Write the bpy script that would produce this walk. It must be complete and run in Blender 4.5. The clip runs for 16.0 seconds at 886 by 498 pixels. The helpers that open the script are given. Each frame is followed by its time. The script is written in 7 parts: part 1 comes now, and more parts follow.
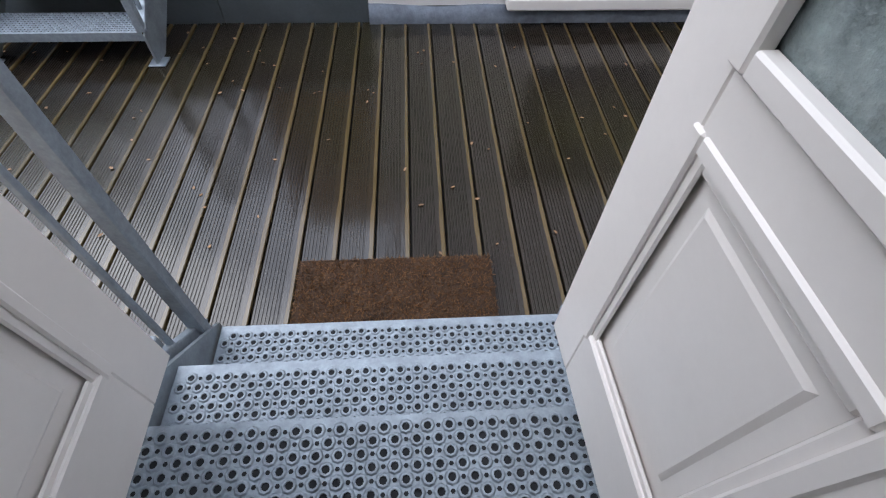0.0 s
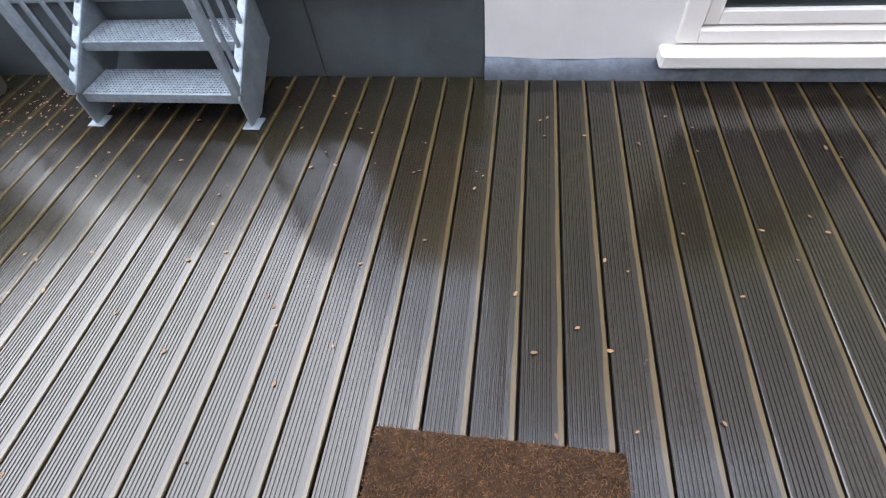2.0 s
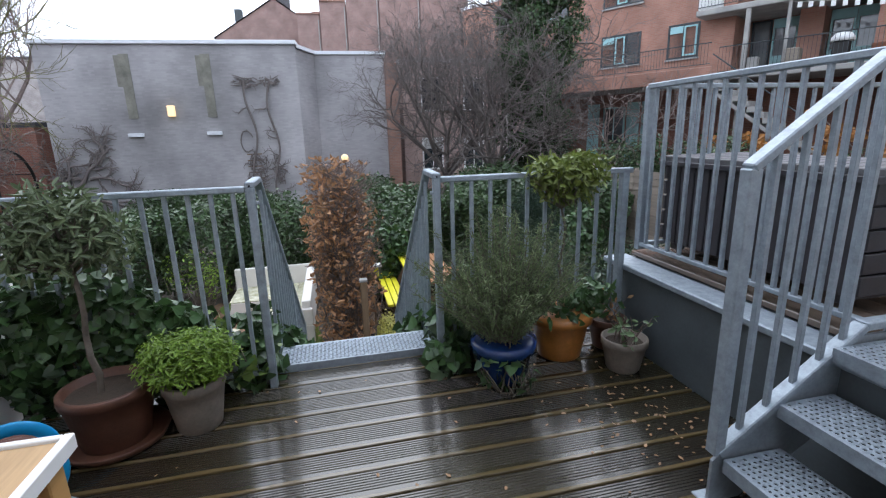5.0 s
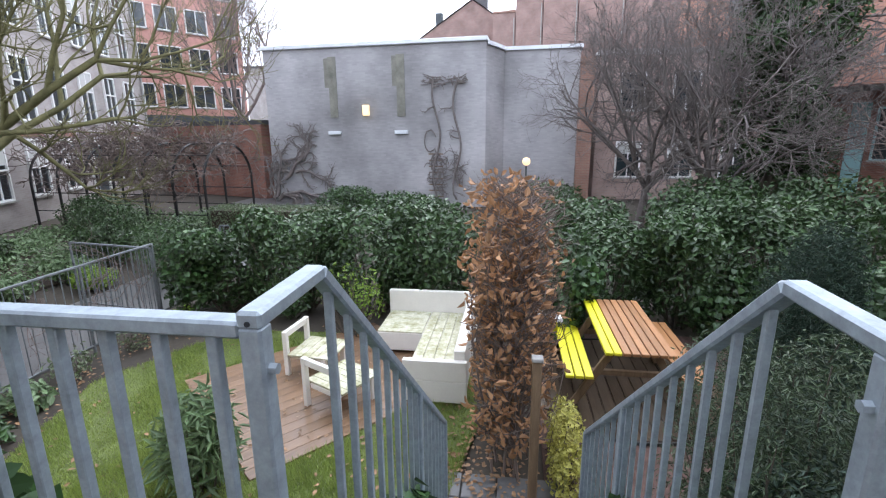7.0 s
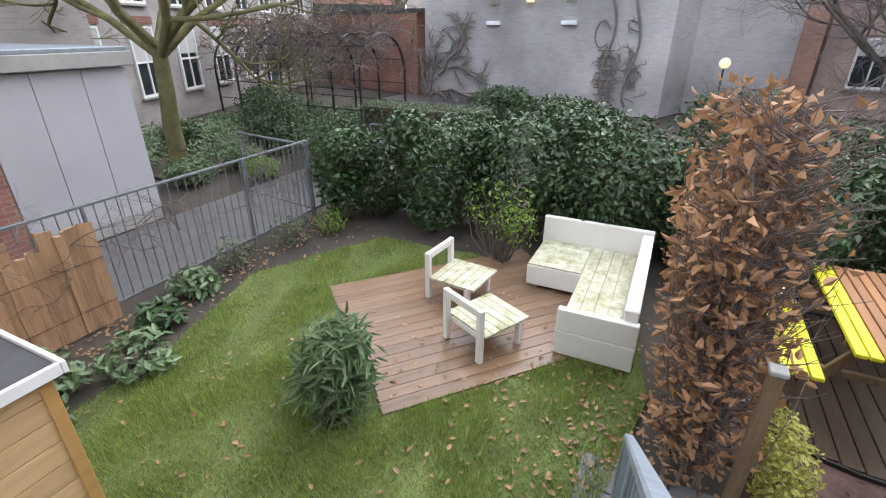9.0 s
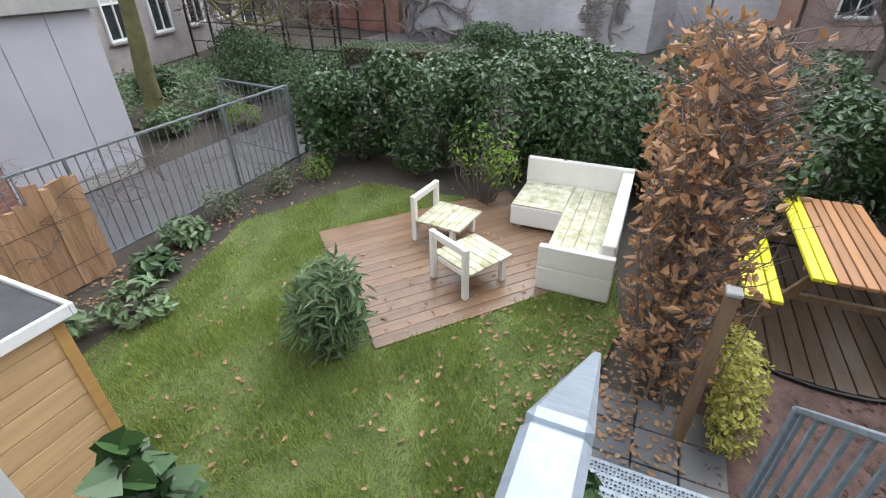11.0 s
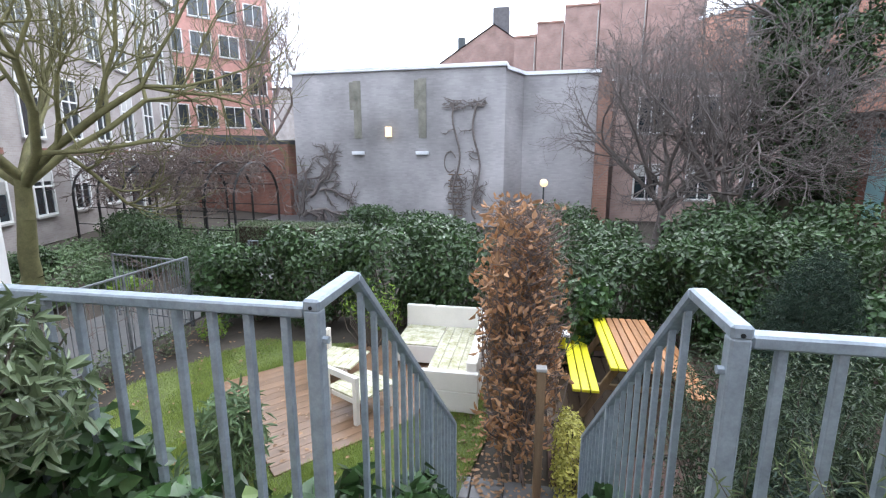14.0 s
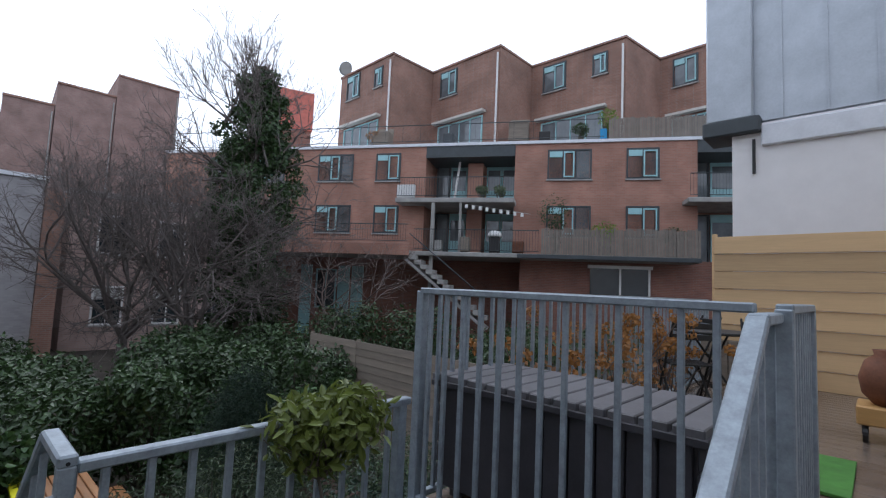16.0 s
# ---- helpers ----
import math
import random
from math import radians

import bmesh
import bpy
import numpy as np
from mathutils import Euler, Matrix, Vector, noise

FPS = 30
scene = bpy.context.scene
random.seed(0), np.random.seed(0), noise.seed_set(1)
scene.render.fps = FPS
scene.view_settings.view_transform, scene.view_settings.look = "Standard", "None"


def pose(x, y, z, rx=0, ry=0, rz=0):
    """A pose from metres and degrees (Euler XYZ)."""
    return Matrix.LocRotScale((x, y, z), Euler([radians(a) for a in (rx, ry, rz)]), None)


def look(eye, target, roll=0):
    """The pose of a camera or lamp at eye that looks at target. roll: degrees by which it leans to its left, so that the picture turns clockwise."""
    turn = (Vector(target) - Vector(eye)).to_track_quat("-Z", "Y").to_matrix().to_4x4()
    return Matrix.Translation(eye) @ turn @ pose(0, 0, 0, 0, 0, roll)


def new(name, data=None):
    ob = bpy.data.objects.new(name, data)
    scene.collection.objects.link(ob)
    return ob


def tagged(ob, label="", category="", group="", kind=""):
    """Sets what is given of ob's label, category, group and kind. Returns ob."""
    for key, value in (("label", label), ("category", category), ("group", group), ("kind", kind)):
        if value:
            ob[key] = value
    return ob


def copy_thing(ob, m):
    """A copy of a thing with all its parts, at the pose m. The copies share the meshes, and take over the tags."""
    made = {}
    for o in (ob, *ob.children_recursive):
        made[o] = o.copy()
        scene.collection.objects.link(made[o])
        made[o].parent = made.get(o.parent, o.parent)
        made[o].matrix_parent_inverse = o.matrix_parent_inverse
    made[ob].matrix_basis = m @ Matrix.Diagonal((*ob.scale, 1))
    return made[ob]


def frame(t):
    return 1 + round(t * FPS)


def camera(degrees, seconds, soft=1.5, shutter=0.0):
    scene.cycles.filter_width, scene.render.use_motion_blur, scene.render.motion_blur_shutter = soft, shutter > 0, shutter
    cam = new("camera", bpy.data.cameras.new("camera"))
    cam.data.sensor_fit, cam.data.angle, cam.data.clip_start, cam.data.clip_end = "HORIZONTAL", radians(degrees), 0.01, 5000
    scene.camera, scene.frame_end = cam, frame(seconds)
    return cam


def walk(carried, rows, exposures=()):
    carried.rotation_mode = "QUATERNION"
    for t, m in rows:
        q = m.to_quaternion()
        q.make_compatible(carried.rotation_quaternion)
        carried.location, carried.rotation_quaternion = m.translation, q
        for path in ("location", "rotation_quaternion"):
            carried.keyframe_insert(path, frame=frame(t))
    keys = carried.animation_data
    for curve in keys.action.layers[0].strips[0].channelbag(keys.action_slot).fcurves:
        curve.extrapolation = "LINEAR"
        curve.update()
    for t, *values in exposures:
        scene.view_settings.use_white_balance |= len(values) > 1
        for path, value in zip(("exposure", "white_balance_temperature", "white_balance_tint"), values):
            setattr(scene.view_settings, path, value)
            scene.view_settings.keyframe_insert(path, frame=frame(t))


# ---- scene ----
cam = camera(86.7, 16.0, soft=1.2)

PATH = [
    (0, (0.493, -0.843, 1.594), (0.588, 0.366, 0.003), 1.8),
    (0.5, (0.483, -0.669, 1.534), (0.472, 0.342, -0.192), -1.1),
    (1, (0.478, -0.474, 1.544), (0.387, 0.472, -0.216), -5.1),
    (1.5, (0.465, -0.27, 1.551), (0.292, 0.72, -0.178), -7.5),
    (2, (0.399, -0.106, 1.559), (0.116, 1.077, -0.028), -7.5),
    (2.5, (0.376, 0.0, 1.45), (-0.126, 1.449, 0.168), -7.0),
    (3, (0.262, 0.108, 1.362), (-0.643, 1.589, 0.371), -7.3),
    (3.5, (0.09, 0.217, 1.31), (-1.25, 1.498, 0.558), -5.9),
    (4, (-0.1, 0.347, 1.29), (-1.755, 1.331, 0.745), -2.5),
    (4.5, (-0.408, 0.443, 1.318), (-2.208, 1.154, 0.812), -1.4),
    (5, (-0.827, 0.6, 1.316), (-2.718, 1.033, 0.83), -1.6),
    (5.2, (-1.004, 0.639, 1.322), (-2.914, 0.972, 0.832), -1.3),
    (7.3, (-2.832, 0.593, 1.375), (-4.742, 0.22, 0.917), -0.7),
    (7.5, (-2.962, 0.561, 1.376), (-4.859, 0.12, 0.927), -0.8),
    (8, (-3.194, 0.388, 1.378), (-5.027, -0.246, 0.894), -0.5),
    (8.5, (-3.355, 0.175, 1.371), (-5.098, -0.573, 0.737), -0.2),
    (9, (-3.436, 0.118, 1.324), (-5.066, -0.67, 0.472), -0.0),
    (9.2, (-3.45, 0.113, 1.302), (-5.025, -0.676, 0.356), -0.1),
    (11.3, (-3.245, 0.281, 1.355), (-4.793, -0.409, 0.298), -1.4),
    (11.5, (-3.16, 0.353, 1.351), (-4.748, -0.3, 0.329), -1.0),
    (12, (-2.94, 0.468, 1.307), (-4.623, -0.076, 0.374), 0.2),
    (12.5, (-2.692, 0.52, 1.354), (-4.482, 0.038, 0.605), -0.2),
    (13, (-2.506, 0.617, 1.417), (-4.348, 0.105, 0.832), -0.5),
    (13.5, (-2.411, 0.682, 1.445), (-4.282, 0.172, 0.953), 0.2),
    (14, (-2.27, 0.706, 1.44), (-4.197, 0.344, 1.045), -0.0),
    (14.5, (-2.125, 0.753, 1.467), (-4.105, 0.687, 1.187), 0.2),
    (15, (-1.945, 0.84, 1.5), (-3.905, 1.213, 1.358), 1.2),
    (15.5, (-1.825, 0.876, 1.54), (-3.598, 1.804, 1.561), 2.1),
    (16, (-1.771, 0.867, 1.56), (-3.129, 2.326, 1.723), 2.5),
]
EXPOSURE = [(0, 1.08, 6250, 13), (1.0, 1.07, 6250, 13), (1.5, 1.34, 6250, 13), (2.0, 1.65, 6250, 13), (2.5, 1.6, 6250, 13), (3.5, 1.6, 6200, 12), (5, 0.95, 6150, 11), (7.5, 1.36, 6250, 12), (9, 1.33, 6500, 12), (11.5, 1.44, 6500, 10), (12.5, 1.72, 6400, 11), (14.5, 1.24, 6200, 11), (15.5, 0.36, 6150, 12), (16, -0.04, 6100, 12)]
walk(cam, [(t, look(eye, target, roll)) for t, eye, target, roll in PATH], EXPOSURE)

# ---- world and light: an overcast winter day ----
world = bpy.data.worlds.new("overcast_sky")
scene.world = world
world.use_nodes = True
wn, wl = world.node_tree.nodes, world.node_tree.links
sky = wn.new("ShaderNodeTexSky")
sky.sky_type = "NISHITA"
sky.sun_disc = False
sky.sun_elevation, sky.sun_rotation = radians(38), radians(-70)
sky.air_density, sky.dust_density, sky.ozone_density = 1.0, 0.6, 1.0
pale = wn.new("ShaderNodeHueSaturation")
pale.inputs["Saturation"].default_value = 0.12
wl.new(sky.outputs[0], pale.inputs["Color"])
cloud = wn.new("ShaderNodeMix")
cloud.data_type = "RGBA"
cloud.inputs["Factor"].default_value = 0.7
cloud.inputs["B"].default_value = (8.4, 9.2, 10.6, 1)
wl.new(pale.outputs[0], cloud.inputs["A"])
wl.new(cloud.outputs["Result"], wn["Background"].inputs[0])
wn["Background"].inputs[1].default_value = 0.15
sun = new("sun", bpy.data.lights.new("sun", "SUN"))
sun.data.energy, sun.data.angle, sun.data.color = 0.8, radians(50), (1.0, 0.98, 0.96)
sun.matrix_world = look((-30, 8, 40), (0, 0, 0))


# ---- materials ----
def material(name, base, rough=0.6, metal=0.0, var=0.25, scale=8.0, fine=60.0, bump=0.15, dark=None, island=0.0,
             obj=0.0, stretch=(1, 1, 1), spec=0.5, stain=0.0, thin=0.0):
    m = bpy.data.materials.new(name)
    m.use_nodes = True
    n, l = m.node_tree.nodes, m.node_tree.links
    b = n["Principled BSDF"]
    tc = n.new("ShaderNodeTexCoord")
    mp = n.new("ShaderNodeMapping")
    mp.inputs["Scale"].default_value = stretch
    l.new(tc.outputs["Object"], mp.inputs["Vector"])
    big, small = n.new("ShaderNodeTexNoise"), n.new("ShaderNodeTexNoise")
    for node, s, dt in ((big, scale, 6), (small, fine, 4)):
        node.inputs["Scale"].default_value = s
        node.inputs["Detail"].default_value = dt
        node.inputs["Roughness"].default_value = 0.65
        l.new(mp.outputs[0], node.inputs["Vector"])
    add = n.new("ShaderNodeMath")
    add.operation = "MULTIPLY_ADD"
    l.new(small.outputs["Fac"], add.inputs[0])
    add.inputs[1].default_value = 0.4
    l.new(big.outputs["Fac"], add.inputs[2])
    last = add.outputs[0]
    for use, sock in ((island, "Random Per Island"), (obj, "Random")):
        if use:
            src = n.new("ShaderNodeNewGeometry" if sock == "Random Per Island" else "ShaderNodeObjectInfo")
            k = n.new("ShaderNodeMath")
            k.operation = "MULTIPLY_ADD"
            l.new(src.outputs[sock], k.inputs[0])
            k.inputs[1].default_value = use
            l.new(last, k.inputs[2])
            last = k.outputs[0]
    ramp = n.new("ShaderNodeMapRange")
    ramp.inputs["From Min"].default_value = 0.45
    ramp.inputs["From Max"].default_value = 0.95 + island + obj
    l.new(last, ramp.inputs["Value"])
    mix = n.new("ShaderNodeMix")
    mix.data_type = "RGBA"
    lo = dark if dark else tuple(c * (1 - var) for c in base)
    hi = base if dark else tuple(min(1, c * (1 + var)) for c in base)
    mix.inputs["A"].default_value = (*lo, 1)
    mix.inputs["B"].default_value = (*hi, 1)
    l.new(ramp.outputs[0], mix.inputs["Factor"])
    colour = mix.outputs["Result"]
    if stain:
        st = n.new("ShaderNodeTexNoise")
        st.inputs["Scale"].default_value = 1.1
        st.inputs["Detail"].default_value = 8
        l.new(mp.outputs[0], st.inputs["Vector"])
        r2 = n.new("ShaderNodeMapRange")
        r2.inputs["From Min"].default_value, r2.inputs["From Max"].default_value = 0.5, 0.72
        r2.inputs["To Max"].default_value = stain
        l.new(st.outputs["Fac"], r2.inputs["Value"])
        m2 = n.new("ShaderNodeMix")
        m2.data_type = "RGBA"
        l.new(r2.outputs[0], m2.inputs["Factor"])
        l.new(colour, m2.inputs["A"])
        m2.inputs["B"].default_value = (*[c * 0.45 for c in base], 1)
        colour = m2.outputs["Result"]
    l.new(colour, b.inputs["Base Color"])
    b.inputs["Roughness"].default_value = rough
    b.inputs["Metallic"].default_value = metal
    b.inputs["Specular IOR Level"].default_value = spec
    if bump:
        bp = n.new("ShaderNodeBump")
        bp.inputs["Strength"].default_value = bump
        bp.inputs["Distance"].default_value = 0.01
        l.new(add.outputs[0], bp.inputs["Height"])
        l.new(bp.outputs[0], b.inputs["Normal"])
    if thin:
        tr = n.new("ShaderNodeBsdfTranslucent")
        l.new(colour, tr.inputs["Color"])
        ms = n.new("ShaderNodeMixShader")
        ms.inputs[0].default_value = thin
        l.new(b.outputs[0], ms.inputs[1])
        l.new(tr.outputs[0], ms.inputs[2])
        l.new(ms.outputs[0], n["Material Output"].inputs[0])
    return m


def board_material():
    """Wet grooved decking: dark boards, a worn brown rib along one edge, green algae in places."""
    m = material("wet_decking", (0.021, 0.0165, 0.0125), 0.2, 0, 0.45, 3.0, 30, 0.12, obj=0.25, stretch=(3, 0.6, 1), spec=0.68)
    n, l = m.node_tree.nodes, m.node_tree.links
    b = n["Principled BSDF"]
    was = b.inputs["Base Color"].links[0].from_socket
    tc = n.new("ShaderNodeTexCoord")
    sep = n.new("ShaderNodeSeparateXYZ")
    l.new(tc.outputs["Object"], sep.inputs[0])
    wob = n.new("ShaderNodeTexNoise")
    wob.inputs["Scale"].default_value = 3.0
    l.new(tc.outputs["Object"], wob.inputs["Vector"])
    ad = n.new("ShaderNodeMath")
    ad.operation = "MULTIPLY_ADD"
    l.new(wob.outputs["Fac"], ad.inputs[0])
    ad.inputs[1].default_value = 0.02
    l.new(sep.outputs["X"], ad.inputs[2])
    rib = n.new("ShaderNodeMapRange")
    rib.inputs["From Min"].default_value, rib.inputs["From Max"].default_value = 0.0625, 0.067
    rib.inputs["To Max"].default_value = 0.6
    l.new(ad.outputs[0], rib.inputs["Value"])
    mx = n.new("ShaderNodeMix")
    mx.data_type = "RGBA"
    l.new(rib.outputs[0], mx.inputs["Factor"])
    l.new(was, mx.inputs["A"])
    mx.inputs["B"].default_value = (0.165, 0.115, 0.05, 1)
    geo = n.new("ShaderNodeNewGeometry")
    alg = n.new("ShaderNodeTexNoise")
    alg.inputs["Scale"].default_value = 0.7
    alg.inputs["Detail"].default_value = 5
    l.new(geo.outputs["Position"], alg.inputs["Vector"])
    ar = n.new("ShaderNodeMapRange")
    ar.inputs["From Min"].default_value, ar.inputs["From Max"].default_value = 0.42, 0.66
    ar.inputs["To Max"].default_value = 0.6
    l.new(alg.outputs["Fac"], ar.inputs["Value"])
    mg = n.new("ShaderNodeMix")
    mg.data_type = "RGBA"
    l.new(ar.outputs[0], mg.inputs["Factor"])
    l.new(mx.outputs["Result"], mg.inputs["A"])
    mg.inputs["B"].default_value = (0.030, 0.027, 0.008, 1)
    l.new(mg.outputs["Result"], b.inputs["Base Color"])
    rr = n.new("ShaderNodeMapRange")
    rr.inputs["To Min"].default_value, rr.inputs["To Max"].default_value = 0.05, 0.24
    l.new(alg.outputs["Fac"], rr.inputs["Value"])
    l.new(rr.outputs[0], b.inputs["Roughness"])
    return m


def brick_material(name, c1, c2, mortar, rough=0.85, size=(0.22, 0.07), blotch=0.9, low=0.72):
    m = bpy.data.materials.new(name)
    m.use_nodes = True
    n, l = m.node_tree.nodes, m.node_tree.links
    b = n["Principled BSDF"]
    tc = n.new("ShaderNodeTexCoord")
    sp = n.new("ShaderNodeSeparateXYZ")
    l.new(tc.outputs["Object"], sp.inputs[0])
    ad = n.new("ShaderNodeMath")
    l.new(sp.outputs["X"], ad.inputs[0])
    l.new(sp.outputs["Y"], ad.inputs[1])
    cb = n.new("ShaderNodeCombineXYZ")
    l.new(ad.outputs[0], cb.inputs[0])
    l.new(sp.outputs["Z"], cb.inputs[1])
    br = n.new("ShaderNodeTexBrick")
    br.inputs["Scale"].default_value = 1.0
    br.inputs["Brick Width"].default_value, br.inputs["Row Height"].default_value = size
    br.inputs["Mortar Size"].default_value = 0.006
    br.inputs["Color1"].default_value, br.inputs["Color2"].default_value = (*c1, 1), (*c2, 1)
    br.inputs["Mortar"].default_value = (*mortar, 1)
    l.new(cb.outputs[0], br.inputs["Vector"])
    ns = n.new("ShaderNodeTexNoise")
    ns.inputs["Scale"].default_value = blotch
    ns.inputs["Detail"].default_value = 8
    l.new(tc.outputs["Object"], ns.inputs["Vector"])
    mr = n.new("ShaderNodeMapRange")
    mr.inputs["From Min"].default_value, mr.inputs["From Max"].default_value = 0.3, 0.7
    mr.inputs["To Min"].default_value, mr.inputs["To Max"].default_value = low, 1.15
    l.new(ns.outputs["Fac"], mr.inputs["Value"])
    mx = n.new("ShaderNodeMix")
    mx.data_type, mx.blend_type = "RGBA", "MULTIPLY"
    mx.inputs["Factor"].default_value = 1.0
    l.new(br.outputs["Color"], mx.inputs["A"])
    l.new(mr.outputs[0], mx.inputs["B"])
    l.new(mx.outputs["Result"], b.inputs["Base Color"])
    b.inputs["Roughness"].default_value = rough
    bp = n.new("ShaderNodeBump")
    bp.inputs["Strength"].default_value = 0.3
    bp.inputs["Distance"].default_value = 0.006
    l.new(br.outputs["Fac"], bp.inputs["Height"])
    bp.invert = True
    l.new(bp.outputs[0], b.inputs["Normal"])
    return m


M = {}
M["deck"] = board_material()
M["galv"] = material("galvanised_steel", (0.29, 0.335, 0.375), 0.54, 0.38, 0.26, 22, 110, 0.05, spec=0.5, stain=0.1)
M["galv_dull"] = material("dull_galvanised_steel", (0.30, 0.34, 0.37), 0.5, 0.45, 0.25, 10, 70, 0.05, stain=0.3)
M["fence"] = material("weathered_fence_steel", (0.17, 0.185, 0.195), 0.6, 0.3, 0.4, 10, 70, 0.05, stain=0.4)
# near-black colour standing for the shade inside holes and deck gaps
M["hole_shade"] = material("dark_hole_and_gap_shade", (0.015, 0.017, 0.02), 0.9, 0, 0.1, bump=0)
M["render"] = material("white_render", (0.82, 0.80, 0.785), 0.85, 0, 0.05, 2.5, 120, 0.25)
M["paint"] = material("white_gloss_paint", (0.86, 0.82, 0.775), 0.35, 0, 0.03, 4, 60, 0.02)
M["slate"] = material("grey_fibre_board", (0.078, 0.092, 0.10), 0.5, 0, 0.25, 3, 60, 0.05, stain=0.35)
M["lead"] = material("lead_flashing", (0.13, 0.15, 0.18), 0.42, 0.4, 0.4, 9, 40, 0.4)
M["coir"] = material("coir", (0.05, 0.025, 0.012), 0.95, 0, 0.6, 14, 260, 1.0)
M["coir_pile"] = material("coir_pile", (0.34, 0.17, 0.065), 0.9, 0, 0.6, 20, 200, 0, dark=(0.02, 0.01, 0.005), island=0.9)
M["pine"] = material("varnished_pine", (0.42, 0.24, 0.085), 0.5, 0, 0.3, 2.2, 22, 0.08, obj=0.35, stretch=(0.5, 6, 6))
M["pine_fence"] = material("rough_pine_fence", (0.56, 0.38, 0.20), 0.65, 0, 0.4, 1.6, 24, 0.12, obj=0.6, stretch=(0.4, 6, 6))
M["pine_pale"] = material("bare_pine", (0.50, 0.33, 0.17), 0.65, 0, 0.28, 2.2, 22, 0.08, obj=0.35, stretch=(0.5, 6, 6))
M["knot"] = material("pine_knot", (0.12, 0.055, 0.02), 0.55, 0, 0.3, 40, 90, 0.05)
M["oldwood"] = material("weathered_wood", (0.24, 0.20, 0.16), 0.7, 0, 0.4, 3, 30, 0.2, obj=0.3, stretch=(0.6, 5, 5))
M["postwood"] = material("treated_post_wood", (0.20, 0.13, 0.075), 0.75, 0, 0.4, 4, 40, 0.2, stretch=(5, 5, 0.6))
M["gdeck"] = material("wet_garden_planks", (0.19, 0.118, 0.072), 0.26, 0, 0.45, 3, 30, 0.1, obj=0.3, stretch=(0.6, 5, 5))
M["terrace"] = material("wet_terrace_boards", (0.15, 0.115, 0.09), 0.2, 0, 0.35, 3, 30, 0.1, obj=0.3, stretch=(0.6, 5, 5))
M["darkdeck"] = material("dark_wet_planks", (0.085, 0.06, 0.042), 0.25, 0, 0.35, 3, 30, 0.1, obj=0.3, stretch=(0.6, 5, 5))
M["sofa"] = material("weathered_white_paint", (0.74, 0.71, 0.66), 0.6, 0, 0.07, 3, 40, 0.12)
M["sofa_algae"] = material("white_paint_with_algae", (0.72, 0.70, 0.58), 0.65, 0, 0.1, 6, 30, 0.15, dark=(0.20, 0.19, 0.05))
M["yellow"] = material("yellow_paint", (0.72, 0.66, 0.02), 0.45, 0, 0.08, 5, 40, 0.05)
M["picnic"] = material("brown_stained_wood", (0.32, 0.15, 0.06), 0.4, 0, 0.4, 3, 30, 0.1, obj=0.4, stretch=(0.6, 5, 5))
M["terracotta"] = material("terracotta", (0.10, 0.042, 0.025), 0.5, 0, 0.35, 9, 70, 0.1, stain=0.4)
M["blueglaze"] = material("blue_glaze", (0.012, 0.035, 0.12), 0.2, 0, 0.4, 9, 50, 0.03)
M["orangeglaze"] = material("orange_glaze", (0.42, 0.17, 0.04), 0.3, 0, 0.3, 9, 50, 0.03)
M["greypot"] = material("grey_pot_clay", (0.20, 0.17, 0.14), 0.75, 0, 0.3, 9, 60, 0.15, stain=0.4)
M["soil"] = material("wet_soil", (0.055, 0.038, 0.026), 0.8, 0, 0.5, 8, 60, 0.8)
M["lawn"] = material("lawn_earth", (0.10, 0.125, 0.035), 0.9, 0, 0.5, 2.5, 50, 0.6)
M["grass"] = material("grass", (0.34, 0.42, 0.095), 0.55, 0, 0.6, 2.2, 9, 0, dark=(0.12, 0.175, 0.035), island=0.35, thin=0.3)
M["laurel"] = material("laurel_leaf", (0.043, 0.082, 0.026), 0.36, 0, 0.75, 1.5, 9, 0, island=0.6, thin=0.15)
M["ivy"] = material("ivy_leaf", (0.046, 0.094, 0.03), 0.36, 0, 0.75, 3, 9, 0, island=0.8, thin=0.18)
M["young"] = material("young_ivy_leaf", (0.17, 0.25, 0.06), 0.38, 0, 0.6, 3, 9, 0, island=0.8, thin=0.25)
M["bright"] = material("bright_green_leaf", (0.16, 0.26, 0.03), 0.45, 0, 0.5, 5, 9, 0, island=0.6, thin=0.3)
M["yellowgreen"] = material("yellow_green_leaf", (0.14, 0.18, 0.035), 0.4, 0, 0.55, 5, 9, 0, island=0.7, thin=0.25)
M["olive"] = material("grey_green_leaf", (0.125, 0.165, 0.085), 0.42, 0, 0.5, 5, 9, 0, island=0.6, thin=0.15)
M["rosemary"] = material("rosemary_leaf", (0.15, 0.195, 0.09), 0.55, 0, 0.45, 5, 9, 0, island=0.6, thin=0.2)
M["oleander"] = material("oleander_leaf", (0.14, 0.21, 0.10), 0.4, 0, 0.45, 3, 9, 0, island=0.6, thin=0.2)
M["beech"] = material("dry_beech_leaf", (0.39, 0.215, 0.108), 0.6, 0, 0.5, 5, 9, 0, island=0.8, thin=0.3)
M["hydrangea"] = material("dry_flower_head", (0.36, 0.17, 0.05), 0.7, 0, 0.4, 5, 9, 0, island=0.8, thin=0.3)
M["varieg"] = material("variegated_leaf", (0.42, 0.40, 0.09), 0.45, 0, 0.5, 5, 9, 0, island=0.8, thin=0.3)
M["conifer"] = material("conifer_needle", (0.028, 0.055, 0.035), 0.6, 0, 0.5, 3, 9, 0, island=0.5, thin=0.1)
M["yew"] = material("yew_needle", (0.055, 0.082, 0.04), 0.5, 0, 0.7, 3, 9, 0, island=0.7, thin=0.12)
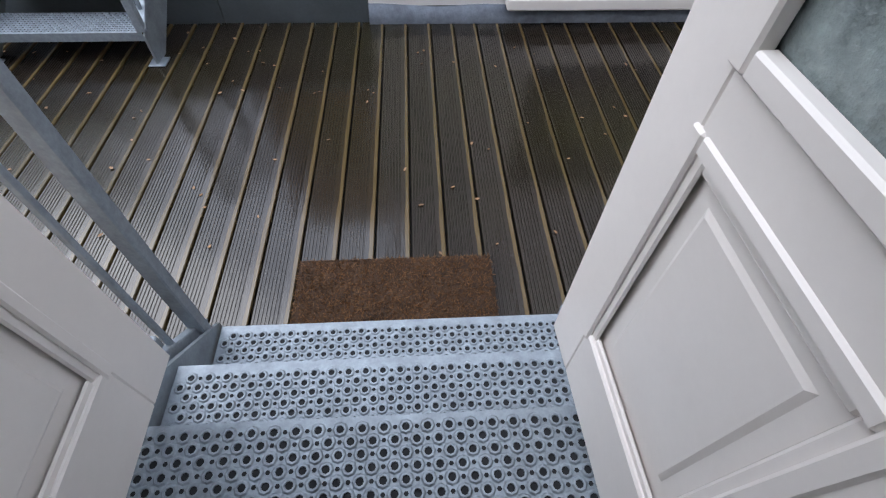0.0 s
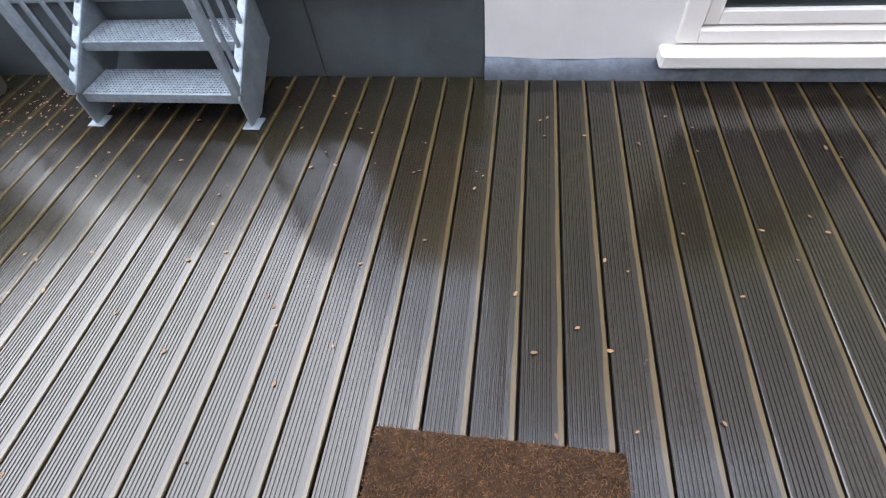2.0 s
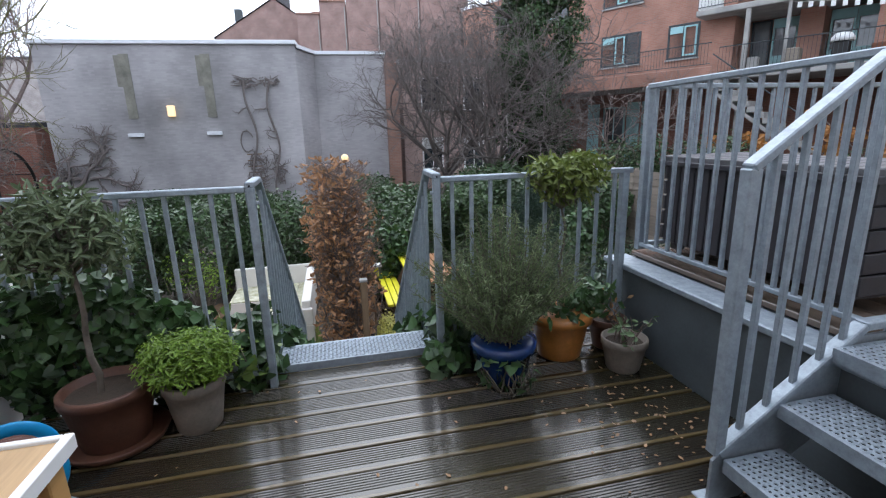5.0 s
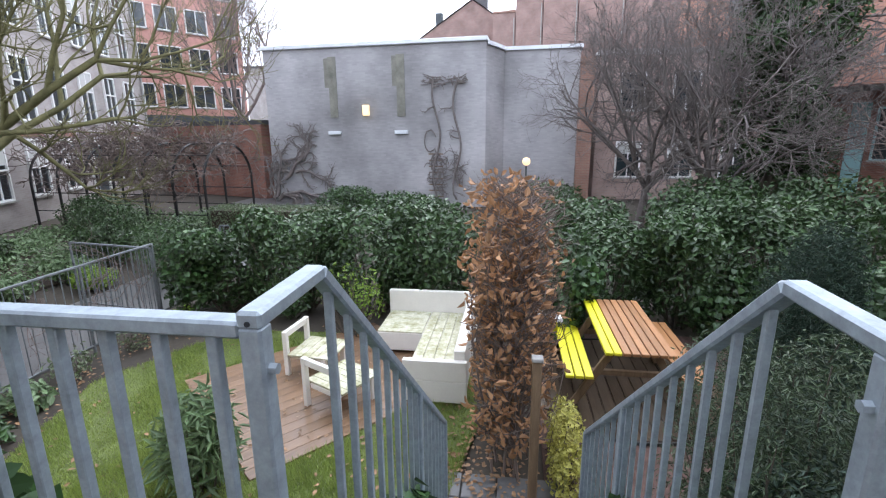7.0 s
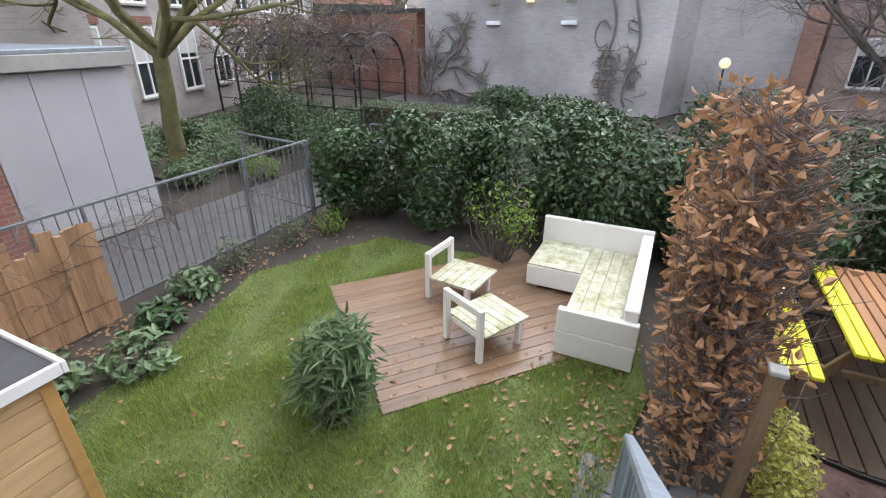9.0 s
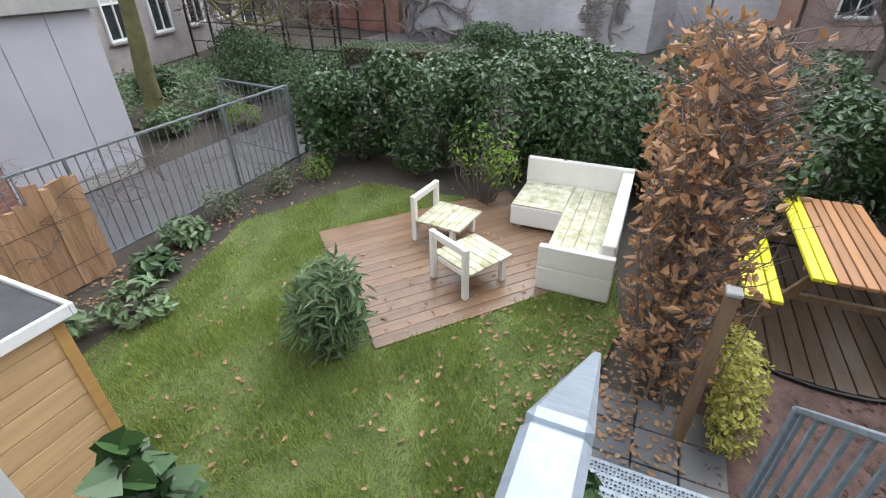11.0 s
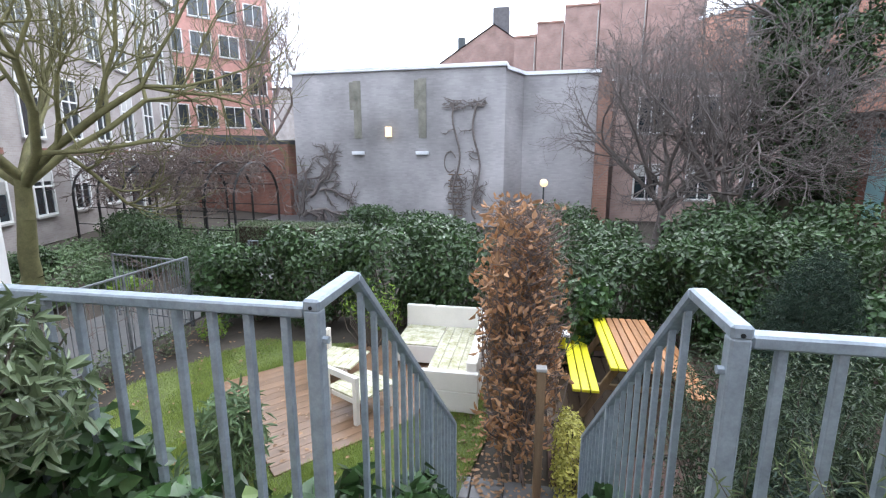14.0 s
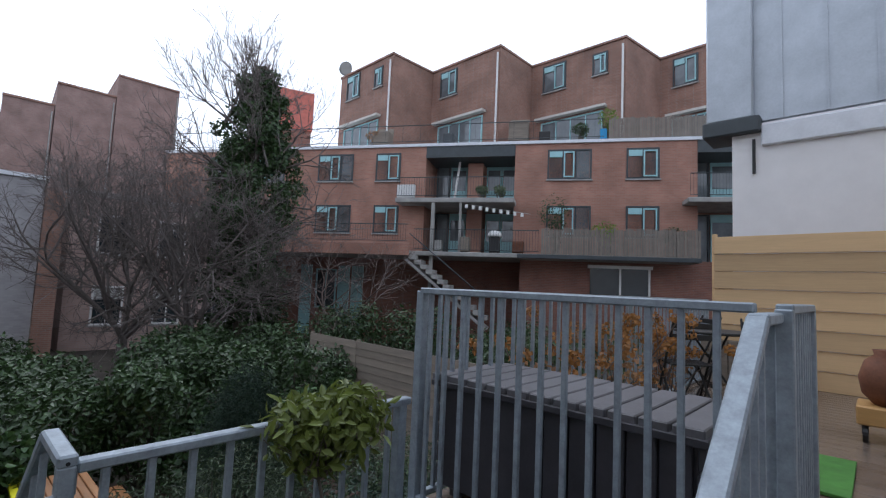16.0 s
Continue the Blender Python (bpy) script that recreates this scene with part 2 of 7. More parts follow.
M["litter"] = material("fallen_leaf", (0.26, 0.15, 0.075), 0.6, 0, 0.5, 5, 9, 0, island=0.9)
M["bark"] = material("grey_bark", (0.12, 0.10, 0.08), 0.85, 0, 0.4, 5, 50, 0.5)
M["mossbark"] = material("mossy_bark", (0.14, 0.13, 0.055), 0.85, 0, 0.5, 3, 40, 0.6)
M["darktwig"] = material("dark_winter_twig", (0.165, 0.14, 0.13), 0.8, 0, 0.35, 5, 50, 0.2)
M["twig"] = material("winter_twig", (0.17, 0.13, 0.115), 0.8, 0, 0.35, 5, 50, 0.2)
M["greywall"] = brick_material("grey_washed_brick", (0.46, 0.44, 0.445), (0.39, 0.375, 0.38), (0.42, 0.405, 0.41), blotch=0.35, low=0.5)
M["coping"] = material("white_coping", (0.70, 0.72, 0.75), 0.6, 0, 0.1, 3, 30, 0.1)
M["moss"] = material("moss_stain", (0.205, 0.198, 0.165), 0.9, 0, 0.4, 2, 30, 0.2)
M["salmon"] = brick_material("salmon_brick", (0.42, 0.215, 0.155), (0.37, 0.18, 0.13), (0.36, 0.25, 0.20))
M["brown_brick"] = brick_material("brown_brick", (0.34, 0.185, 0.135), (0.28, 0.15, 0.112), (0.31, 0.245, 0.205))
M["pale_brick"] = brick_material("pale_pink_brick", (0.46, 0.33, 0.29), (0.42, 0.29, 0.25), (0.42, 0.36, 0.33))
# distance haze is mixed into this brick colour, greyer than brown_brick
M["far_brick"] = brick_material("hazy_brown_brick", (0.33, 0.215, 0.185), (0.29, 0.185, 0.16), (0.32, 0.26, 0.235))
M["red_brick"] = brick_material("dark_red_brick", (0.28, 0.12, 0.085), (0.22, 0.095, 0.07), (0.26, 0.2, 0.17))
M["stonehouse"] = brick_material("grey_brown_brick", (0.40, 0.36, 0.34), (0.35, 0.31, 0.29), (0.40, 0.375, 0.36))
# red paled towards pink: the haze before the building is in the colour
M["redpaint"] = material("hazy_red_cladding", (0.52, 0.27, 0.22), 0.6, 0, 0.2, 3, 30, 0.05)
M["redtile"] = material("bright_red_tile", (0.52, 0.15, 0.11), 0.6, 0, 0.25, 3, 30, 0.1)
M["glass"] = material("dark_window_glass", (0.03, 0.04, 0.045), 0.06, 0, 0.3, 0.4, 2, 0.0, spec=0.8)
M["frost"] = material("ripple_glass", (0.25, 0.30, 0.30), 0.12, 0, 0.5, 18, 60, 0.9, spec=0.8)
# pale base colour stands for curtains and for reflected sky
M["flatglass"] = material("curtain_and_sky_pale_glass", (0.15, 0.17, 0.18), 0.06, 0, 0.6, 0.35, 1.2, 0.0, spec=0.8)
M["tealframe"] = material("pale_teal_paint", (0.34, 0.58, 0.60), 0.5, 0, 0.08, 3, 30, 0.02)
M["darkframe"] = material("dark_frame", (0.05, 0.06, 0.065), 0.5, 0, 0.2, 3, 30, 0.02)
M["whiteframe"] = material("white_frame", (0.76, 0.76, 0.74), 0.5, 0, 0.05, 3, 30, 0.02)
M["curtain"] = material("pale_curtain", (0.5, 0.5, 0.48), 0.9, 0, 0.1, 3, 30, 0.1)
M["concrete"] = material("concrete", (0.36, 0.35, 0.33), 0.85, 0, 0.25, 2, 50, 0.2, stain=0.4)
M["paving"] = material("wet_paving", (0.10, 0.098, 0.098), 0.45, 0, 0.3, 3, 50, 0.2, obj=0.3)
M["ground"] = material("garden_earth", (0.055, 0.045, 0.034), 0.9, 0, 0.5, 0.5, 12, 0.6)
M["mulch"] = material("wood_mulch", (0.09, 0.05, 0.04), 0.85, 0, 0.6, 8, 60, 0.9)
M["roof"] = material("dark_roof_tile", (0.10, 0.095, 0.10), 0.7, 0, 0.3, 4, 40, 0.2)
M["felt"] = material("bitumen_felt", (0.055, 0.055, 0.06), 0.6, 0, 0.35, 5, 90, 0.3)
M["shedpanel"] = material("pale_lilac_panel", (0.43, 0.42, 0.445), 0.6, 0, 0.06, 1.5, 40, 0.05, stain=0.15)
M["box"] = material("anthracite_plastic", (0.05, 0.047, 0.054), 0.45, 0, 0.25, 6, 80, 0.08)
M["boxlid"] = material("grey_plastic_lid", (0.125, 0.122, 0.13), 0.45, 0, 0.25, 6, 80, 0.08)
M["zinc"] = material("zinc_cladding", (0.42, 0.45, 0.48), 0.4, 0.5, 0.15, 2, 30, 0.05)
M["reed"] = material("bark_slab", (0.34, 0.20, 0.11), 0.75, 0, 0.5, 5, 30, 0.4, obj=0.4, stretch=(6, 6, 0.5))
M["black"] = material("black_metal", (0.025, 0.024, 0.024), 0.5, 0.3, 0.2, 8, 60, 0.05)
M["bluehose"] = material("blue_plastic", (0.01, 0.27, 0.55), 0.35, 0, 0.1, 6, 60, 0.02)
M["hose"] = material("brown_hose", (0.16, 0.07, 0.05), 0.45, 0, 0.25, 6, 60, 0.05)
M["turf"] = material("artificial_turf", (0.06, 0.20, 0.03), 0.8, 0, 0.3, 12, 200, 0.8)
M["rust"] = material("rusty_pot", (0.16, 0.06, 0.03), 0.7, 0.2, 0.4, 9, 60, 0.2)
M["balcwood"] = material("grey_slat_fence", (0.22, 0.19, 0.16), 0.8, 0, 0.3, 4, 30, 0.2, island=0.4)
M["awning"] = material("striped_awning", (0.6, 0.57, 0.52), 0.8, 0, 0.1, 5, 40, 0.05)
M["lamp"] = bpy.data.materials.new("warm_lamp_glow")
M["lamp"].use_nodes = True
_b = M["lamp"].node_tree.nodes["Principled BSDF"]
_b.inputs["Base Color"].default_value = (0.8, 0.6, 0.3, 1)
_b.inputs["Emission Color"].default_value = (1.0, 0.75, 0.4, 1)
_b.inputs["Emission Strength"].default_value = 0.5


# ---- builders ----
def part(name, bm, mat, parent=None, label="", smooth=False):
    me = bpy.data.meshes.new(name)
    bm.to_mesh(me)
    bm.free()
    for m in (mat if isinstance(mat, (list, tuple)) else [mat]):
        me.materials.append(m)
    if smooth:
        for p in me.polygons:
            p.use_smooth = True
    ob = new(name, me)
    if parent:
        ob.parent = parent
    if label:
        ob["label"] = label
    return ob


def share(name, me, parent, x, y, z, rz=0.0, sx=1.0, sy=1.0, sz=1.0, rx=0.0, ry=0.0):
    ob = new(name, me)
    ob.parent = parent
    ob.location, ob.rotation_euler, ob.scale = (x, y, z), (rx, ry, rz), (sx, sy, sz)
    return ob


def empty(name, x, y, z, rz=0.0, label="", category="", group="", kind=""):
    ob = new(name)
    ob.empty_display_size = 0.05
    ob.location, ob.rotation_euler = (x, y, z), (0, 0, rz)
    return tagged(ob, label, category, group, kind)


def box(bm, x0, x1, y0, y1, z0, z1, bev=0.0, mi=0, m=None):
    r = bmesh.ops.create_cube(bm, size=1)
    mat = Matrix.Translation(((x0 + x1) / 2, (y0 + y1) / 2, (z0 + z1) / 2)) @ Matrix.Diagonal((x1 - x0, y1 - y0, z1 - z0, 1))
    if m:
        mat = m @ mat
    bmesh.ops.transform(bm, matrix=mat, verts=r["verts"])
    fs = {f for v in r["verts"] for f in v.link_faces}
    if bev:
        es = {e for f in fs for e in f.edges}
        o = bmesh.ops.bevel(bm, geom=list(es), offset=bev, segments=1, affect="EDGES", profile=0.5)
        fs = set(o["faces"]) | {f for f in fs if f.is_valid}
    for f in fs:
        if f.is_valid:
            f.material_index = mi
    return bm


def nbox(*a, **k):
    return box(bmesh.new(), *a, **k)


def aim(p, q):
    p, q = Vector(p), Vector(q)
    d = q - p
    z = d.normalized()
    side = Vector((0, 0, 1)).cross(z)
    x = side.normalized() if side.length > 1e-4 else Vector((1, 0, 0))
    y = z.cross(x)
    m = Matrix((x, y, z)).transposed().to_4x4()
    return Matrix.Translation((p + q) / 2) @ m, d.length


def bar(bm, p, q, w, h, bev=0.003, mi=0):
    m, ln = aim(p, q)
    return box(bm, -w / 2, w / 2, -h / 2, h / 2, -ln / 2, ln / 2, bev, mi, m)


def rod(bm, p, q, r, r2=None, n=8, mi=0, caps=True):
    m, ln = aim(p, q)
    r2 = r if r2 is None else r2
    o = bmesh.ops.create_cone(bm, cap_ends=caps, segments=n, radius1=r, radius2=r2, depth=ln, matrix=m)
    for f in {f for v in o["verts"] for f in v.link_faces}:
        f.material_index = mi
    return bm


def lathe(bm, prof, n=28, mi=0, cx=0, cy=0):
    """prof: (radius, z) from the bottom up."""
    rings = []
    for r, z in prof:
        rings.append([bm.verts.new((cx + r * math.cos(2 * math.pi * i / n), cy + r * math.sin(2 * math.pi * i / n), z)) for i in range(n)])
    for a, b in zip(rings, rings[1:]):
        for i in range(n):
            f = bm.faces.new((a[i], a[(i + 1) % n], b[(i + 1) % n], b[i]))
            f.material_index, f.smooth = mi, True
    for ring, flip in ((rings[0], True), (rings[-1], False)):
        f = bm.faces.new(ring[::-1] if flip else ring)
        f.material_index = mi
    return bm


def prism(bm, pts, z0, z1, mi=0):
    lo = [bm.verts.new((x, y, z0)) for x, y in pts]
    hi = [bm.verts.new((x, y, z1)) for x, y in pts]
    n = len(pts)
    fs = [bm.faces.new(lo[::-1]), bm.faces.new(hi)]
    fs += [bm.faces.new((lo[i], lo[(i + 1) % n], hi[(i + 1) % n], hi[i])) for i in range(n)]
    for f in fs:
        f.material_index = mi
    return bm


def mesh_ob(name, verts, faces, mat, parent=None, label=""):
    me = bpy.data.meshes.new(name)
    me.from_pydata(verts, [], faces)
    me.materials.append(mat)
    ob = new(name, me)
    if parent:
        ob.parent = parent
    if label:
        ob["label"] = label
    return ob


def leaf_mesh(name, pts, size, mat, parent=None, aspect=0.45, seed=1, up=0.3, out=None, fold=0.18, label="", lobed=False):
    """Small folded leaves at the points; out: rough directions that they face."""
    rng = np.random.default_rng(seed)
    pts = np.asarray(pts, float)
    n = len(pts)
    nrm = rng.normal(size=(n, 3))
    nrm[:, 2] += up * 2
    if out is not None:
        nrm += np.asarray(out) * 1.4
    nrm /= np.linalg.norm(nrm, axis=1)[:, None]
    t = rng.normal(size=(n, 3))
    t -= (t * nrm).sum(1)[:, None] * nrm
    t /= np.linalg.norm(t, axis=1)[:, None]
    s = np.cross(nrm, t)
    ln = size * rng.uniform(0.6, 1.25, n)[:, None]
    w = ln * aspect / 2
    f = ln * fold
    v = np.stack([pts, pts + t * ln * 0.35 + s * w + nrm * f * 0.6, pts + t * ln * 0.75 + s * w * 0.7 + nrm * f * 0.3, pts + t * ln,
                  pts + t * ln * 0.75 - s * w * 0.7 + nrm * f * 0.3, pts + t * ln * 0.35 - s * w + nrm * f * 0.6], 1).reshape(-1, 3)
    if lobed:
        v = np.stack([pts, pts + t * ln * 0.15 + s * w * 1.15 + nrm * f * 0.7, pts + t * ln * 0.55 + s * w * 0.82 + nrm * f * 0.3, pts + t * ln,
                      pts + t * ln * 0.55 - s * w * 0.82 + nrm * f * 0.3, pts + t * ln * 0.15 - s * w * 1.15 + nrm * f * 0.7], 1).reshape(-1, 3)
    i = np.arange(n)[:, None] * 6
    if lobed:
        tri = np.concatenate([i + np.array([[0, 3, 2]]), i + np.array([[0, 2, 1]]), i + np.array([[0, 4, 3]]), i + np.array([[0, 5, 4]])]).tolist()
        return mesh_ob(name, v.tolist(), tri, mat, parent, label)
    faces = np.concatenate([i + np.array([[0, 3, 2, 1]]), i + np.array([[0, 5, 4, 3]])]).tolist()
    return mesh_ob(name, v.tolist(), faces, mat, parent, label)


def shell(n, blobs, seed, inner=0.55, squash=1.0):
    """Points in the outer part of a heap of ellipsoids (x, y, z, rx, ry, rz), and their outward ways."""
    rng = np.random.default_rng(seed)
    b = np.array(blobs, float)
    w = (b[:, 3] * b[:, 4] + b[:, 4] * b[:, 5] + b[:, 3] * b[:, 5])
    k = rng.choice(len(b), n, p=w / w.sum())
    d = rng.normal(size=(n, 3))
    d /= np.linalg.norm(d, axis=1)[:, None]
    r = rng.uniform(inner, 1.0, n) ** 0.6 + rng.normal(0, 0.05, n)
    return b[k, :3] + d * b[k, 3:] * r[:, None], d


def grow(rng, p, d, ln, r, depth, segs, spread=0.55, kids=3, bend=0.18, lift=0.12, shrink=0.68, steps=3):
    """A limb as short tapered pieces, with smaller limbs on it."""
    p, d = np.array(p, float), np.array(d, float)
    d /= np.linalg.norm(d)
    r1 = r * 0.62
    for i in range(steps):
        q = p + d * ln / steps
        ra, rb = r + (r1 - r) * i / steps, r + (r1 - r) * (i + 1) / steps
        segs.append((p, q, ra, rb))
        p = q
        d = d + rng.normal(0, bend, 3) + np.array([0, 0, lift])
        d /= np.linalg.norm(d)
        if depth > 0 and i >= 0:
            for _ in range(kids if i == steps - 1 else max(1, kids - 2)):
                e = d + rng.normal(0, spread, 3)
                grow(rng, p, e, ln * shrink * rng.uniform(0.7, 1.15), rb * 0.68, depth - 1, segs, spread, kids, bend, lift, shrink, steps)


def limb_mesh(name, segs, mat, parent=None, sides=4, label="", least=0.0):
    v, f = [], []
    for p, q, a, b in segs:
        a, b = max(a, least), max(b, least)
        z = q - p
        L = np.linalg.norm(z)
        if L < 1e-6:
            continue
        z = z / L
        x = np.cross(z, [0.31, 0.52, 0.8])
        x /= np.linalg.norm(x)
        y = np.cross(z, x)
        o = len(v)
        for c, r in ((p, a), (q + z * min(b, 0.02), b)):
            for i in range(sides):
                g = 2 * math.pi * i / sides
                v.append(tuple(c + (x * math.cos(g) + y * math.sin(g)) * r))
        for i in range(sides):
            j = (i + 1) % sides
            f.append((o + i, o + j, o + sides + j, o + sides + i))
    ob = mesh_ob(name, v, f, mat, parent, label)
    for p in ob.data.polygons:
        p.use_smooth = True
    return ob


# ---- setting: ground, deck level, house walls ----
GZ = -1.57          # garden level
TZ = 0.555          # terrace level
WY = 2.32           # terrace wall face
EX = -3.55          # deck edge towards the garden

tagged(part("ground", nbox(-400, 400, -400, 400, GZ - 0.5, GZ - 0.03), M["ground"]), "dark bare garden earth around the lawn", "ground", kind="structure")

deck = empty("floor", 0, 0, 0, label="wet dark grooved timber decking with brown ribs", category="deck", kind="structure")
PITCH = 0.154


def board_mesh(length):
    """A deck board with grooves, lying along y, its top at z = 0."""
    w = 0.1445
    prof = [(-w / 2, -0.028), (-w / 2, -0.003), (-w / 2 + 0.003, 0.0)]
    x = -w / 2 + 0.010
    for i in range(7):
        prof += [(x, 0.0), (x + 0.002, -0.003), (x + 0.006, -0.003), (x + 0.008, 0.0)]
        x += 0.0145
    prof += [(w / 2 - 0.003, 0.001), (w / 2, -0.003), (w / 2, -0.028)]
    bm = bmesh.new()
    a = [bm.verts.new((px, -length / 2, pz)) for px, pz in prof]
    b = [bm.verts.new((px, length / 2, pz)) for px, pz in prof]
    for i in range(len(prof)):
        j = (i + 1) % len(prof)
        bm.faces.new((a[i], b[i], b[j], a[j]))
    bm.faces.new(a)
    bm.faces.new(b[::-1])
    me = bpy.data.meshes.new("deck_board")
    bm.to_mesh(me)
    bm.free()
    me.materials.append(M["deck"])
    return me


# dark block added below the boards so the gaps read as shaded
part("joist_bed", nbox(EX - 0.08, 4.6, -0.98, WY - 0.01, -0.2, -0.04), M["hole_shade"], deck)
me = board_mesh(3.28)
k = 0
x = EX + 0.075 - PITCH
while x < 4.5:
    share("deck_board", me, deck, x, 0.66 + random.uniform(-0.006, 0.006), random.uniform(-0.002, 0.002), sx=1)
    x += PITCH
part("edge_beam", nbox(EX - 0.15, EX - 0.09, -0.99, WY + 0.2, -0.22, -0.004, 0.004), M["oldwood"], deck)
part("deck_footing", nbox(EX - 0.08, 4.6, -0.98, WY, GZ - 0.1, -0.205), M["concrete"], deck)

# house wall behind the door, with its opening
DX0, DX1, SILL = -0.12, 0.86, 0.585
bm = bmesh.new()
box(bm, -3.50, DX0 - 0.06, -1.35, -1.0, GZ - 0.1, 7.0)
box(bm, DX1 + 0.06, 4.7, -1.35, -1.0, GZ - 0.1, 7.0)
box(bm, DX0 - 0.06, DX1 + 0.06, -1.35, -1.0, SILL + 2.15, 7.0)
box(bm, DX0 - 0.06, DX1 + 0.06, -1.35, -1.0, GZ - 0.1, SILL - 0.03)
tagged(part("wall_south", bm, M["render"]), "white rendered house wall with a doorway", "wall", kind="structure")
bm = bmesh.new()
for a, b in ((DX0 - 0.06, DX0), (DX1, DX1 + 0.06)):
    box(bm, a, b, -1.2, -0.905, SILL, SILL + 2.12, 0.004)
box(bm, DX0 - 0.06, DX1 + 0.06, -1.2, -0.905, SILL + 2.09, SILL + 2.15, 0.004)
tagged(part("door_frame", bm, M["paint"]), "white painted door frame in the house wall", "door frame", kind="structure")
tagged(part("doorstep", nbox(DX0, DX1, -1.35, -0.975, SILL - 0.03, SILL + 0.01, 0.004), M["paint"]), "worn pale door sill", "sill", kind="structure")
room = bmesh.new()
box(room, -3, 4, -6, -1.36, SILL - 0.1, SILL)
box(room, -3.1, -3, -6, -1.36, SILL, 3.2)
box(room, 4, 4.1, -6, -1.36, SILL, 3.2)
box(room, -3, 4, -6.1, -6, SILL, 3.2)
tagged(part("wall_room", room, M["render"]), "plain white room walls behind the doorway", "wall", kind="structure")
tagged(part("ceiling", nbox(-3.1, 4.1, -6.1, -1.36, 3.2, 3.3), M["render"]), "plain white ceiling behind the doorway", "ceiling", kind="structure")
tagged(part("wall_east", nbox(4.6, 4.9, -1.35, 9, GZ, 7.0), M["render"]), "white rendered wall closing the deck", "wall", kind="structure")

# white wing with a low window
WX = 0.20
W0, W1, WZ0, WZ1 = 1.22, 2.62, 0.20, 1.75
bm = bmesh.new()
box(bm, WX, W0, WY, WY + 0.3, 0.10, 6.5)
box(bm, W1, 4.6, WY, WY + 0.3, 0.10, 6.5)
box(bm, W0, W1, WY, WY + 0.3, WZ1, 6.5)
box(bm, W0, W1, WY, WY + 0.3, 0.10, WZ0)
box(bm, WX, WX + 0.3, WY + 0.3, 9.0, TZ - 0.1, 6.5)
tagged(part("wall_north", bm, M["render"]), "white rendered wing wall above lead flashing", "wall", kind="structure")
tagged(part("roof_wing", nbox(WX, 4.6, WY, 9.0, 6.5, 6.7), M["felt"]), "flat felt roof of the white wing", "roof", kind="structure")
# lead flashing with a ragged upper edge
bm = bmesh.new()
n = 46
for i in range(n):
    xa, xb = WX + (4.4 - 0) * i / n, WX + 4.4 * (i + 1) / n
    za, zb = (0.105 + 0.02 * noise.noise((x_ * 2.3, 0, 0)) for x_ in (xa, xb))
    v = [bm.verts.new(c) for c in ((xa, WY - 0.05, 0.0), (xb, WY - 0.05, 0.0), (xb, WY - 0.018, zb), (xa, WY - 0.018, za), (xa, WY + 0.02, za), (xb, WY + 0.02, zb))]
    bm.faces.new(v[:4])
    bm.faces.new((v[3], v[2], v[5], v[4]))
bmesh.ops.remove_doubles(bm, verts=bm.verts, dist=1e-4)
tagged(part("trim_flashing", bm, M["lead"], smooth=True), "crumpled grey lead flashing along the wall foot", "flashing", kind="structure")
tagged(part("wall_foot", nbox(WX, 4.6, WY + 0.005, WY + 0.29, -0.2, 0.10), M["slate"]), "dark wall footing behind the flashing", "wall", kind="structure")
win = empty("window_1", (W0 + W1) / 2, WY, WZ0, label="white wooden window with a deep white sill", category="window", kind="structure")
bm = bmesh.new()
hw, hh = (W1 - W0) / 2, WZ1 - WZ0
for s in (-1, 1):
    box(bm, s * hw - 0.05, s * hw + 0.05, -0.03, 0.1, 0, hh, 0.006)
box(bm, -hw + 0.05, hw - 0.05, -0.03, 0.1, hh - 0.08, hh, 0.006)
box(bm, -hw + 0.05, hw - 0.05, -0.03, 0.1, 0.0, 0.07, 0.006)
part("window_frame", bm, M["paint"], win)
bm = bmesh.new()
for a, b, c, e in ((-hw + 0.06, -hw + 0.13, 0.08, hh - 0.09), (hw - 0.13, hw - 0.06, 0.08, hh - 0.09), (-hw + 0.13, hw - 0.13, 0.08, 0.15), (-hw + 0.13, hw - 0.13, hh - 0.16, hh - 0.09)):
    box(bm, a, b, 0.0, 0.07, c, e, 0.006)
part("sash", bm, M["paint"], win)
part("window_sill", nbox(-hw - 0.12, hw + 0.12, -0.12, 0.0, -0.09, -0.01, 0.012), M["paint"], win)
part("pane", nbox(-hw + 0.13, hw - 0.13, 0.03, 0.045, 0.15, hh - 0.16), M["glass"], win)
bm = bmesh.new()
for i in range(16):
    box(bm, -hw + 0.13, hw - 0.13, 0.06, 0.085, hh - 0.2 - i * 0.035, hh - 0.18 - i * 0.035)
part("blind", bm, M["coping"], win)

# terrace body, wall and floor
terr = empty("wall_terrace", 0, 0, 0, label="dark grey panelled wall of the raised terrace", category="wall", kind="structure")
part("terrace_core", nbox(-3.44, WX, WY + 0.02, 12, GZ - 0.1, TZ - 0.06), M["slate"], terr)
for a, b in ((-3.44, -2.45), (-2.445, -0.76), (-0.755, WX - 0.005)):
    part("wall_panel", nbox(a, b, WY - 0.004, WY + 0.02, -0.2, TZ - 0.09, 0.002), M["slate"], terr)
part("zinc_edge", nbox(-3.47, WX - 0.02, WY - 0.045, WY + 0.12, TZ - 0.085, TZ - 0.05, 0.006), M["galv"], terr)
tfloor = empty("floor_terrace", 0, 0, 0, label="wet brown timber terrace floor", category="deck", kind="structure")
me = bpy.data.meshes.new("terrace_board")
bm = nbox(-2.0, 2.0, -0.068, 0.068, -0.03, 0.0, 0.004)
bm.to_mesh(me)
bm.free()
me.materials.append(M["terrace"])
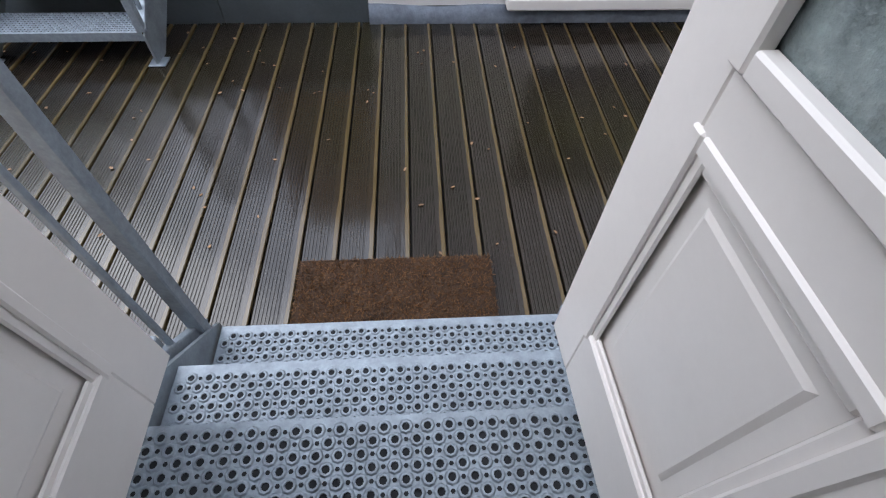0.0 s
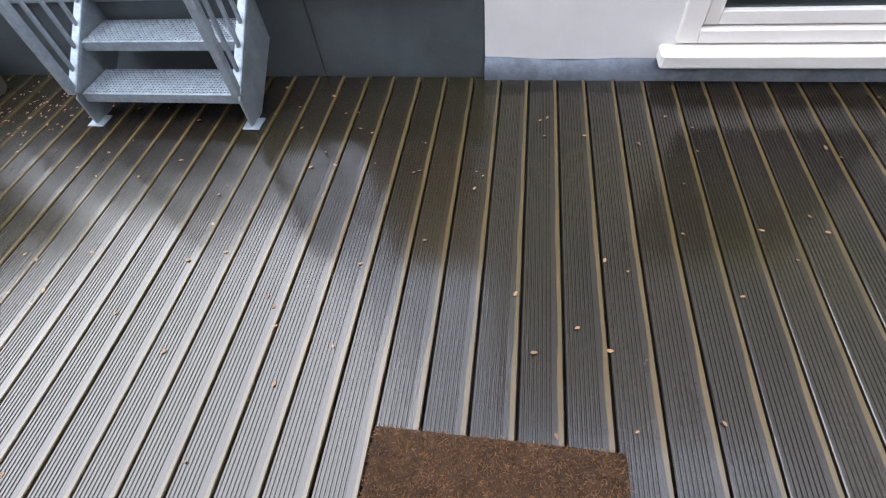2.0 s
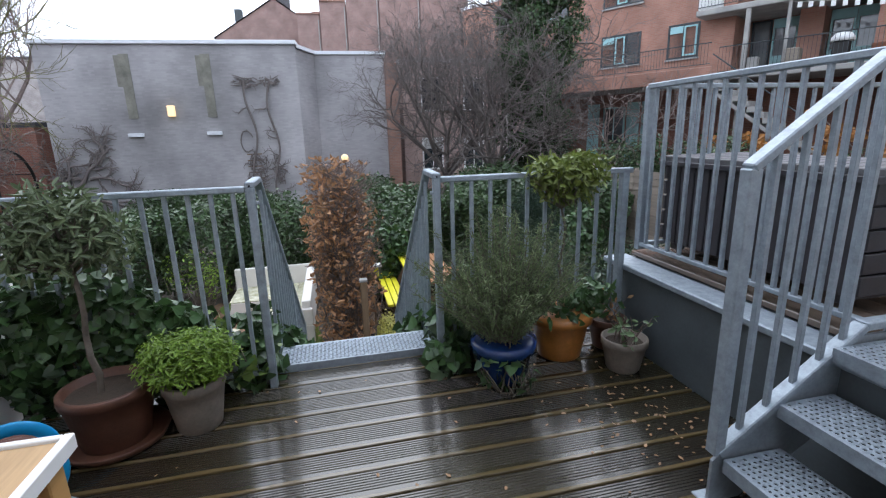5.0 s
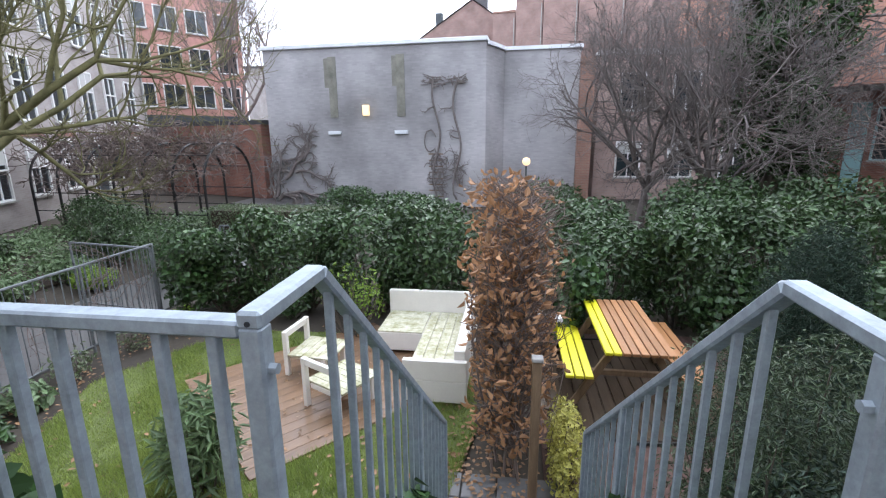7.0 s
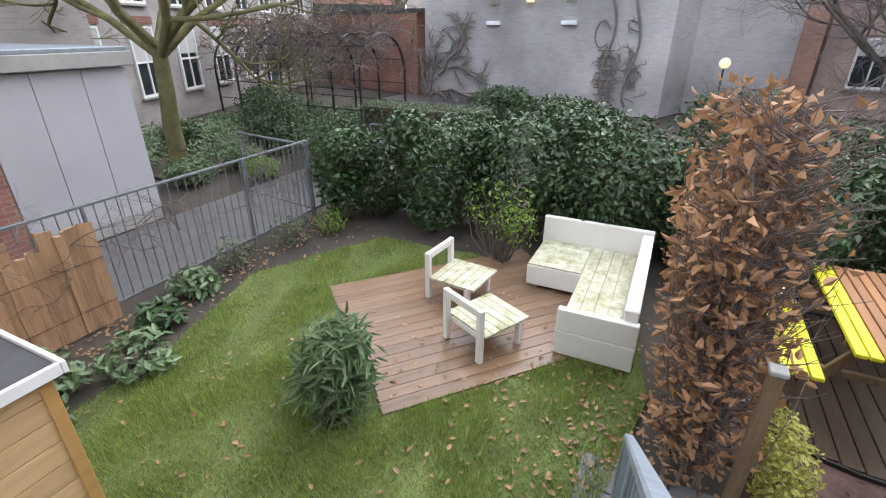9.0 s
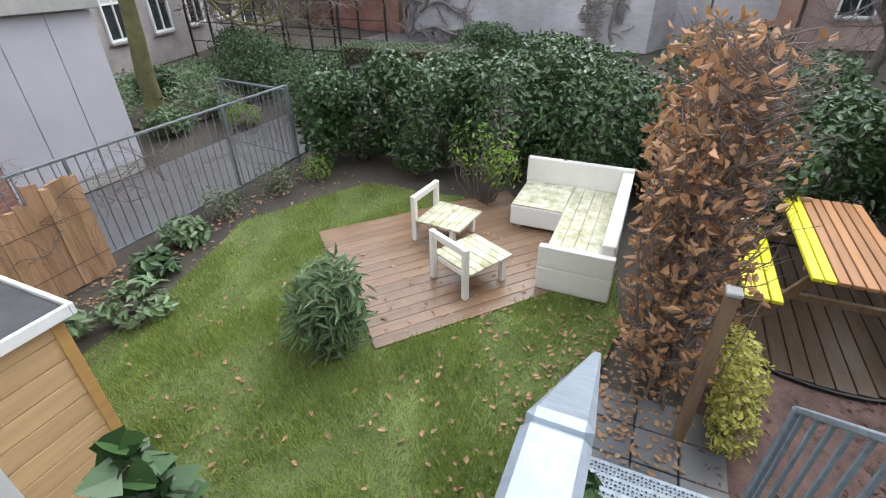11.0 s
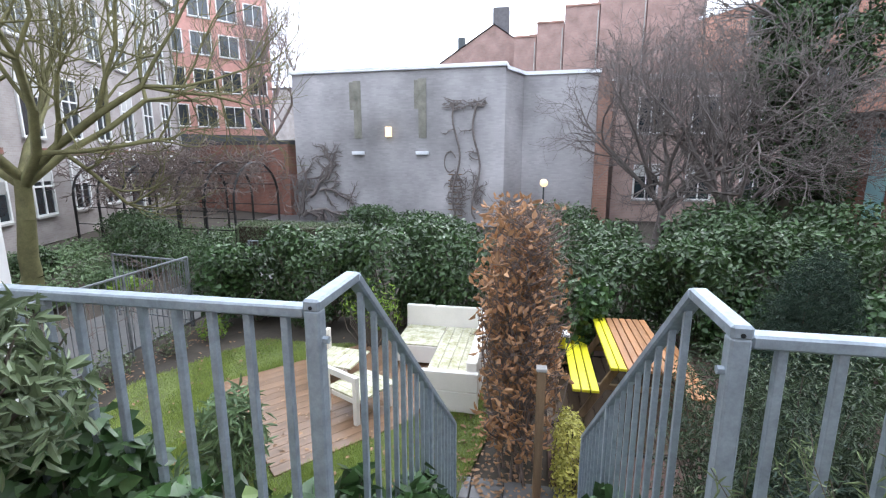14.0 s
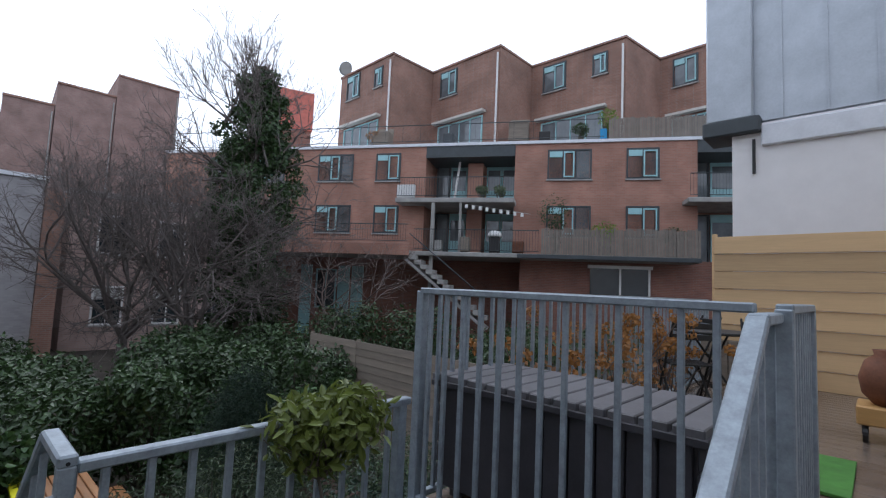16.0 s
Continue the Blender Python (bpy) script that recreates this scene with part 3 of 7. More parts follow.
for i in range(66):
    share("terrace_board", me, tfloor, -1.62, WY + 0.2 + i * 0.142, TZ - 0.02, sx=0.905)

# garden: lawn, beds, paths
lawn_pts = [(-3.9, -3.9), (-5.7, -4.0), (-7.2, -4.45), (-8.9, -3.6), (-9.0, -2.2), (-8.8, 0.0), (-7.0, 0.35), (-5.6, 0.1), (-4.6, 0.1), (-3.8, 0.2)]
tagged(part("lawn", prism(bmesh.new(), lawn_pts, GZ - 0.06, GZ + 0.005), M["lawn"]), "mossy green winter lawn", "lawn", kind="structure")
tagged(part("path_alley", nbox(-14, -3.5, -7.25, -5.35, GZ - 0.06, GZ + 0.01), M["paving"]), "wet dark asphalt footpath behind the fence", "path", kind="structure")
tagged(part("path_far", nbox(-40, -14, -12, -5.35, GZ - 0.06, GZ + 0.008), M["paving"]), "grey paved yard beyond the pergola", "path", kind="structure")
tagged(part("bed_mulch", prism(bmesh.new(), [(-5.4, 0.95), (-9.5, 1.0), (-9.5, 5.5), (-4.2, 5.5), (-4.2, 1.3)], GZ - 0.06, GZ + 0.006), M["mulch"]), "dark wood mulch in the second garden", "bed", kind="structure")
pav = empty("path_paving", 0, 0, 0, label="wet dark concrete paving at the stair foot", category="path", kind="structure")
me = bpy.data.meshes.new("paving_slab")
bm = nbox(-0.145, 0.145, -0.145, 0.145, -0.05, 0.0, 0.006)
bm.to_mesh(me)
bm.free()
me.materials.append(M["paving"])
for i in range(4):
    for j in range(4):
        share("paving_slab", me, pav, -5.15 - i * 0.3, 0.10 + j * 0.3, GZ + 0.012 + random.uniform(-0.003, 0.003))


# ---- steel stairs and rails ----
def tread(bm, x0, x1, y0, y1, z, rows=None):
    """A perforated tread: folded tray, raised rings with dark holes, small holes between. y0 is the front edge."""
    t = 0.003
    box(bm, x0, x1, min(y0, y1), max(y0, y1), z - t, z)
    s = 1 if y1 > y0 else -1
    box(bm, x0, x1, *sorted((y0, y0 + s * t)), z - 0.05, z - t)
    box(bm, x0, x1, *sorted((y1, y1 - s * t)), z - 0.04, z - t)
    return bm


def rings(x0, x1, y0, y1, z, step=0.042, r=0.0125):
    """Mesh data of the raised rings and holes of a tread: two lists of faces over one list of points."""
    v, f1, f2 = [], [], []
    n = 8
    row = 0
    y = min(y0, y1) + 0.022
    while y < max(y0, y1) - 0.012:
        x = x0 + 0.022 + (step / 2 if row % 2 else 0)
        while x < x1 - 0.014:
            o = len(v)
            for rr, zz in ((r * 1.25, 0.0003), (r * 0.95, 0.0042), (r * 0.66, 0.0042), (r * 0.6, 0.0008)):
                for i in range(n):
                    g = 2 * math.pi * i / n
                    v.append((x + rr * math.cos(g), y + rr * math.sin(g), z + zz))
            for k_ in range(3):
                for i in range(n):
                    j = (i + 1) % n
                    f1.append((o + k_ * n + i, o + k_ * n + j, o + k_ * n + n + j, o + k_ * n + n + i))
            f2.append(tuple(o + 3 * n + i for i in range(n)))
            o = len(v)
            for i in range(6):
                g = 2 * math.pi * i / 6
                v.append((x + step / 2 + 0.0052 * math.cos(g), y + 0.0052 * math.sin(g), z + 0.0012))
            if x + step / 2 < x1 - 0.01:
                f2.append(tuple(o + i for i in range(6)))
            x += step
        y += step * 0.56
        row += 1
    return v, f1, f2


def tread_part(parent, x0, x1, y0, y1, z, step=0.042, r=0.0125, mat=None):
    tp = part("tread", tread(bmesh.new(), x0, x1, y0, y1, z), M["galv"], parent)
    v, f1, f2 = rings(x0, x1, y0, y1, z, step, r)
    me = bpy.data.meshes.new("anti_slip_relief")
    me.from_pydata(v, [], f1 + f2)
    me.materials.append(M["galv"])
    # the holes are closed faces coloured dark for their shade
    me.materials.append(M["hole_shade"])
    me.polygons.foreach_set("material_index", [0] * len(f1) + [1] * len(f2))
    ob = new("anti_slip_relief", me)
    ob.parent = tp
    ob["kind"] = "stuff"
    return tp


def baluster_run(parent, p, q, low, top, gap=0.11, w=0.02, first=0.6, mat="galv"):
    """Upright flat bars between two lines p-q (feet), each from the foot line to the top line above it."""
    p, q = Vector(p), Vector(q)
    n = max(1, int((q - p).length / gap))
    for i in range(n):
        c = p.lerp(q, (i + first) / (n + first))
        part("baluster", bar(bmesh.new(), c + Vector((0, 0, low)), c + Vector((0, 0, top)), w, w * 1.0, 0.002), M[mat], parent)


def level_rail(name, p, q, z0, low, top, label, posts=(0, 1), gap=0.11, post_foot=0.0, w=0.045, group="railings", mat="galv"):
    """A straight railing between plan points p and q, over the level z0."""
    r = empty(name, *p, z0, label=label, category="railing", group=group)
    d = Vector((q[0] - p[0], q[1] - p[1], 0))
    part("top_rail", bar(bmesh.new(), (0, 0, top), (d.x, d.y, top), w, 0.03, 0.005), M[mat], r)
    part("bottom_rail", bar(bmesh.new(), (0, 0, low), (d.x, d.y, low), w * 0.8, 0.022, 0.003), M[mat], r)
    for t_ in posts:
        c = d * t_
        part("post", bar(bmesh.new(), (c.x, c.y, post_foot), (c.x, c.y, top), w, w, 0.004), M[mat], r)
    baluster_run(r, (0, 0, 0), d, low, top - 0.01, gap, 0.02 if w > 0.04 else 0.011, mat=mat)
    return r


# stair from the house door down to the deck
hs = empty("door_stair", 0.4, -0.5, 0, label="galvanised steel steps with anti-slip treads at the door", category="stair")
SX0, SX1 = -0.17 - 0.4, 0.97 - 0.4
for i, (ya, yb) in enumerate(((-0.07, -0.31), (-0.29, -0.53), (-0.51, -0.97))):
    tread_part(hs, SX0, SX1, ya + 0.5, yb + 0.5, 0.19 * (i + 1), 0.046, 0.0135)
for s, xx in ((-1, SX0 - 0.014), (1, SX1 + 0.014)):
    bm = bmesh.new()
    prof = [(0.44, 0.0), (0.44, 0.20), (-0.06, 0.64), (-0.47, 0.64), (-0.47, 0.44), (-0.12, 0.44), (0.25, 0.0)]
    v0 = [bm.verts.new((xx - 0.006, a, b)) for a, b in prof]
    v1 = [bm.verts.new((xx + 0.006, a, b)) for a, b in prof]
    bm.faces.new(v0)
    bm.faces.new(v1[::-1])
    for i in range(len(prof)):
        j = (i + 1) % len(prof)
        bm.faces.new((v0[j], v0[i], v1[i], v1[j]))
    bmesh.ops.recalc_face_normals(bm, faces=bm.faces)
    part("stringer", bm, M["galv_dull"], hs)
    xo = xx + s * 0.03
    part("post", bar(bmesh.new(), (xo, 0.40, 0.02), (xo, 0.40, 1.19), 0.045, 0.04, 0.004), M["galv"], hs)
    part("bottom_rail", bar(bmesh.new(), (xo + s * 0.01, 0.43, 0.20), (xo + s * 0.01, -0.05, 0.62), 0.03, 0.05, 0.003), M["galv"], hs)
    part("handrail", bar(bmesh.new(), (xo, 0.42, 1.19), (xo, -0.04, 1.56), 0.045, 0.03, 0.005), M["galv"], hs)
    part("handrail", bar(bmesh.new(), (xo, -0.04, 1.56), (xo, -0.46, 1.56), 0.045, 0.03, 0.005), M["galv"], hs)
    for y_ in (0.29, 0.18, 0.07, -0.04):
        zz = 0.20 + (0.43 - y_) * 0.875
        part("baluster", bar(bmesh.new(), (xo + s * 0.01, y_, zz), (xo + s * 0.01, y_, zz + 0.98), 0.016, 0.016, 0.002), M["galv"], hs)
part("bolt", rod(bmesh.new(), (SX1 - 0.02, 0.13, 0.30), (SX1 + 0.0, 0.13, 0.30), 0.012), M["galv"], hs)


def stair_side(parent, x, s, steps, y0, rise, going, z_top, run_top, rail=0.95):
    """One side of the terrace stair: plate, slanted lower rail, slanted handrail, balusters and front post."""
    d = 1
    y1 = y0 + going * steps
    bm = bmesh.new()
    prof = [(y0 - 0.03, 0.0), (y0 - 0.03, rise - 0.01), (y1 - 0.06, z_top + 0.02), (y1 + 0.10, z_top + 0.02), (y1 + 0.10, z_top - 0.18), (y0 + 0.1, 0.0)]
    v0 = [bm.verts.new((x - 0.006, a, b)) for a, b in prof]
    v1 = [bm.verts.new((x + 0.006, a, b)) for a, b in prof]
    bm.faces.new(v0)
    bm.faces.new(v1[::-1])
    for i in range(len(prof)):
        j = (i + 1) % len(prof)
        bm.faces.new((v0[j], v0[i], v1[i], v1[j]))
    bmesh.ops.recalc_face_normals(bm, faces=bm.faces)
    part("stringer", bm, M["galv_dull"], parent)
    part("foot_plate", nbox(x - 0.05, x + 0.05, y0 - 0.05, y0 + 0.05, 0.0, 0.008, 0.002), M["galv"], parent)
    a, b = Vector((x, y0 - 0.02, rise + 0.02)), Vector((x, y1 - 0.06, z_top + 0.06))
    part("bottom_rail", bar(bmesh.new(), a, b, 0.05, 0.03, 0.004), M["galv"], parent)
    part("bottom_rail", bar(bmesh.new(), b, (x, y1 + 0.10, z_top + 0.06), 0.05, 0.03, 0.004), M["galv"], parent)
    part("post", bar(bmesh.new(), a, (x, y0 - 0.02, rise + rail), 0.045, 0.045, 0.004), M["galv"], parent)
    top = Vector((x, y0 + 0.44, z_top + 0.962))
    part("handrail", bar(bmesh.new(), (x, y0 - 0.03, rise + rail), top, 0.05, 0.03, 0.005), M["galv"], parent)
    part("handrail", bar(bmesh.new(), top, (x, y1 + 0.13, top.z), 0.05, 0.03, 0.005), M["galv"], parent)
    part("post", bar(bmesh.new(), (x, y1 + 0.11, z_top - 0.1), (x, y1 + 0.11, top.z), 0.05, 0.05, 0.004), M["galv"], parent)
    for t_ in (0.16, 0.34, 0.52, 0.70, 0.86):
        c = a.lerp(b, t_)
        e = Vector((x, y0 - 0.03, rise + rail)).lerp(top, min(1.0, (c.y - (y0 - 0.03)) / (top.y - y0 + 0.03)))
        e.y = c.y
        part("baluster", bar(bmesh.new(), c, e, 0.019, 0.019, 0.002), M["galv"], parent)


us = empty("terrace_stair", -1.515, 1.84, 0, label="galvanised steel steps with handrails up to the terrace", category="stair")
UY = 0.0
for i in range(3):
    y_ = UY + 0.0 + i * 0.20
    tread_part(us, -0.46, 0.46, y_, y_ + (0.24 if i < 2 else 0.30), 0.184 * (i + 1), 0.040, 0.011)
for s in (-1, 1):
    stair_side(us, s * 0.48, s, 3, UY, 0.184, 0.20, 0.552, 0, 1.0)

# railings of the terrace
TY = 2.47
level_rail("terrace_railing", (-3.38, TY), (-2.03, TY), TZ, 0.035, 0.985, "galvanised steel railing along the terrace edge", posts=(0,), gap=0.10)
level_rail("terrace_railing", (-1.02, TY), (WX - 0.05, TY), TZ, 0.02, 0.955, "galvanised steel railing before the wooden panel", posts=(0,), gap=0.115)
level_rail("terrace_gate", (-1.97, TY + 0.06), (-1.99, TY + 0.92), TZ, 0.10, 0.985, "open galvanised steel gate at the stair head", posts=(0, 1), gap=0.095, group="gates", post_foot=0.08)
level_rail("terrace_railing", (-3.38, TY + 0.06), (-3.39, 7.6), TZ, 0.035, 0.985, "galvanised steel railing along the garden side of the terrace", posts=(0.5, 1), gap=0.11)

# railings of the deck edge and the garden stair
RX, RYL, RYR = EX + 0.27, 0.204, 1.132
level_rail("deck_railing", (RX, RYL - 0.022), (RX, -1.0), 0, 0.09, 1.068, "galvanised steel railing at the deck edge", posts=(), gap=0.107)
level_rail("deck_railing", (RX, RYR + 0.022), (RX, WY - 0.01), 0, 0.09, 1.068, "galvanised steel railing at the deck edge", posts=(0.96,), gap=0.107)

gs = empty("garden_stair", EX - 0.10, 0.668, 0, label="galvanised steel stair with railings down to the lawn", category="stair")
STEPS, GRISE = 8, 1.6 / 9
for i in range(STEPS + 1):
    z_ = 0.045 - i * GRISE
    xa = -0.02 - i * 0.215
    tp = tread_part(gs, -0.45, 0.45, -0.26, 0.0, z_, 0.046, 0.0125)
    tp.matrix_basis = Matrix.Translation((xa, 0, 0)) @ Matrix.Rotation(radians(90), 4, "Z")
XE = -0.03 - STEPS * 0.215
for s in (-1, 1):
    yy = s * 0.464
    bm = bmesh.new()
    prof = [(0.0, 0.03), (-0.22, 0.03), (XE, GZ + 0.16), (XE, GZ + 0.0), (XE + 0.12, GZ + 0.0), (-0.12, -0.18), (0.0, -0.18)]
    v0 = [bm.verts.new((a, yy - 0.006, b)) for a, b in prof]
    v1 = [bm.verts.new((a, yy + 0.006, b)) for a, b in prof]
    bm.faces.new(v0)
    bm.faces.new(v1[::-1])
    for i in range(len(prof)):
        j = (i + 1) % len(prof)
        bm.faces.new((v0[j], v0[i], v1[i], v1[j]))
    bmesh.ops.recalc_face_normals(bm, faces=bm.faces)
    part("stringer", bm, M["galv_dull"], gs)
    ztop = 1.105
    A, B, C = Vector((0.40, yy, ztop - 0.016)), Vector((0.13, yy, ztop - 0.012)), Vector((XE + 0.05, yy, GZ + 1.08))
    part("handrail", bar(bmesh.new(), A, B, 0.044, 0.032, 0.006), M["galv"], gs)
    part("handrail", bar(bmesh.new(), B, C, 0.044, 0.032, 0.006), M["galv"], gs)
    part("post", bar(bmesh.new(), (0.38, yy, 0.0), (0.38, yy, ztop - 0.028), 0.04, 0.04, 0.005), M["galv"], gs)
    part("tube_end", rod(bmesh.new(), (0.4005, yy, ztop - 0.02), (0.4025, yy, ztop - 0.02), 0.005, n=8), M["hole_shade"], gs)
    part("joint_plate", nbox(0.340, 0.359, *sorted((yy + s * 0.022, yy + s * 0.030)), ztop - 0.115, ztop - 0.03, 0.002), M["galv"], gs)
    part("post", bar(bmesh.new(), C - Vector((0, 0, 0.98)), C, 0.045, 0.045, 0.005), M["galv"], gs)
    mid = B.lerp(C, 0.55)
    part("post", bar(bmesh.new(), mid - Vector((0, 0, 1.0)), mid, 0.045, 0.045, 0.005), M["galv"], gs)
    part("bottom_rail", bar(bmesh.new(), B - Vector((0, 0, 0.95)), C - Vector((0, 0, 0.95)), 0.03, 0.025, 0.004), M["galv"], gs)
    part("bolt", rod(bmesh.new(), (0.38, yy - s * 0.019, ztop - 0.105), (0.38, yy - s * 0.034, ztop - 0.105), 0.010, n=6), M["galv"], gs)
    nb = 16
    for i in range(nb):
        c = B.lerp(C, (i + 0.5) / nb)
        part("baluster", bar(bmesh.new(), c - Vector((0, 0, 0.95)), c, 0.019, 0.019, 0.002), M["galv"], gs)


# ---- the door leaves ----
def door_leaf(name, hinge, ang, width, s, label):
    """A panelled door leaf that stands open, hinged at the origin, its width along x."""
    d = empty(name, hinge[0], hinge[1], SILL + 0.018, radians(ang), label=label, category="door", group="open door leaves")
    H, T = 2.06, 0.044
    bm = bmesh.new()
    st = 0.112
    for a, b, c, e in ((0, st, 0, H), (width - st, width, 0, H), (st, width - st, 0, 0.185), (st, width - st, 0.655, 0.75), (st, width - st, H - 0.11, H)):
        box(bm, a, b, -T / 2, T / 2, c, e, 0.003)
    part("leaf_frame", bm, M["paint"], d)
    px0, px1, pz0, pz1 = st, width - st, 0.185, 0.655
    bm = bmesh.new()
    for f in (-1, 1):
        rings_ = []
        for ins, dep in ((0.0, 0.010), (0.0, 0.005), (0.058, 0.0065), (0.066, 0.011)):
            yv = f * dep
            rings_.append([bm.verts.new(c) for c in ((px0 + ins, yv, pz0 + ins), (px1 - ins, yv, pz0 + ins), (px1 - ins, yv, pz1 - ins), (px0 + ins, yv, pz1 - ins))])
        for a, b in zip(rings_, rings_[1:]):
            for i in range(4):
                bm.faces.new((a[i], a[(i + 1) % 4], b[(i + 1) % 4], b[i]))
        bm.faces.new(rings_[-1])
    bmesh.ops.recalc_face_normals(bm, faces=bm.faces)
    part("raised_panel", bm, M["paint"], d)
    bm = bmesh.new()
    for f in (-1, 1):
        for k_, (w_, p_) in enumerate(((0.014, 0.0265), (0.030, 0.019))):
            y_a, y_b = sorted((f * 0.012, f * p_))
            for a, b, c, e in ((px0 - 0.012, px0 + w_, pz0 - 0.012, pz1 + 0.012), (px1 - w_, px1 + 0.012, pz0 - 0.012, pz1 + 0.012),
                               (px0 + w_, px1 - w_, pz0 - 0.012, pz0 + w_), (px0 + w_, px1 - w_, pz1 - w_, pz1 + 0.012)):
                box(bm, a, b, y_a, y_b, c, e, 0.004)
    part("moulding", bm, M["paint"], d)
    part("pane", nbox(st, width - st, -0.004, 0.004, 0.75, H - 0.11), M["frost"], d, "textured glass pane")
    bm = bmesh.new()
    for f in (-1, 1):
        y_a, y_b = sorted((f * 0.006, f * 0.03))
        for a, b, c, e in ((st - 0.01, st + 0.02, 0.74, H - 0.10), (width - st - 0.02, width - st + 0.01, 0.74, H - 0.10), (st + 0.02, width - st - 0.02, 0.74, 0.77), (st + 0.02, width - st - 0.02, H - 0.13, H - 0.10)):
            box(bm, a, b, y_a, y_b, c, e, 0.004)
    part("glazing_bead", bm, M["paint"], d)
    part("latch", nbox(width - 0.015, width + 0.02, -0.012, 0.012, 0.02, 0.06, 0.003), M["galv_dull"], d)
    return d


door_leaf("door_1", (DX1 - 0.012, -0.885), 92.5, 0.56, 1, "open white panelled door leaf with glass above")
door_leaf("door_2", (DX0 + 0.03, -0.885), 90.5, 0.52, -1, "open white panelled door leaf with glass above")

# doormat
bm = nbox(-0.39, 0.39, -0.24, 0.24, 0.0, 0.022)
bmesh.ops.subdivide_edges(bm, edges=bm.edges, cuts=30, use_grid_fill=True)
for v in bm.verts:
    v.co += Vector((noise.noise(v.co * 60), noise.noise(v.co * 60 + Vector((5, 0, 0))), 0.6 * noise.noise(v.co * 90))) * 0.004
mat_ = tagged(part("doormat", bm, M["coir"], smooth=True), "brown coir doormat lying on the wet decking", "doormat")
mat_.location = (0.39, 0.07, 0.002)
rng = np.random.default_rng(3)
pts = np.column_stack([rng.uniform(-0.39, 0.39, 26000), rng.uniform(-0.24, 0.24, 26000), rng.uniform(0.016, 0.024, 26000)])
leaf_mesh("pile", pts, 0.017, M["coir_pile"], mat_, aspect=0.12, seed=4, up=0.0)["kind"] = "stuff"


# ---- things on the deck ----
def pot(name, x, y, r, h, mat, label, rim=0.02, z=0.0, lip=None, belly=1.0):
    p = empty(name, x, y, z, label=label, category="flower pot")
    bm = bmesh.new()
    lathe(bm, [(r * 0.66, 0.0), (r * 0.72, 0.01), (r * (0.84 * belly), h * 0.45), (r * 0.95, h - 0.045), (r, h - 0.04), (r, h - 0.004), (r - 0.005, h), (r - rim, h), (r - rim - 0.004, h - 0.05)], 28)
    part("body", bm, mat, p)
    bm = bmesh.new()
    lathe(bm, [(r - rim - 0.008, h - 0.05), (r - rim - 0.008, h - 0.035)], 20)
    for v in bm.verts:
        v.co.z += 0.008 * noise.noise(v.co * 30)
    part("soil", bm, M["soil"], p)
    if lip:
        bm = bmesh.new()
        lathe(bm, [(r - 0.002, h - 0.05), (r + 0.012, h - 0.045), (r + 0.012, h + 0.004), (r - rim + 0.002, h + 0.004)], 28)
        part("rim", bm, lip, p)
    return p


def stem_bush(name, x, y, z, stem_h, blobs, n, size, mat, label, seed, aspect=0.4, stem_r=0.014, twigs=30, cat="plant", bark="bark", up=0.3):
    """A potted bush on one stem; blobs are given from its foot."""
    p = empty(name, x, y, z, label=label, category=cat)
    rng = np.random.default_rng(seed)
    segs = []
    a = np.array([0, 0, 0.0])
    for i in range(6):
        b = np.array([0.012 * math.sin(i * 2.1), 0.012 * math.cos(i * 1.7), stem_h * (i + 1) / 6])
        segs.append((a, b, stem_r * (1 - i * 0.06), stem_r * (1 - (i + 1) * 0.06)))
        a = b
    pts, out = shell(twigs, blobs, seed + 5, 0.6)
    for q in pts:
        mid = a + (q - a) * 0.5 + rng.normal(0, 0.02, 3)
        segs.append((a, mid, stem_r * 0.45, stem_r * 0.3))
        segs.append((mid, q, stem_r * 0.3, stem_r * 0.12))
    limb_mesh("stem", segs, M[bark], p, 6)
    pts, out = shell(n, blobs, seed, 0.35)
    leaf_mesh("foliage", pts, size, mat, p, aspect, seed, up, out)
    return p


pot("terracotta_pot", -2.98, -0.44, 0.185, 0.28, M["terracotta"], "large dark terracotta pot on a saucer on the deck")
bm = lathe(bmesh.new(), [(0.14, 0.0), (0.20, 0.010), (0.215, 0.04), (0.207, 0.043), (0.18, 0.018)], 32)
sauc = tagged(part("saucer", bm, M["terracotta"]), "wide terracotta saucer tilted under the pot", "saucer")
sauc.location = (-2.98, -0.44, 0.0)
stem_bush("olive_bush", -2.98, -0.47, 0.23, 0.56, [(-0.02, 0.0, 0.74, 0.19, 0.19, 0.13), (0.0, -0.2, 0.72, 0.16, 0.16, 0.13), (-0.03, 0.12, 0.67, 0.13, 0.13, 0.11), (-0.03, -0.02, 0.84, 0.15, 0.16, 0.09), (0.03, -0.06, 0.63, 0.15, 0.18, 0.07)],
          1700, 0.06, M["olive"], "grey-green standard bush with a thin trunk in the terracotta pot", 11, 0.27, 0.016, 60)
pot("grey_pot", -3.00, -0.10, 0.135, 0.25, M["greypot"], "tapered grey clay pot beside the terracotta pot")
stem_bush("hebe_bush", -3.00, -0.10, 0.21, 0.06, [(0, 0, 0.13, 0.20, 0.215, 0.11), (0.03, 0.06, 0.19, 0.13, 0.14, 0.09), (0, -0.08, 0.18, 0.13, 0.13, 0.09)], 5200, 0.03, M["bright"], "dense bright green dwarf bush in the grey pot", 12, 0.35, 0.01, 60, up=1.2)
pot("blue_pot", -3.02, 1.42, 0.165, 0.23, M["blueglaze"], "blue glazed pot with ivy hanging over its rim", lip=M["blueglaze"])
rosemary = empty("rosemary", -3.02, 1.42, 0.19, label="tall grey-green rosemary bush in the blue pot", category="plant")
rng = np.random.default_rng(21)
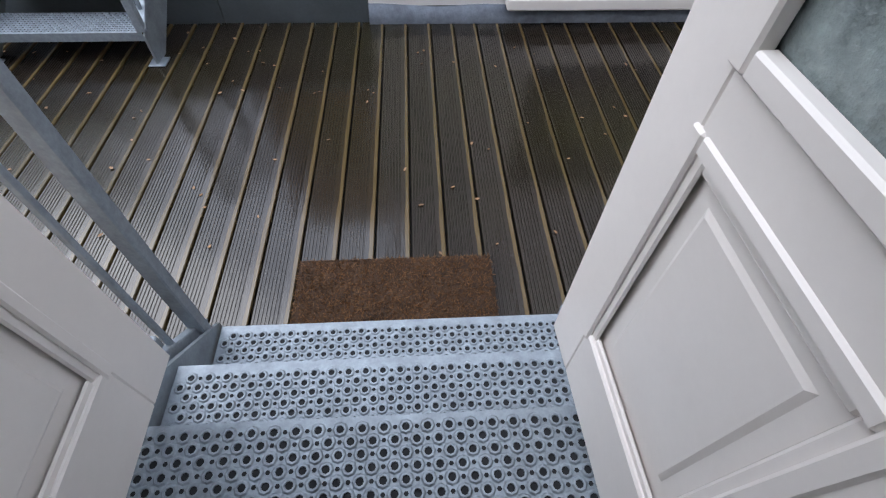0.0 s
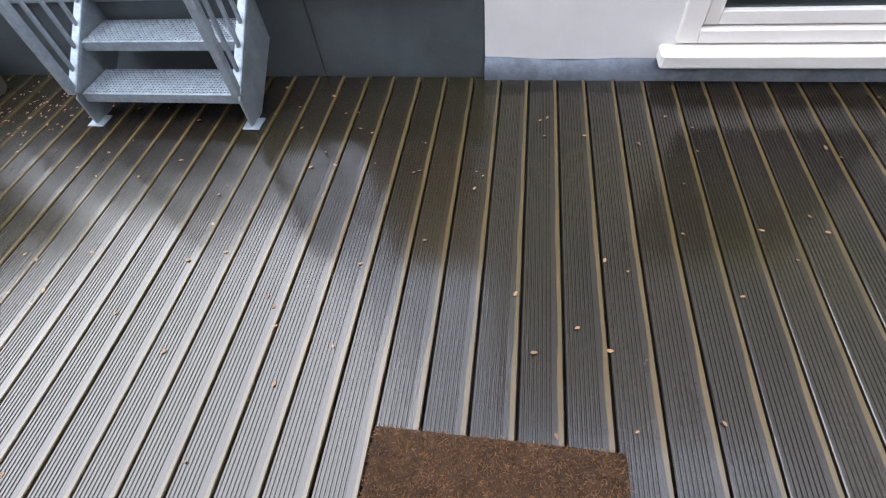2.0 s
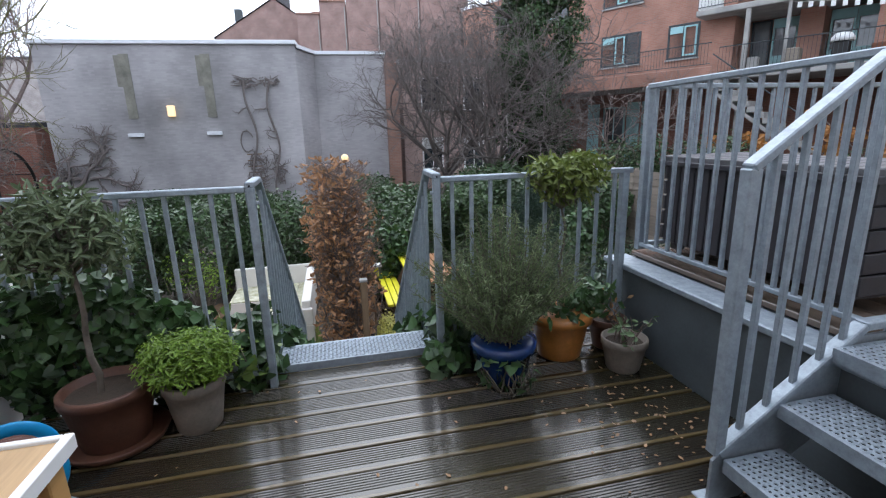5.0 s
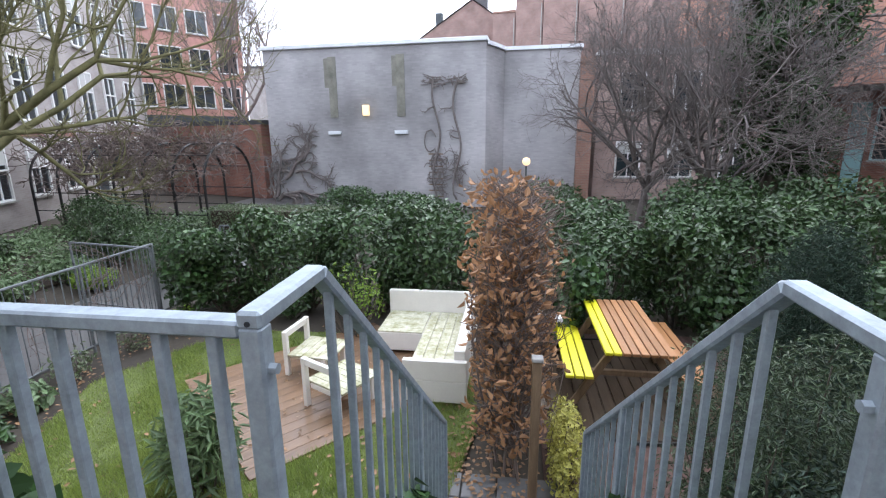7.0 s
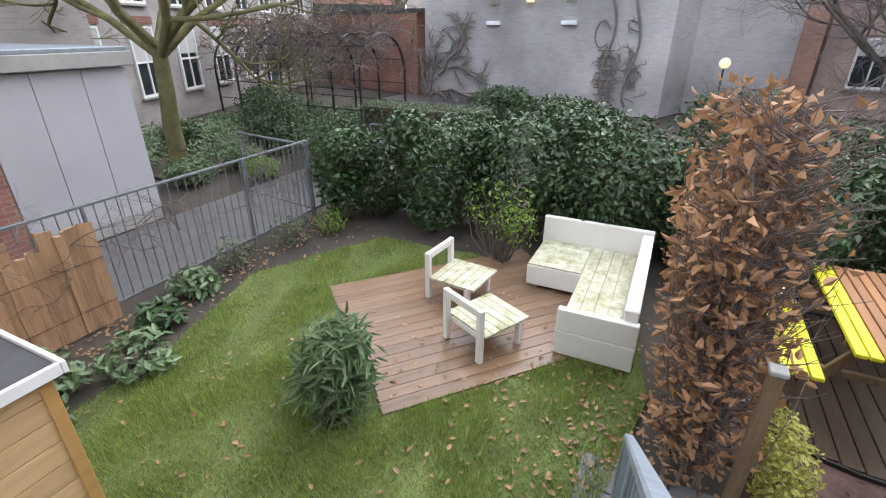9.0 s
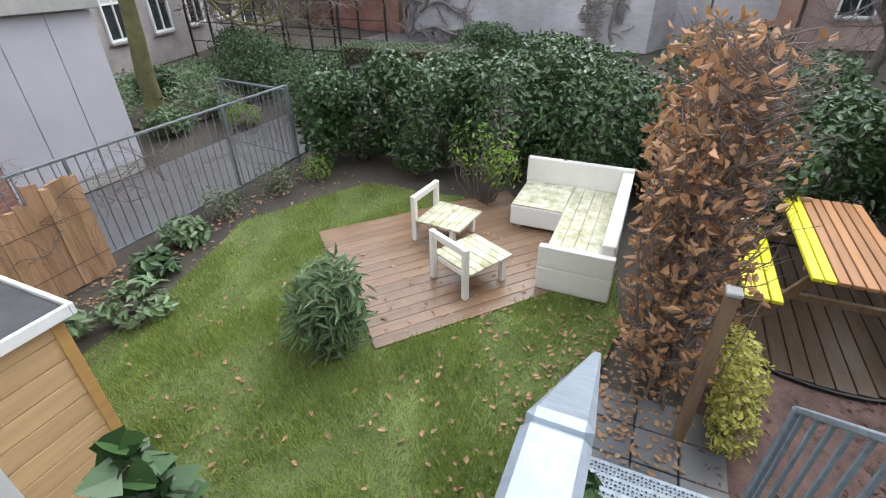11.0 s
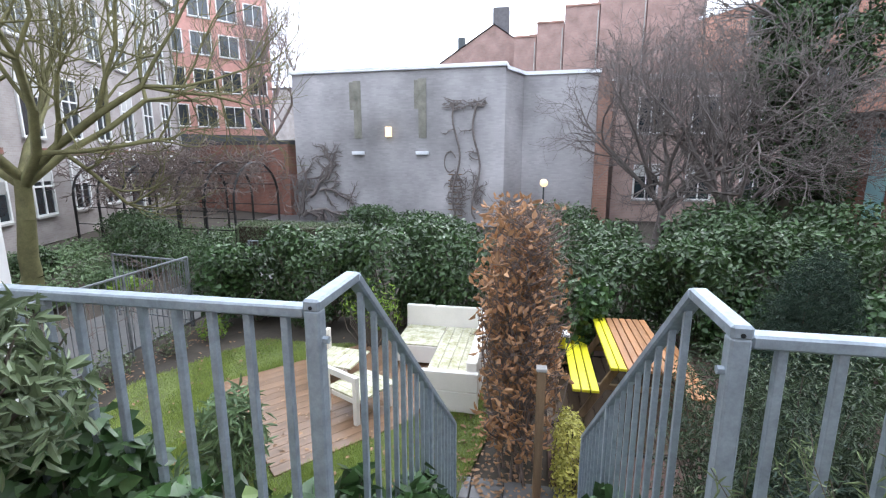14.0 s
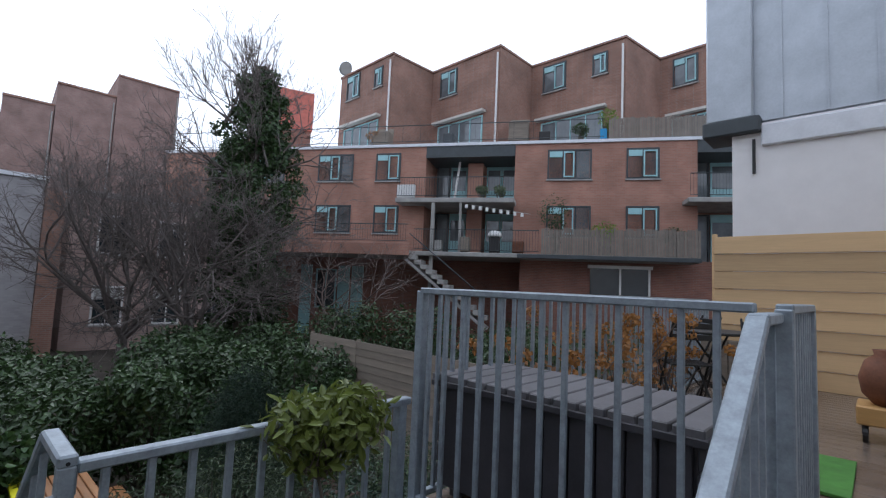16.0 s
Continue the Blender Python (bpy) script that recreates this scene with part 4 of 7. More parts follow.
segs, pts = [], []
for i in range(220):
    a_ = rng.uniform(0, 2 * math.pi)
    lean = rng.uniform(0.05, 0.95)
    h_ = rng.uniform(0.42, 0.84) * (1.0 - 0.40 * lean)
    p0 = np.array([rng.normal(0, 0.03), rng.normal(0, 0.03), 0])
    d_ = np.array([math.cos(a_) * lean, math.sin(a_) * lean * 1.2, 1.0])
    prev = p0
    for k in range(5):
        q = p0 + d_ * h_ * (k + 1) / 5 + np.array([0, 0, -0.05 * lean * k * k / 16]) + rng.normal(0, 0.008, 3)
        segs.append((prev, q, 0.004 - k * 0.0006, 0.0034 - k * 0.0006))
        if k > 0:
            for m_ in range(17):
                pts.append(prev + (q - prev) * rng.uniform() + rng.normal(0, 0.006, 3))
        prev = q
limb_mesh("stem", segs, M["bark"], rosemary)
leaf_mesh("foliage", pts, 0.034, M["rosemary"], rosemary, 0.14, 22, 0.5)
pot("orange_pot", -3.20, 1.84, 0.175, 0.27, M["orangeglaze"], "orange glazed pot with a brown rim on the deck", lip=M["orangeglaze"])
stem_bush("laurel_standard", -3.20, 1.84, 0.22, 0.66, [(0, 0.02, 0.85, 0.18, 0.20, 0.12), (0.0, 0.11, 0.88, 0.14, 0.15, 0.09), (0, -0.09, 0.86, 0.13, 0.15, 0.09), (0, 0, 0.76, 0.13, 0.15, 0.07)],
          1200, 0.052, M["yellowgreen"], "yellow-green standard shrub with a bare stem in the orange pot", 13, 0.42, 0.010, 40)
stem_bush("underplanting", -3.20, 1.84, 0.22, 0.05, [(0, 0, 0.1, 0.2, 0.2, 0.12), (0, 0.2, 0.12, 0.15, 0.15, 0.12)], 420, 0.06, M["ivy"], "low green plants around the shrub's stem", 14, 0.6, 0.006, 20)
pot("small_grey_pot", -2.94, 2.10, 0.125, 0.19, M["greypot"], "small grey plant pot by the terrace wall", rim=0.012)
pot("small_brown_pot", -3.22, 2.17, 0.115, 0.19, M["terracotta"], "small brown plant pot by the terrace wall", rim=0.012)
for nm, x_, y_, sd, lb in (("dry_plant", -2.94, 2.10, 15, "small half-bare plant in the grey pot"), ("dry_plant", -3.22, 2.17, 16, "brown half-dead plant in the small pot")):
    p = empty(nm, x_, y_, 0.13, label=lb, category="plant", group="half-dead pot plants")
    rng = np.random.default_rng(sd)
    segs = []
    for i in range(7):
        grow(rng, (rng.normal(0, 0.03), rng.normal(0, 0.03), 0), (rng.normal(0, 0.3), rng.normal(0, 0.3), 1), 0.13, 0.004, 1, segs, 0.5, 2)
    limb_mesh("stem", segs, M["twig"], p)
    ends = np.array([s_[1] for s_ in segs])
    leaf_mesh("foliage", ends[rng.choice(len(ends), 40)], 0.045, M["oleander" if sd == 15 else "beech"], p, 0.5, sd)


def ivy(name, blobs, n, size, label, seed, mat="ivy", cat="ivy", inner=0.5, bark=26):
    base = np.array(blobs[0][:3])
    p = empty(name, *base, label=label, category=cat)
    rng = np.random.default_rng(seed)
    bl = [(b[0] - base[0], b[1] - base[1], b[2] - base[2], *b[3:]) for b in blobs]
    pts, out = shell(n, bl, seed, inner)
    leaf_mesh("foliage", pts, size, M[mat], p, 0.85, seed, 0.15, out, 0.12, lobed=True)
    segs = []
    q, _ = shell(bark, bl, seed + 1, 0.6)
    for e in q:
        a = np.array([e[0] * 0.5, e[1] * 0.5, min(0, e[2]) - 0.1])
        m_ = (a + e) / 2 + rng.normal(0, 0.03, 3)
        segs += [(a, m_, 0.005, 0.004), (m_, e, 0.004, 0.002)]
    limb_mesh("vine", segs, M["bark"], p)
    return p


ivy("ivy", [(-3.46, 0.0, 0.16, 0.16, 0.22, 0.2), (-3.40, -0.25, 0.22, 0.14, 0.25, 0.25), (-3.34, 0.10, 0.10, 0.14, 0.16, 0.14), (-3.55, 0.12, 0.22, 0.22, 0.1, 0.14)], 620, 0.075, "dark green ivy climbing at the foot of the deck railing", 31)
ivy("ivy", [(-3.28, -0.58, 0.36, 0.12, 0.34, 0.36), (-3.28, -0.86, 0.36, 0.13, 0.16, 0.36), (-3.24, -0.27, 0.28, 0.11, 0.22, 0.28)], 2900, 0.062, "dense dark ivy covering the deck railing", 32)
ivy("ivy", [(-3.30, 0.02, 0.16, 0.10, 0.16, 0.12), (-3.34, -0.16, 0.34, 0.08, 0.16, 0.14), (-3.42, 0.14, 0.10, 0.12, 0.08, 0.12)], 150, 0.06, "pale young ivy shoots at the railing foot", 38, "young", inner=0.6)
ivy("ivy", [(-3.50, 1.30, 0.12, 0.16, 0.14, 0.16), (-3.72, 1.26, 0.02, 0.2, 0.12, 0.14)], 160, 0.075, "pale young ivy shoots beside the stair head", 39, "young", inner=0.6)
ivy("ivy", [(-3.36, 1.22, 0.16, 0.15, 0.16, 0.2), (-3.2, 1.16, 0.08, 0.14, 0.14, 0.09), (-3.4, 1.4, 0.28, 0.12, 0.25, 0.28)], 640, 0.075, "dark green ivy around the railing post", 33)
ivy("ivy", [(-2.86, 1.44, 0.10, 0.05, 0.10, 0.12), (-2.92, 1.3, 0.12, 0.06, 0.06, 0.1)], 60, 0.055, "ivy trailing down the blue pot", 34)
ivy("ivy", [(-4.1, 0.22, -0.35, 0.35, 0.16, 0.3), (-4.5, 0.22, -0.75, 0.35, 0.15, 0.3), (-3.8, 0.2, -0.1, 0.25, 0.12, 0.2)], 1100, 0.085, "green ivy growing through the stair railing", 35)
ivy("ivy", [(-4.1, 1.16, -0.35, 0.4, 0.2, 0.3), (-4.55, 1.2, -0.75, 0.4, 0.2, 0.3), (-3.75, 1.2, -0.05, 0.25, 0.16, 0.2)], 1300, 0.085, "green ivy growing through the stair railing", 36)
ivy("ivy", [(-3.68, -0.66, -0.30, 0.08, 0.26, 0.32), (-3.70, -0.3, -0.8, 0.08, 0.4, 0.3), (-3.66, -0.86, -0.05, 0.08, 0.18, 0.34)], 1100, 0.085, "dense ivy hanging outside the deck railing", 37)

# fallen leaves and bits on the decking
rng = np.random.default_rng(8)
n = 170
pts = np.column_stack([rng.uniform(-3.3, 3.0, n), rng.uniform(-0.6, 2.25, n), np.full(n, 0.004)])
pts = pts[~((pts[:, 0] > -0.3) & (pts[:, 0] < 1.1) & (pts[:, 1] < 0.35))]
pts2 = np.column_stack([rng.normal(-2.6, 0.35, 120), rng.normal(1.9, 0.2, 120), np.full(120, 0.004)])
pts2 = pts2[pts2[:, 1] < 2.28]
bits = leaf_mesh("leaf_litter", np.vstack([pts, pts2]), 0.024, M["litter"], None, 0.55, 9, 3.0, None, 0.05)
tagged(bits, "small fallen leaves and bits on the wet decking", "leaves", kind="stuff")

# wooden chest with a white-edged lid
ch = empty("wooden_chest", -1.29, -0.53, 0, label="pine plank chest with a white metal-edged lid by the wall", category="chest")
CW, CD, CH = 0.75, 0.37, 0.57
me = bpy.data.meshes.new("plank")
bm = nbox(-0.0475, 0.0475, -0.009, 0.009, 0, 1, 0.003)
bm.to_mesh(me)
bm.free()
me.materials.append(M["pine"])
for i in range(15):
    for y_ in (CD - 0.009, -CD + 0.009):
        share("plank", me, ch, -CW + 0.05 + i * 0.1, y_, 0.02, sx=1.04, sz=CH - 0.04)
for i in range(7):
    for x_ in (CW + 0.01, -CW - 0.01):
        share("plank", me, ch, x_, -CD + 0.07 + i * 0.1, 0.02, radians(90), sz=CH - 0.04)
part("corner_post", nbox(-CW - 0.02, -CW + 0.05, CD, CD + 0.03, 0, CH - 0.02, 0.004), M["pine"], ch)
part("corner_post", nbox(CW - 0.05, CW + 0.02, CD, CD + 0.03, 0, CH - 0.02, 0.004), M["pine"], ch)
part("lid", nbox(-CW - 0.03, CW + 0.03, -CD, CD + 0.05, CH - 0.02, CH + 0.005, 0.002), M["pine_pale"], ch)
bm = bmesh.new()
for a, b, c, e in ((-CW - 0.05, CW + 0.05, CD + 0.03, CD + 0.055), (-CW - 0.05, CW + 0.05, -CD - 0.02, -CD), (-CW - 0.05, -CW - 0.03, -CD, CD + 0.03), (CW + 0.03, CW + 0.05, -CD, CD + 0.03)):
    box(bm, a, b, c, e, CH - 0.03, CH + 0.015, 0.003)
part("edge_trim", bm, M["whiteframe"], ch, "white metal edge strip")

# hose reel
hr = empty("hose_reel", -2.60, -0.61, -0.031, radians(-58), label="bright blue garden hose reel with brown hose", category="hose reel")
for s in (-0.11, 0.11):
    bm = bmesh.new()
    m_ = Matrix.Translation((0, s, 0.26)) @ Matrix.Rotation(radians(90), 4, "X")
    lathe(bm, [(0.03, -0.02), (0.06, -0.02), (0.066, -0.008), (0.15, -0.008), (0.16, -0.014), (0.20, -0.014), (0.207, 0.0), (0.20, 0.014), (0.16, 0.014), (0.15, 0.008), (0.066, 0.008), (0.06, 0.02), (0.03, 0.02)], 36)
    bmesh.ops.transform(bm, matrix=m_, verts=bm.verts)
    part("reel_disc", bm, M["bluehose"], hr)
bm = bmesh.new()
for k in range(7):
    mj = Matrix.Translation((0, -0.085 + k * 0.028, 0.26)) @ Matrix.Rotation(radians(90), 4, "X")
    pr = [(0.135 + 0.013 * math.cos(a_ * math.pi / 4), 0.013 * math.sin(a_ * math.pi / 4)) for a_ in range(8)]
    vs = []
    for i in range(24):
        g = 2 * math.pi * i / 24
        vs.append([bm.verts.new(mj @ Vector((r_ * math.cos(g), r_ * math.sin(g), z_))) for r_, z_ in pr])
    for i in range(24):
        for j in range(8):
            f = bm.faces.new((vs[i][j], vs[i][(j + 1) % 8], vs[(i + 1) % 24][(j + 1) % 8], vs[(i + 1) % 24][j]))
            f.smooth = True
bmesh.ops.recalc_face_normals(bm, faces=bm.faces)
part("hose_coil", bm, M["hose"], hr, "coiled brown hose")
bm = bmesh.new()
for s in (-0.14, 0.14):
    rod(bm, (-0.2, s, 0.052), (0, s, 0.28), 0.011)
    rod(bm, (0.2, s, 0.052), (0, s, 0.28), 0.011)
    rod(bm, (-0.2, s, 0.052), (0.2, s, 0.052), 0.011)
rod(bm, (0.2, -0.14, 0.052), (0.2, 0.14, 0.052), 0.011)
part("tube_frame", bm, M["galv"], hr)
hr.scale = (0.75, 0.75, 0.75)


# ---- things on the terrace ----
def knots(parent, n, x0, x1, z0, z1, y, seed):
    r_ = np.random.default_rng(seed)
    for i in range(n):
        bm = bmesh.new()
        a, b = r_.uniform(0.010, 0.022), r_.uniform(0.008, 0.015)
        bmesh.ops.create_circle(bm, cap_ends=True, segments=10, radius=1.0,
                                matrix=Matrix.Translation((r_.uniform(x0, x1), y, r_.uniform(z0, z1))) @ Matrix.Rotation(radians(90), 4, "X") @ Matrix.Diagonal((a, b, 1, 1)))
        part("knot", bm, M["knot"], parent)


wp = empty("timber_screen", -0.36, 2.66, TZ, label="varnished pine plank panel with knots behind the railing", category="panel")
me = bpy.data.meshes.new("plank")
bm = nbox(-0.485, 0.485, -0.012, 0.012, -0.0605, 0.0605, 0.006)
bm.to_mesh(me)
bm.free()
me.materials.append(M["pine"])
for i in range(15):
    share("plank", me, wp, 0, 0, 0.13 + i * 0.124)
part("back_board", nbox(-0.47, 0.47, 0.013, 0.03, 0.07, 1.9), M["pine_pale"], wp)
for s in (-0.42, 0.42):
    part("leg", nbox(s - 0.03, s + 0.03, 0.03, 0.08, 0.0, 1.9, 0.004), M["pine_pale"], wp)
knots(wp, 34, -0.45, 0.45, 0.1, 1.8, -0.0135, 41)
tagged(part("rusty_gutter", nbox(-0.86, 0.16, 2.56, 2.64, TZ - 0.02, TZ + 0.03, 0.006), M["rust"]), "rusty steel strip under the wooden panel", "strip")

sb = empty("storage_box", -2.80, 2.90, TZ, label="anthracite plastic garden storage box with slatted lid", category="storage box")
SW, SD, SH = 0.60, 0.27, 0.58
bm = nbox(-SW + 0.02, SW - 0.02, -SD + 0.02, SD - 0.02, 0.04, SH - 0.05)
part("body", bm, M["box"], sb)
for y_ in (-SD + 0.01, SD - 0.01):
    for i in range(10):
        a = -SW + 0.03 + i * 0.114
        part("side_slat", nbox(a, a + 0.104, y_ - 0.012, y_ + 0.012, 0.05, SH - 0.06, 0.004), M["box"], sb)
for x_ in (-SW + 0.01, SW - 0.01):
    for i in range(5):
        part("end_slat", nbox(x_ - 0.014, x_ + 0.014, -SD, SD, 0.06 + i * 0.094, 0.145 + i * 0.094, 0.004), M["box"], sb)
for s in (-1, 1):
    for t_ in (-1, 1):
        part("foot", nbox(s * (SW - 0.1) - 0.03, s * (SW - 0.1) + 0.03, t_ * (SD - 0.06) - 0.03, t_ * (SD - 0.06) + 0.03, 0.0, 0.045, 0.004), M["box"], sb)
for i in range(11):
    a = -SW - 0.02 + i * 0.1125
    part("lid_slat", nbox(a, a + 0.102, -SD - 0.03, SD + 0.02, SH - 0.035, SH, 0.005), M["boxlid"], sb)
part("lid_rim", nbox(-SW - 0.02, SW + 0.02, -SD - 0.035, SD + 0.025, SH - 0.06, SH - 0.03, 0.004), M["box"], sb)
part("handle", nbox(SW + 0.01, SW + 0.03, -0.1, 0.1, SH - 0.14, SH - 0.11, 0.004), M["whiteframe"], sb)

tagged(part("turf_mat", nbox(-3.2, -1.9, 4.2, 5.0, TZ - 0.016, TZ + 0.004, 0.003), M["turf"]), "bright green artificial turf mat on the terrace", "mat")


def bistro_chair(x, y, rz):
    c = empty("folding_chair", x, y, TZ - 0.02, radians(rz), label="black folding metal chair on the terrace", category="chair", group="terrace chairs")
    for s in (-0.19, 0.19):
        part("front_leg", rod(bmesh.new(), (s, 0.2, 0), (s, -0.19, 0.84), 0.011), M["black"], c)
        part("back_leg", rod(bmesh.new(), (s * 0.9, -0.2, 0), (s * 0.9, 0.18, 0.45), 0.011), M["black"], c)
    for i in range(5):
        part("seat_slat", nbox(-0.19, 0.19, -0.15 + i * 0.07, -0.10 + i * 0.07, 0.44, 0.455, 0.003), M["black"], c)
    for z_ in (0.66, 0.76):
        part("back_slat", nbox(-0.19, 0.19, -0.195 + (0.84 - z_) * 0.35, -0.18 + (0.84 - z_) * 0.35, z_, z_ + 0.05, 0.003), M["black"], c)
    return c


c0 = bistro_chair(-3.05, 5.5, 40)
copy_thing(c0, pose(-2.55, 6.3, TZ - 0.02, rz=200))
copy_thing(c0, pose(-3.25, 6.5, TZ - 0.02, rz=130))
bt = empty("bistro_table", -2.95, 6.0, TZ - 0.02, label="black round metal garden table on the terrace", category="table")
part("tabletop", lathe(bmesh.new(), [(0.34, 0.70), (0.35, 0.705), (0.35, 0.72), (0.34, 0.725)], 28), M["black"], bt)
for i in range(3):
    g = i * 2.1
    part("leg", rod(bmesh.new(), (0.28 * math.cos(g), 0.28 * math.sin(g), 0), (-0.2 * math.cos(g), -0.2 * math.sin(g), 0.70), 0.011), M["black"], bt)


def hydrangea(x, y, h, seed, n_heads, label):
    p = empty("hydrangea", x, y, TZ - 0.02, label=label, category="shrub", group="dried hydrangeas")
    r_ = np.random.default_rng(seed)
    segs, heads = [], []
    for i in range(n_heads):
        a = np.array([r_.normal(0, 0.06), r_.normal(0, 0.06), 0])
        b = np.array([r_.normal(0, 0.28), r_.normal(0, 0.28), h * r_.uniform(0.6, 1.05)])
        m_ = (a + b) / 2 + np.array([0, 0, 0.06])
        segs += [(a, m_, 0.007, 0.005), (m_, b, 0.005, 0.004)]
        heads.append((*b, 0.075, 0.075, 0.05))
    limb_mesh("stem", segs, M["twig"], p)["kind"] = "stuff"
    for k_, hd in enumerate(heads):
        pts, out = shell(60, [hd], seed + 10 * k_, 0.5)
        leaf_mesh("flower_head", pts, 0.035, M["hydrangea"], p, 0.8, seed + k_, 0.2, out)
    pts, out = shell(260, [(0, 0, h * 0.5, 0.3, 0.3, 0.25)], seed + 1, 0.3)
    leaf_mesh("foliage", pts, 0.06, M["beech"], p, 0.5, seed)
    return p


hydrangea(-3.35, 4.6, 0.85, 51, 16, "brown dried hydrangea with orange flower heads")
hydrangea(-3.30, 5.6, 0.8, 52, 14, "brown dried hydrangea with orange flower heads")
hydrangea(-3.4, 3.7, 0.7, 53, 10, "brown dried hydrangea with orange flower heads")

pb = empty("planter_box", -3.0, 7.55, TZ - 0.02, label="grey slatted planter box on the terrace", category="planter")
part("body", nbox(-0.58, 0.58, -0.18, 0.18, 0.05, 0.5), M["box"], pb)
for i in range(12):
    part("side_slat", nbox(-0.6 + i * 0.1, -0.51 + i * 0.1, -0.205, -0.18, 0.03, 0.54, 0.004), M["oldwood"], pb)
part("soil", nbox(-0.57, 0.57, -0.17, 0.17, 0.5, 0.52), M["soil"], pb)
for s in (-0.5, 0.5):
    part("foot", nbox(s - 0.04, s + 0.04, -0.15, 0.15, 0.0, 0.05), M["box"], pb)


def plank_fence(name, p, q, z0, h, label, mat, ph=0.145, t=0.02):
    f = empty(name, p[0], p[1], z0, math.atan2(q[1] - p[1], q[0] - p[0]), label=label, category="fence")
    L = math.hypot(q[0] - p[0], q[1] - p[1])
    me_ = bpy.data.meshes.new("plank")
    b_ = nbox(0, 1.0, -t / 2, t / 2, 0, ph - 0.004, 0.003)
    b_.to_mesh(me_)
    b_.free()
    me_.materials.append(mat)
    nseg = max(1, round(L / 1.8))
    r_ = random.Random(name)
    for k_ in range(nseg):
        for i in range(int(h / ph)):
            share("plank", me_, f, L * k_ / nseg + 0.003, r_.uniform(-0.004, 0.004), i * ph, sx=L / nseg - 0.006, rx=radians(-5))
        part("fence_post", nbox(L * k_ / nseg - 0.03, L * k_ / nseg + 0.03, 0.02, 0.08, 0, h, 0.004), mat, f)
    return f


plank_fence("timber_fence", (-3.42, 8.1), (WX, 8.0), TZ - 0.02, 1.92, "pale horizontal timber plank fence at the terrace end", M["pine_fence"], 0.235, 0.024)
plank_fence("slat_fence", (-10.5, 6.3), (-3.9, 6.1), GZ, 2.1, "weathered brown timber fence at the garden boundary", M["oldwood"], 0.13)

ct = empty("cart", -1.72, 5.9, TZ - 0.02, label="small wooden trolley with a rusty pot on it", category="trolley")
part("tray", nbox(-0.2, 0.2, -0.2, 0.2, 0.13, 0.27, 0.01), M["pine"], ct)
for s in (-0.15, 0.15):
    for t_ in (-0.15, 0.15):
        part("wheel", rod(bmesh.new(), (s - 0.015, t_, 0.06), (s + 0.015, t_, 0.06), 0.06, n=16), M["black"], ct)
        part("fork", nbox(s - 0.02, s + 0.02, t_ - 0.01, t_ + 0.01, 0.06, 0.14), M["black"], ct)
tagged(part("fire_pot", lathe(bmesh.new(), [(0.10, 0.0), (0.17, 0.08), (0.19, 0.2), (0.15, 0.33), (0.09, 0.38), (0.10, 0.42), (0.08, 0.42)], 26), M["rust"]), "rusty round fire pot standing on the trolley", "pot").location = (-1.72, 5.9, TZ + 0.25)


# ---- the garden ----
tagged(part("wall_west", nbox(-3.5, -3.2, -8, -1.36, GZ - 0.1, 7.0), M["render"]), "white rendered side wall of the house", "wall", kind="structure")

gd = empty("floor_garden_deck", -5.84, -1.59, GZ, radians(139), label="wet brown plank platform in the lawn", category="deck", kind="structure")
part("frame", nbox(0.02, 2.7, 0.02, 2.22, -0.03, 0.0), M["oldwood"], gd)
me = bpy.data.meshes.new("plank")
bm = nbox(0, 2.75, -0.07, 0.07, 0.0, 0.025, 0.004)
bm.to_mesh(me)
bm.free()
me.materials.append(M["gdeck"])
for i in range(16):
    share("plank", me, gd, random.uniform(-0.01, 0.01), 0.07 + i * 0.144, 0.0, sx=1.0)

sofa = empty("corner_sofa", -8.25, -0.5, GZ + 0.03, label="white painted wooden corner sofa with green algae on its seat", category="sofa")
part("back_seat", nbox(-0.95, -0.15, -0.66, -0.02, 0.04, 0.30, 0.012), M["sofa"], sofa)
part("side_seat", nbox(-0.95, 0.90, -0.02, 0.52, 0.04, 0.30, 0.012), M["sofa"], sofa)
for i in range(6):
    part("seat_board", nbox(-0.93 + i * 0.13, -0.805 + i * 0.13, -0.65, -0.03, 0.30, 0.318, 0.004), M["sofa_algae"], sofa)
for i in range(4):
    part("seat_board", nbox(-0.93, 0.88, -0.015 + i * 0.132, 0.11 + i * 0.132, 0.30, 0.318, 0.004), M["sofa_algae"], sofa)
part("backrest", nbox(-1.02, -0.95, -0.68, 0.66, 0.02, 0.64, 0.012), M["sofa"], sofa)
part("side_backrest", nbox(-0.945, 0.92, 0.53, 0.66, 0.02, 0.60, 0.012), M["sofa"], sofa)
part("end_panel", nbox(0.925, 1.0, -0.04, 0.68, 0.0, 0.26, 0.008), M["sofa"], sofa)
part("end_panel", nbox(0.925, 1.0, -0.04, 0.68, 0.264, 0.50, 0.008), M["sofa"], sofa)
for x_, y_ in ((-0.9, -0.6), (-0.25, -0.6), (-0.9, 0.45)):
    part("foot", nbox(x_, x_ + 0.08, y_, y_ + 0.08, 0.0, 0.045), M["oldwood"], sofa)


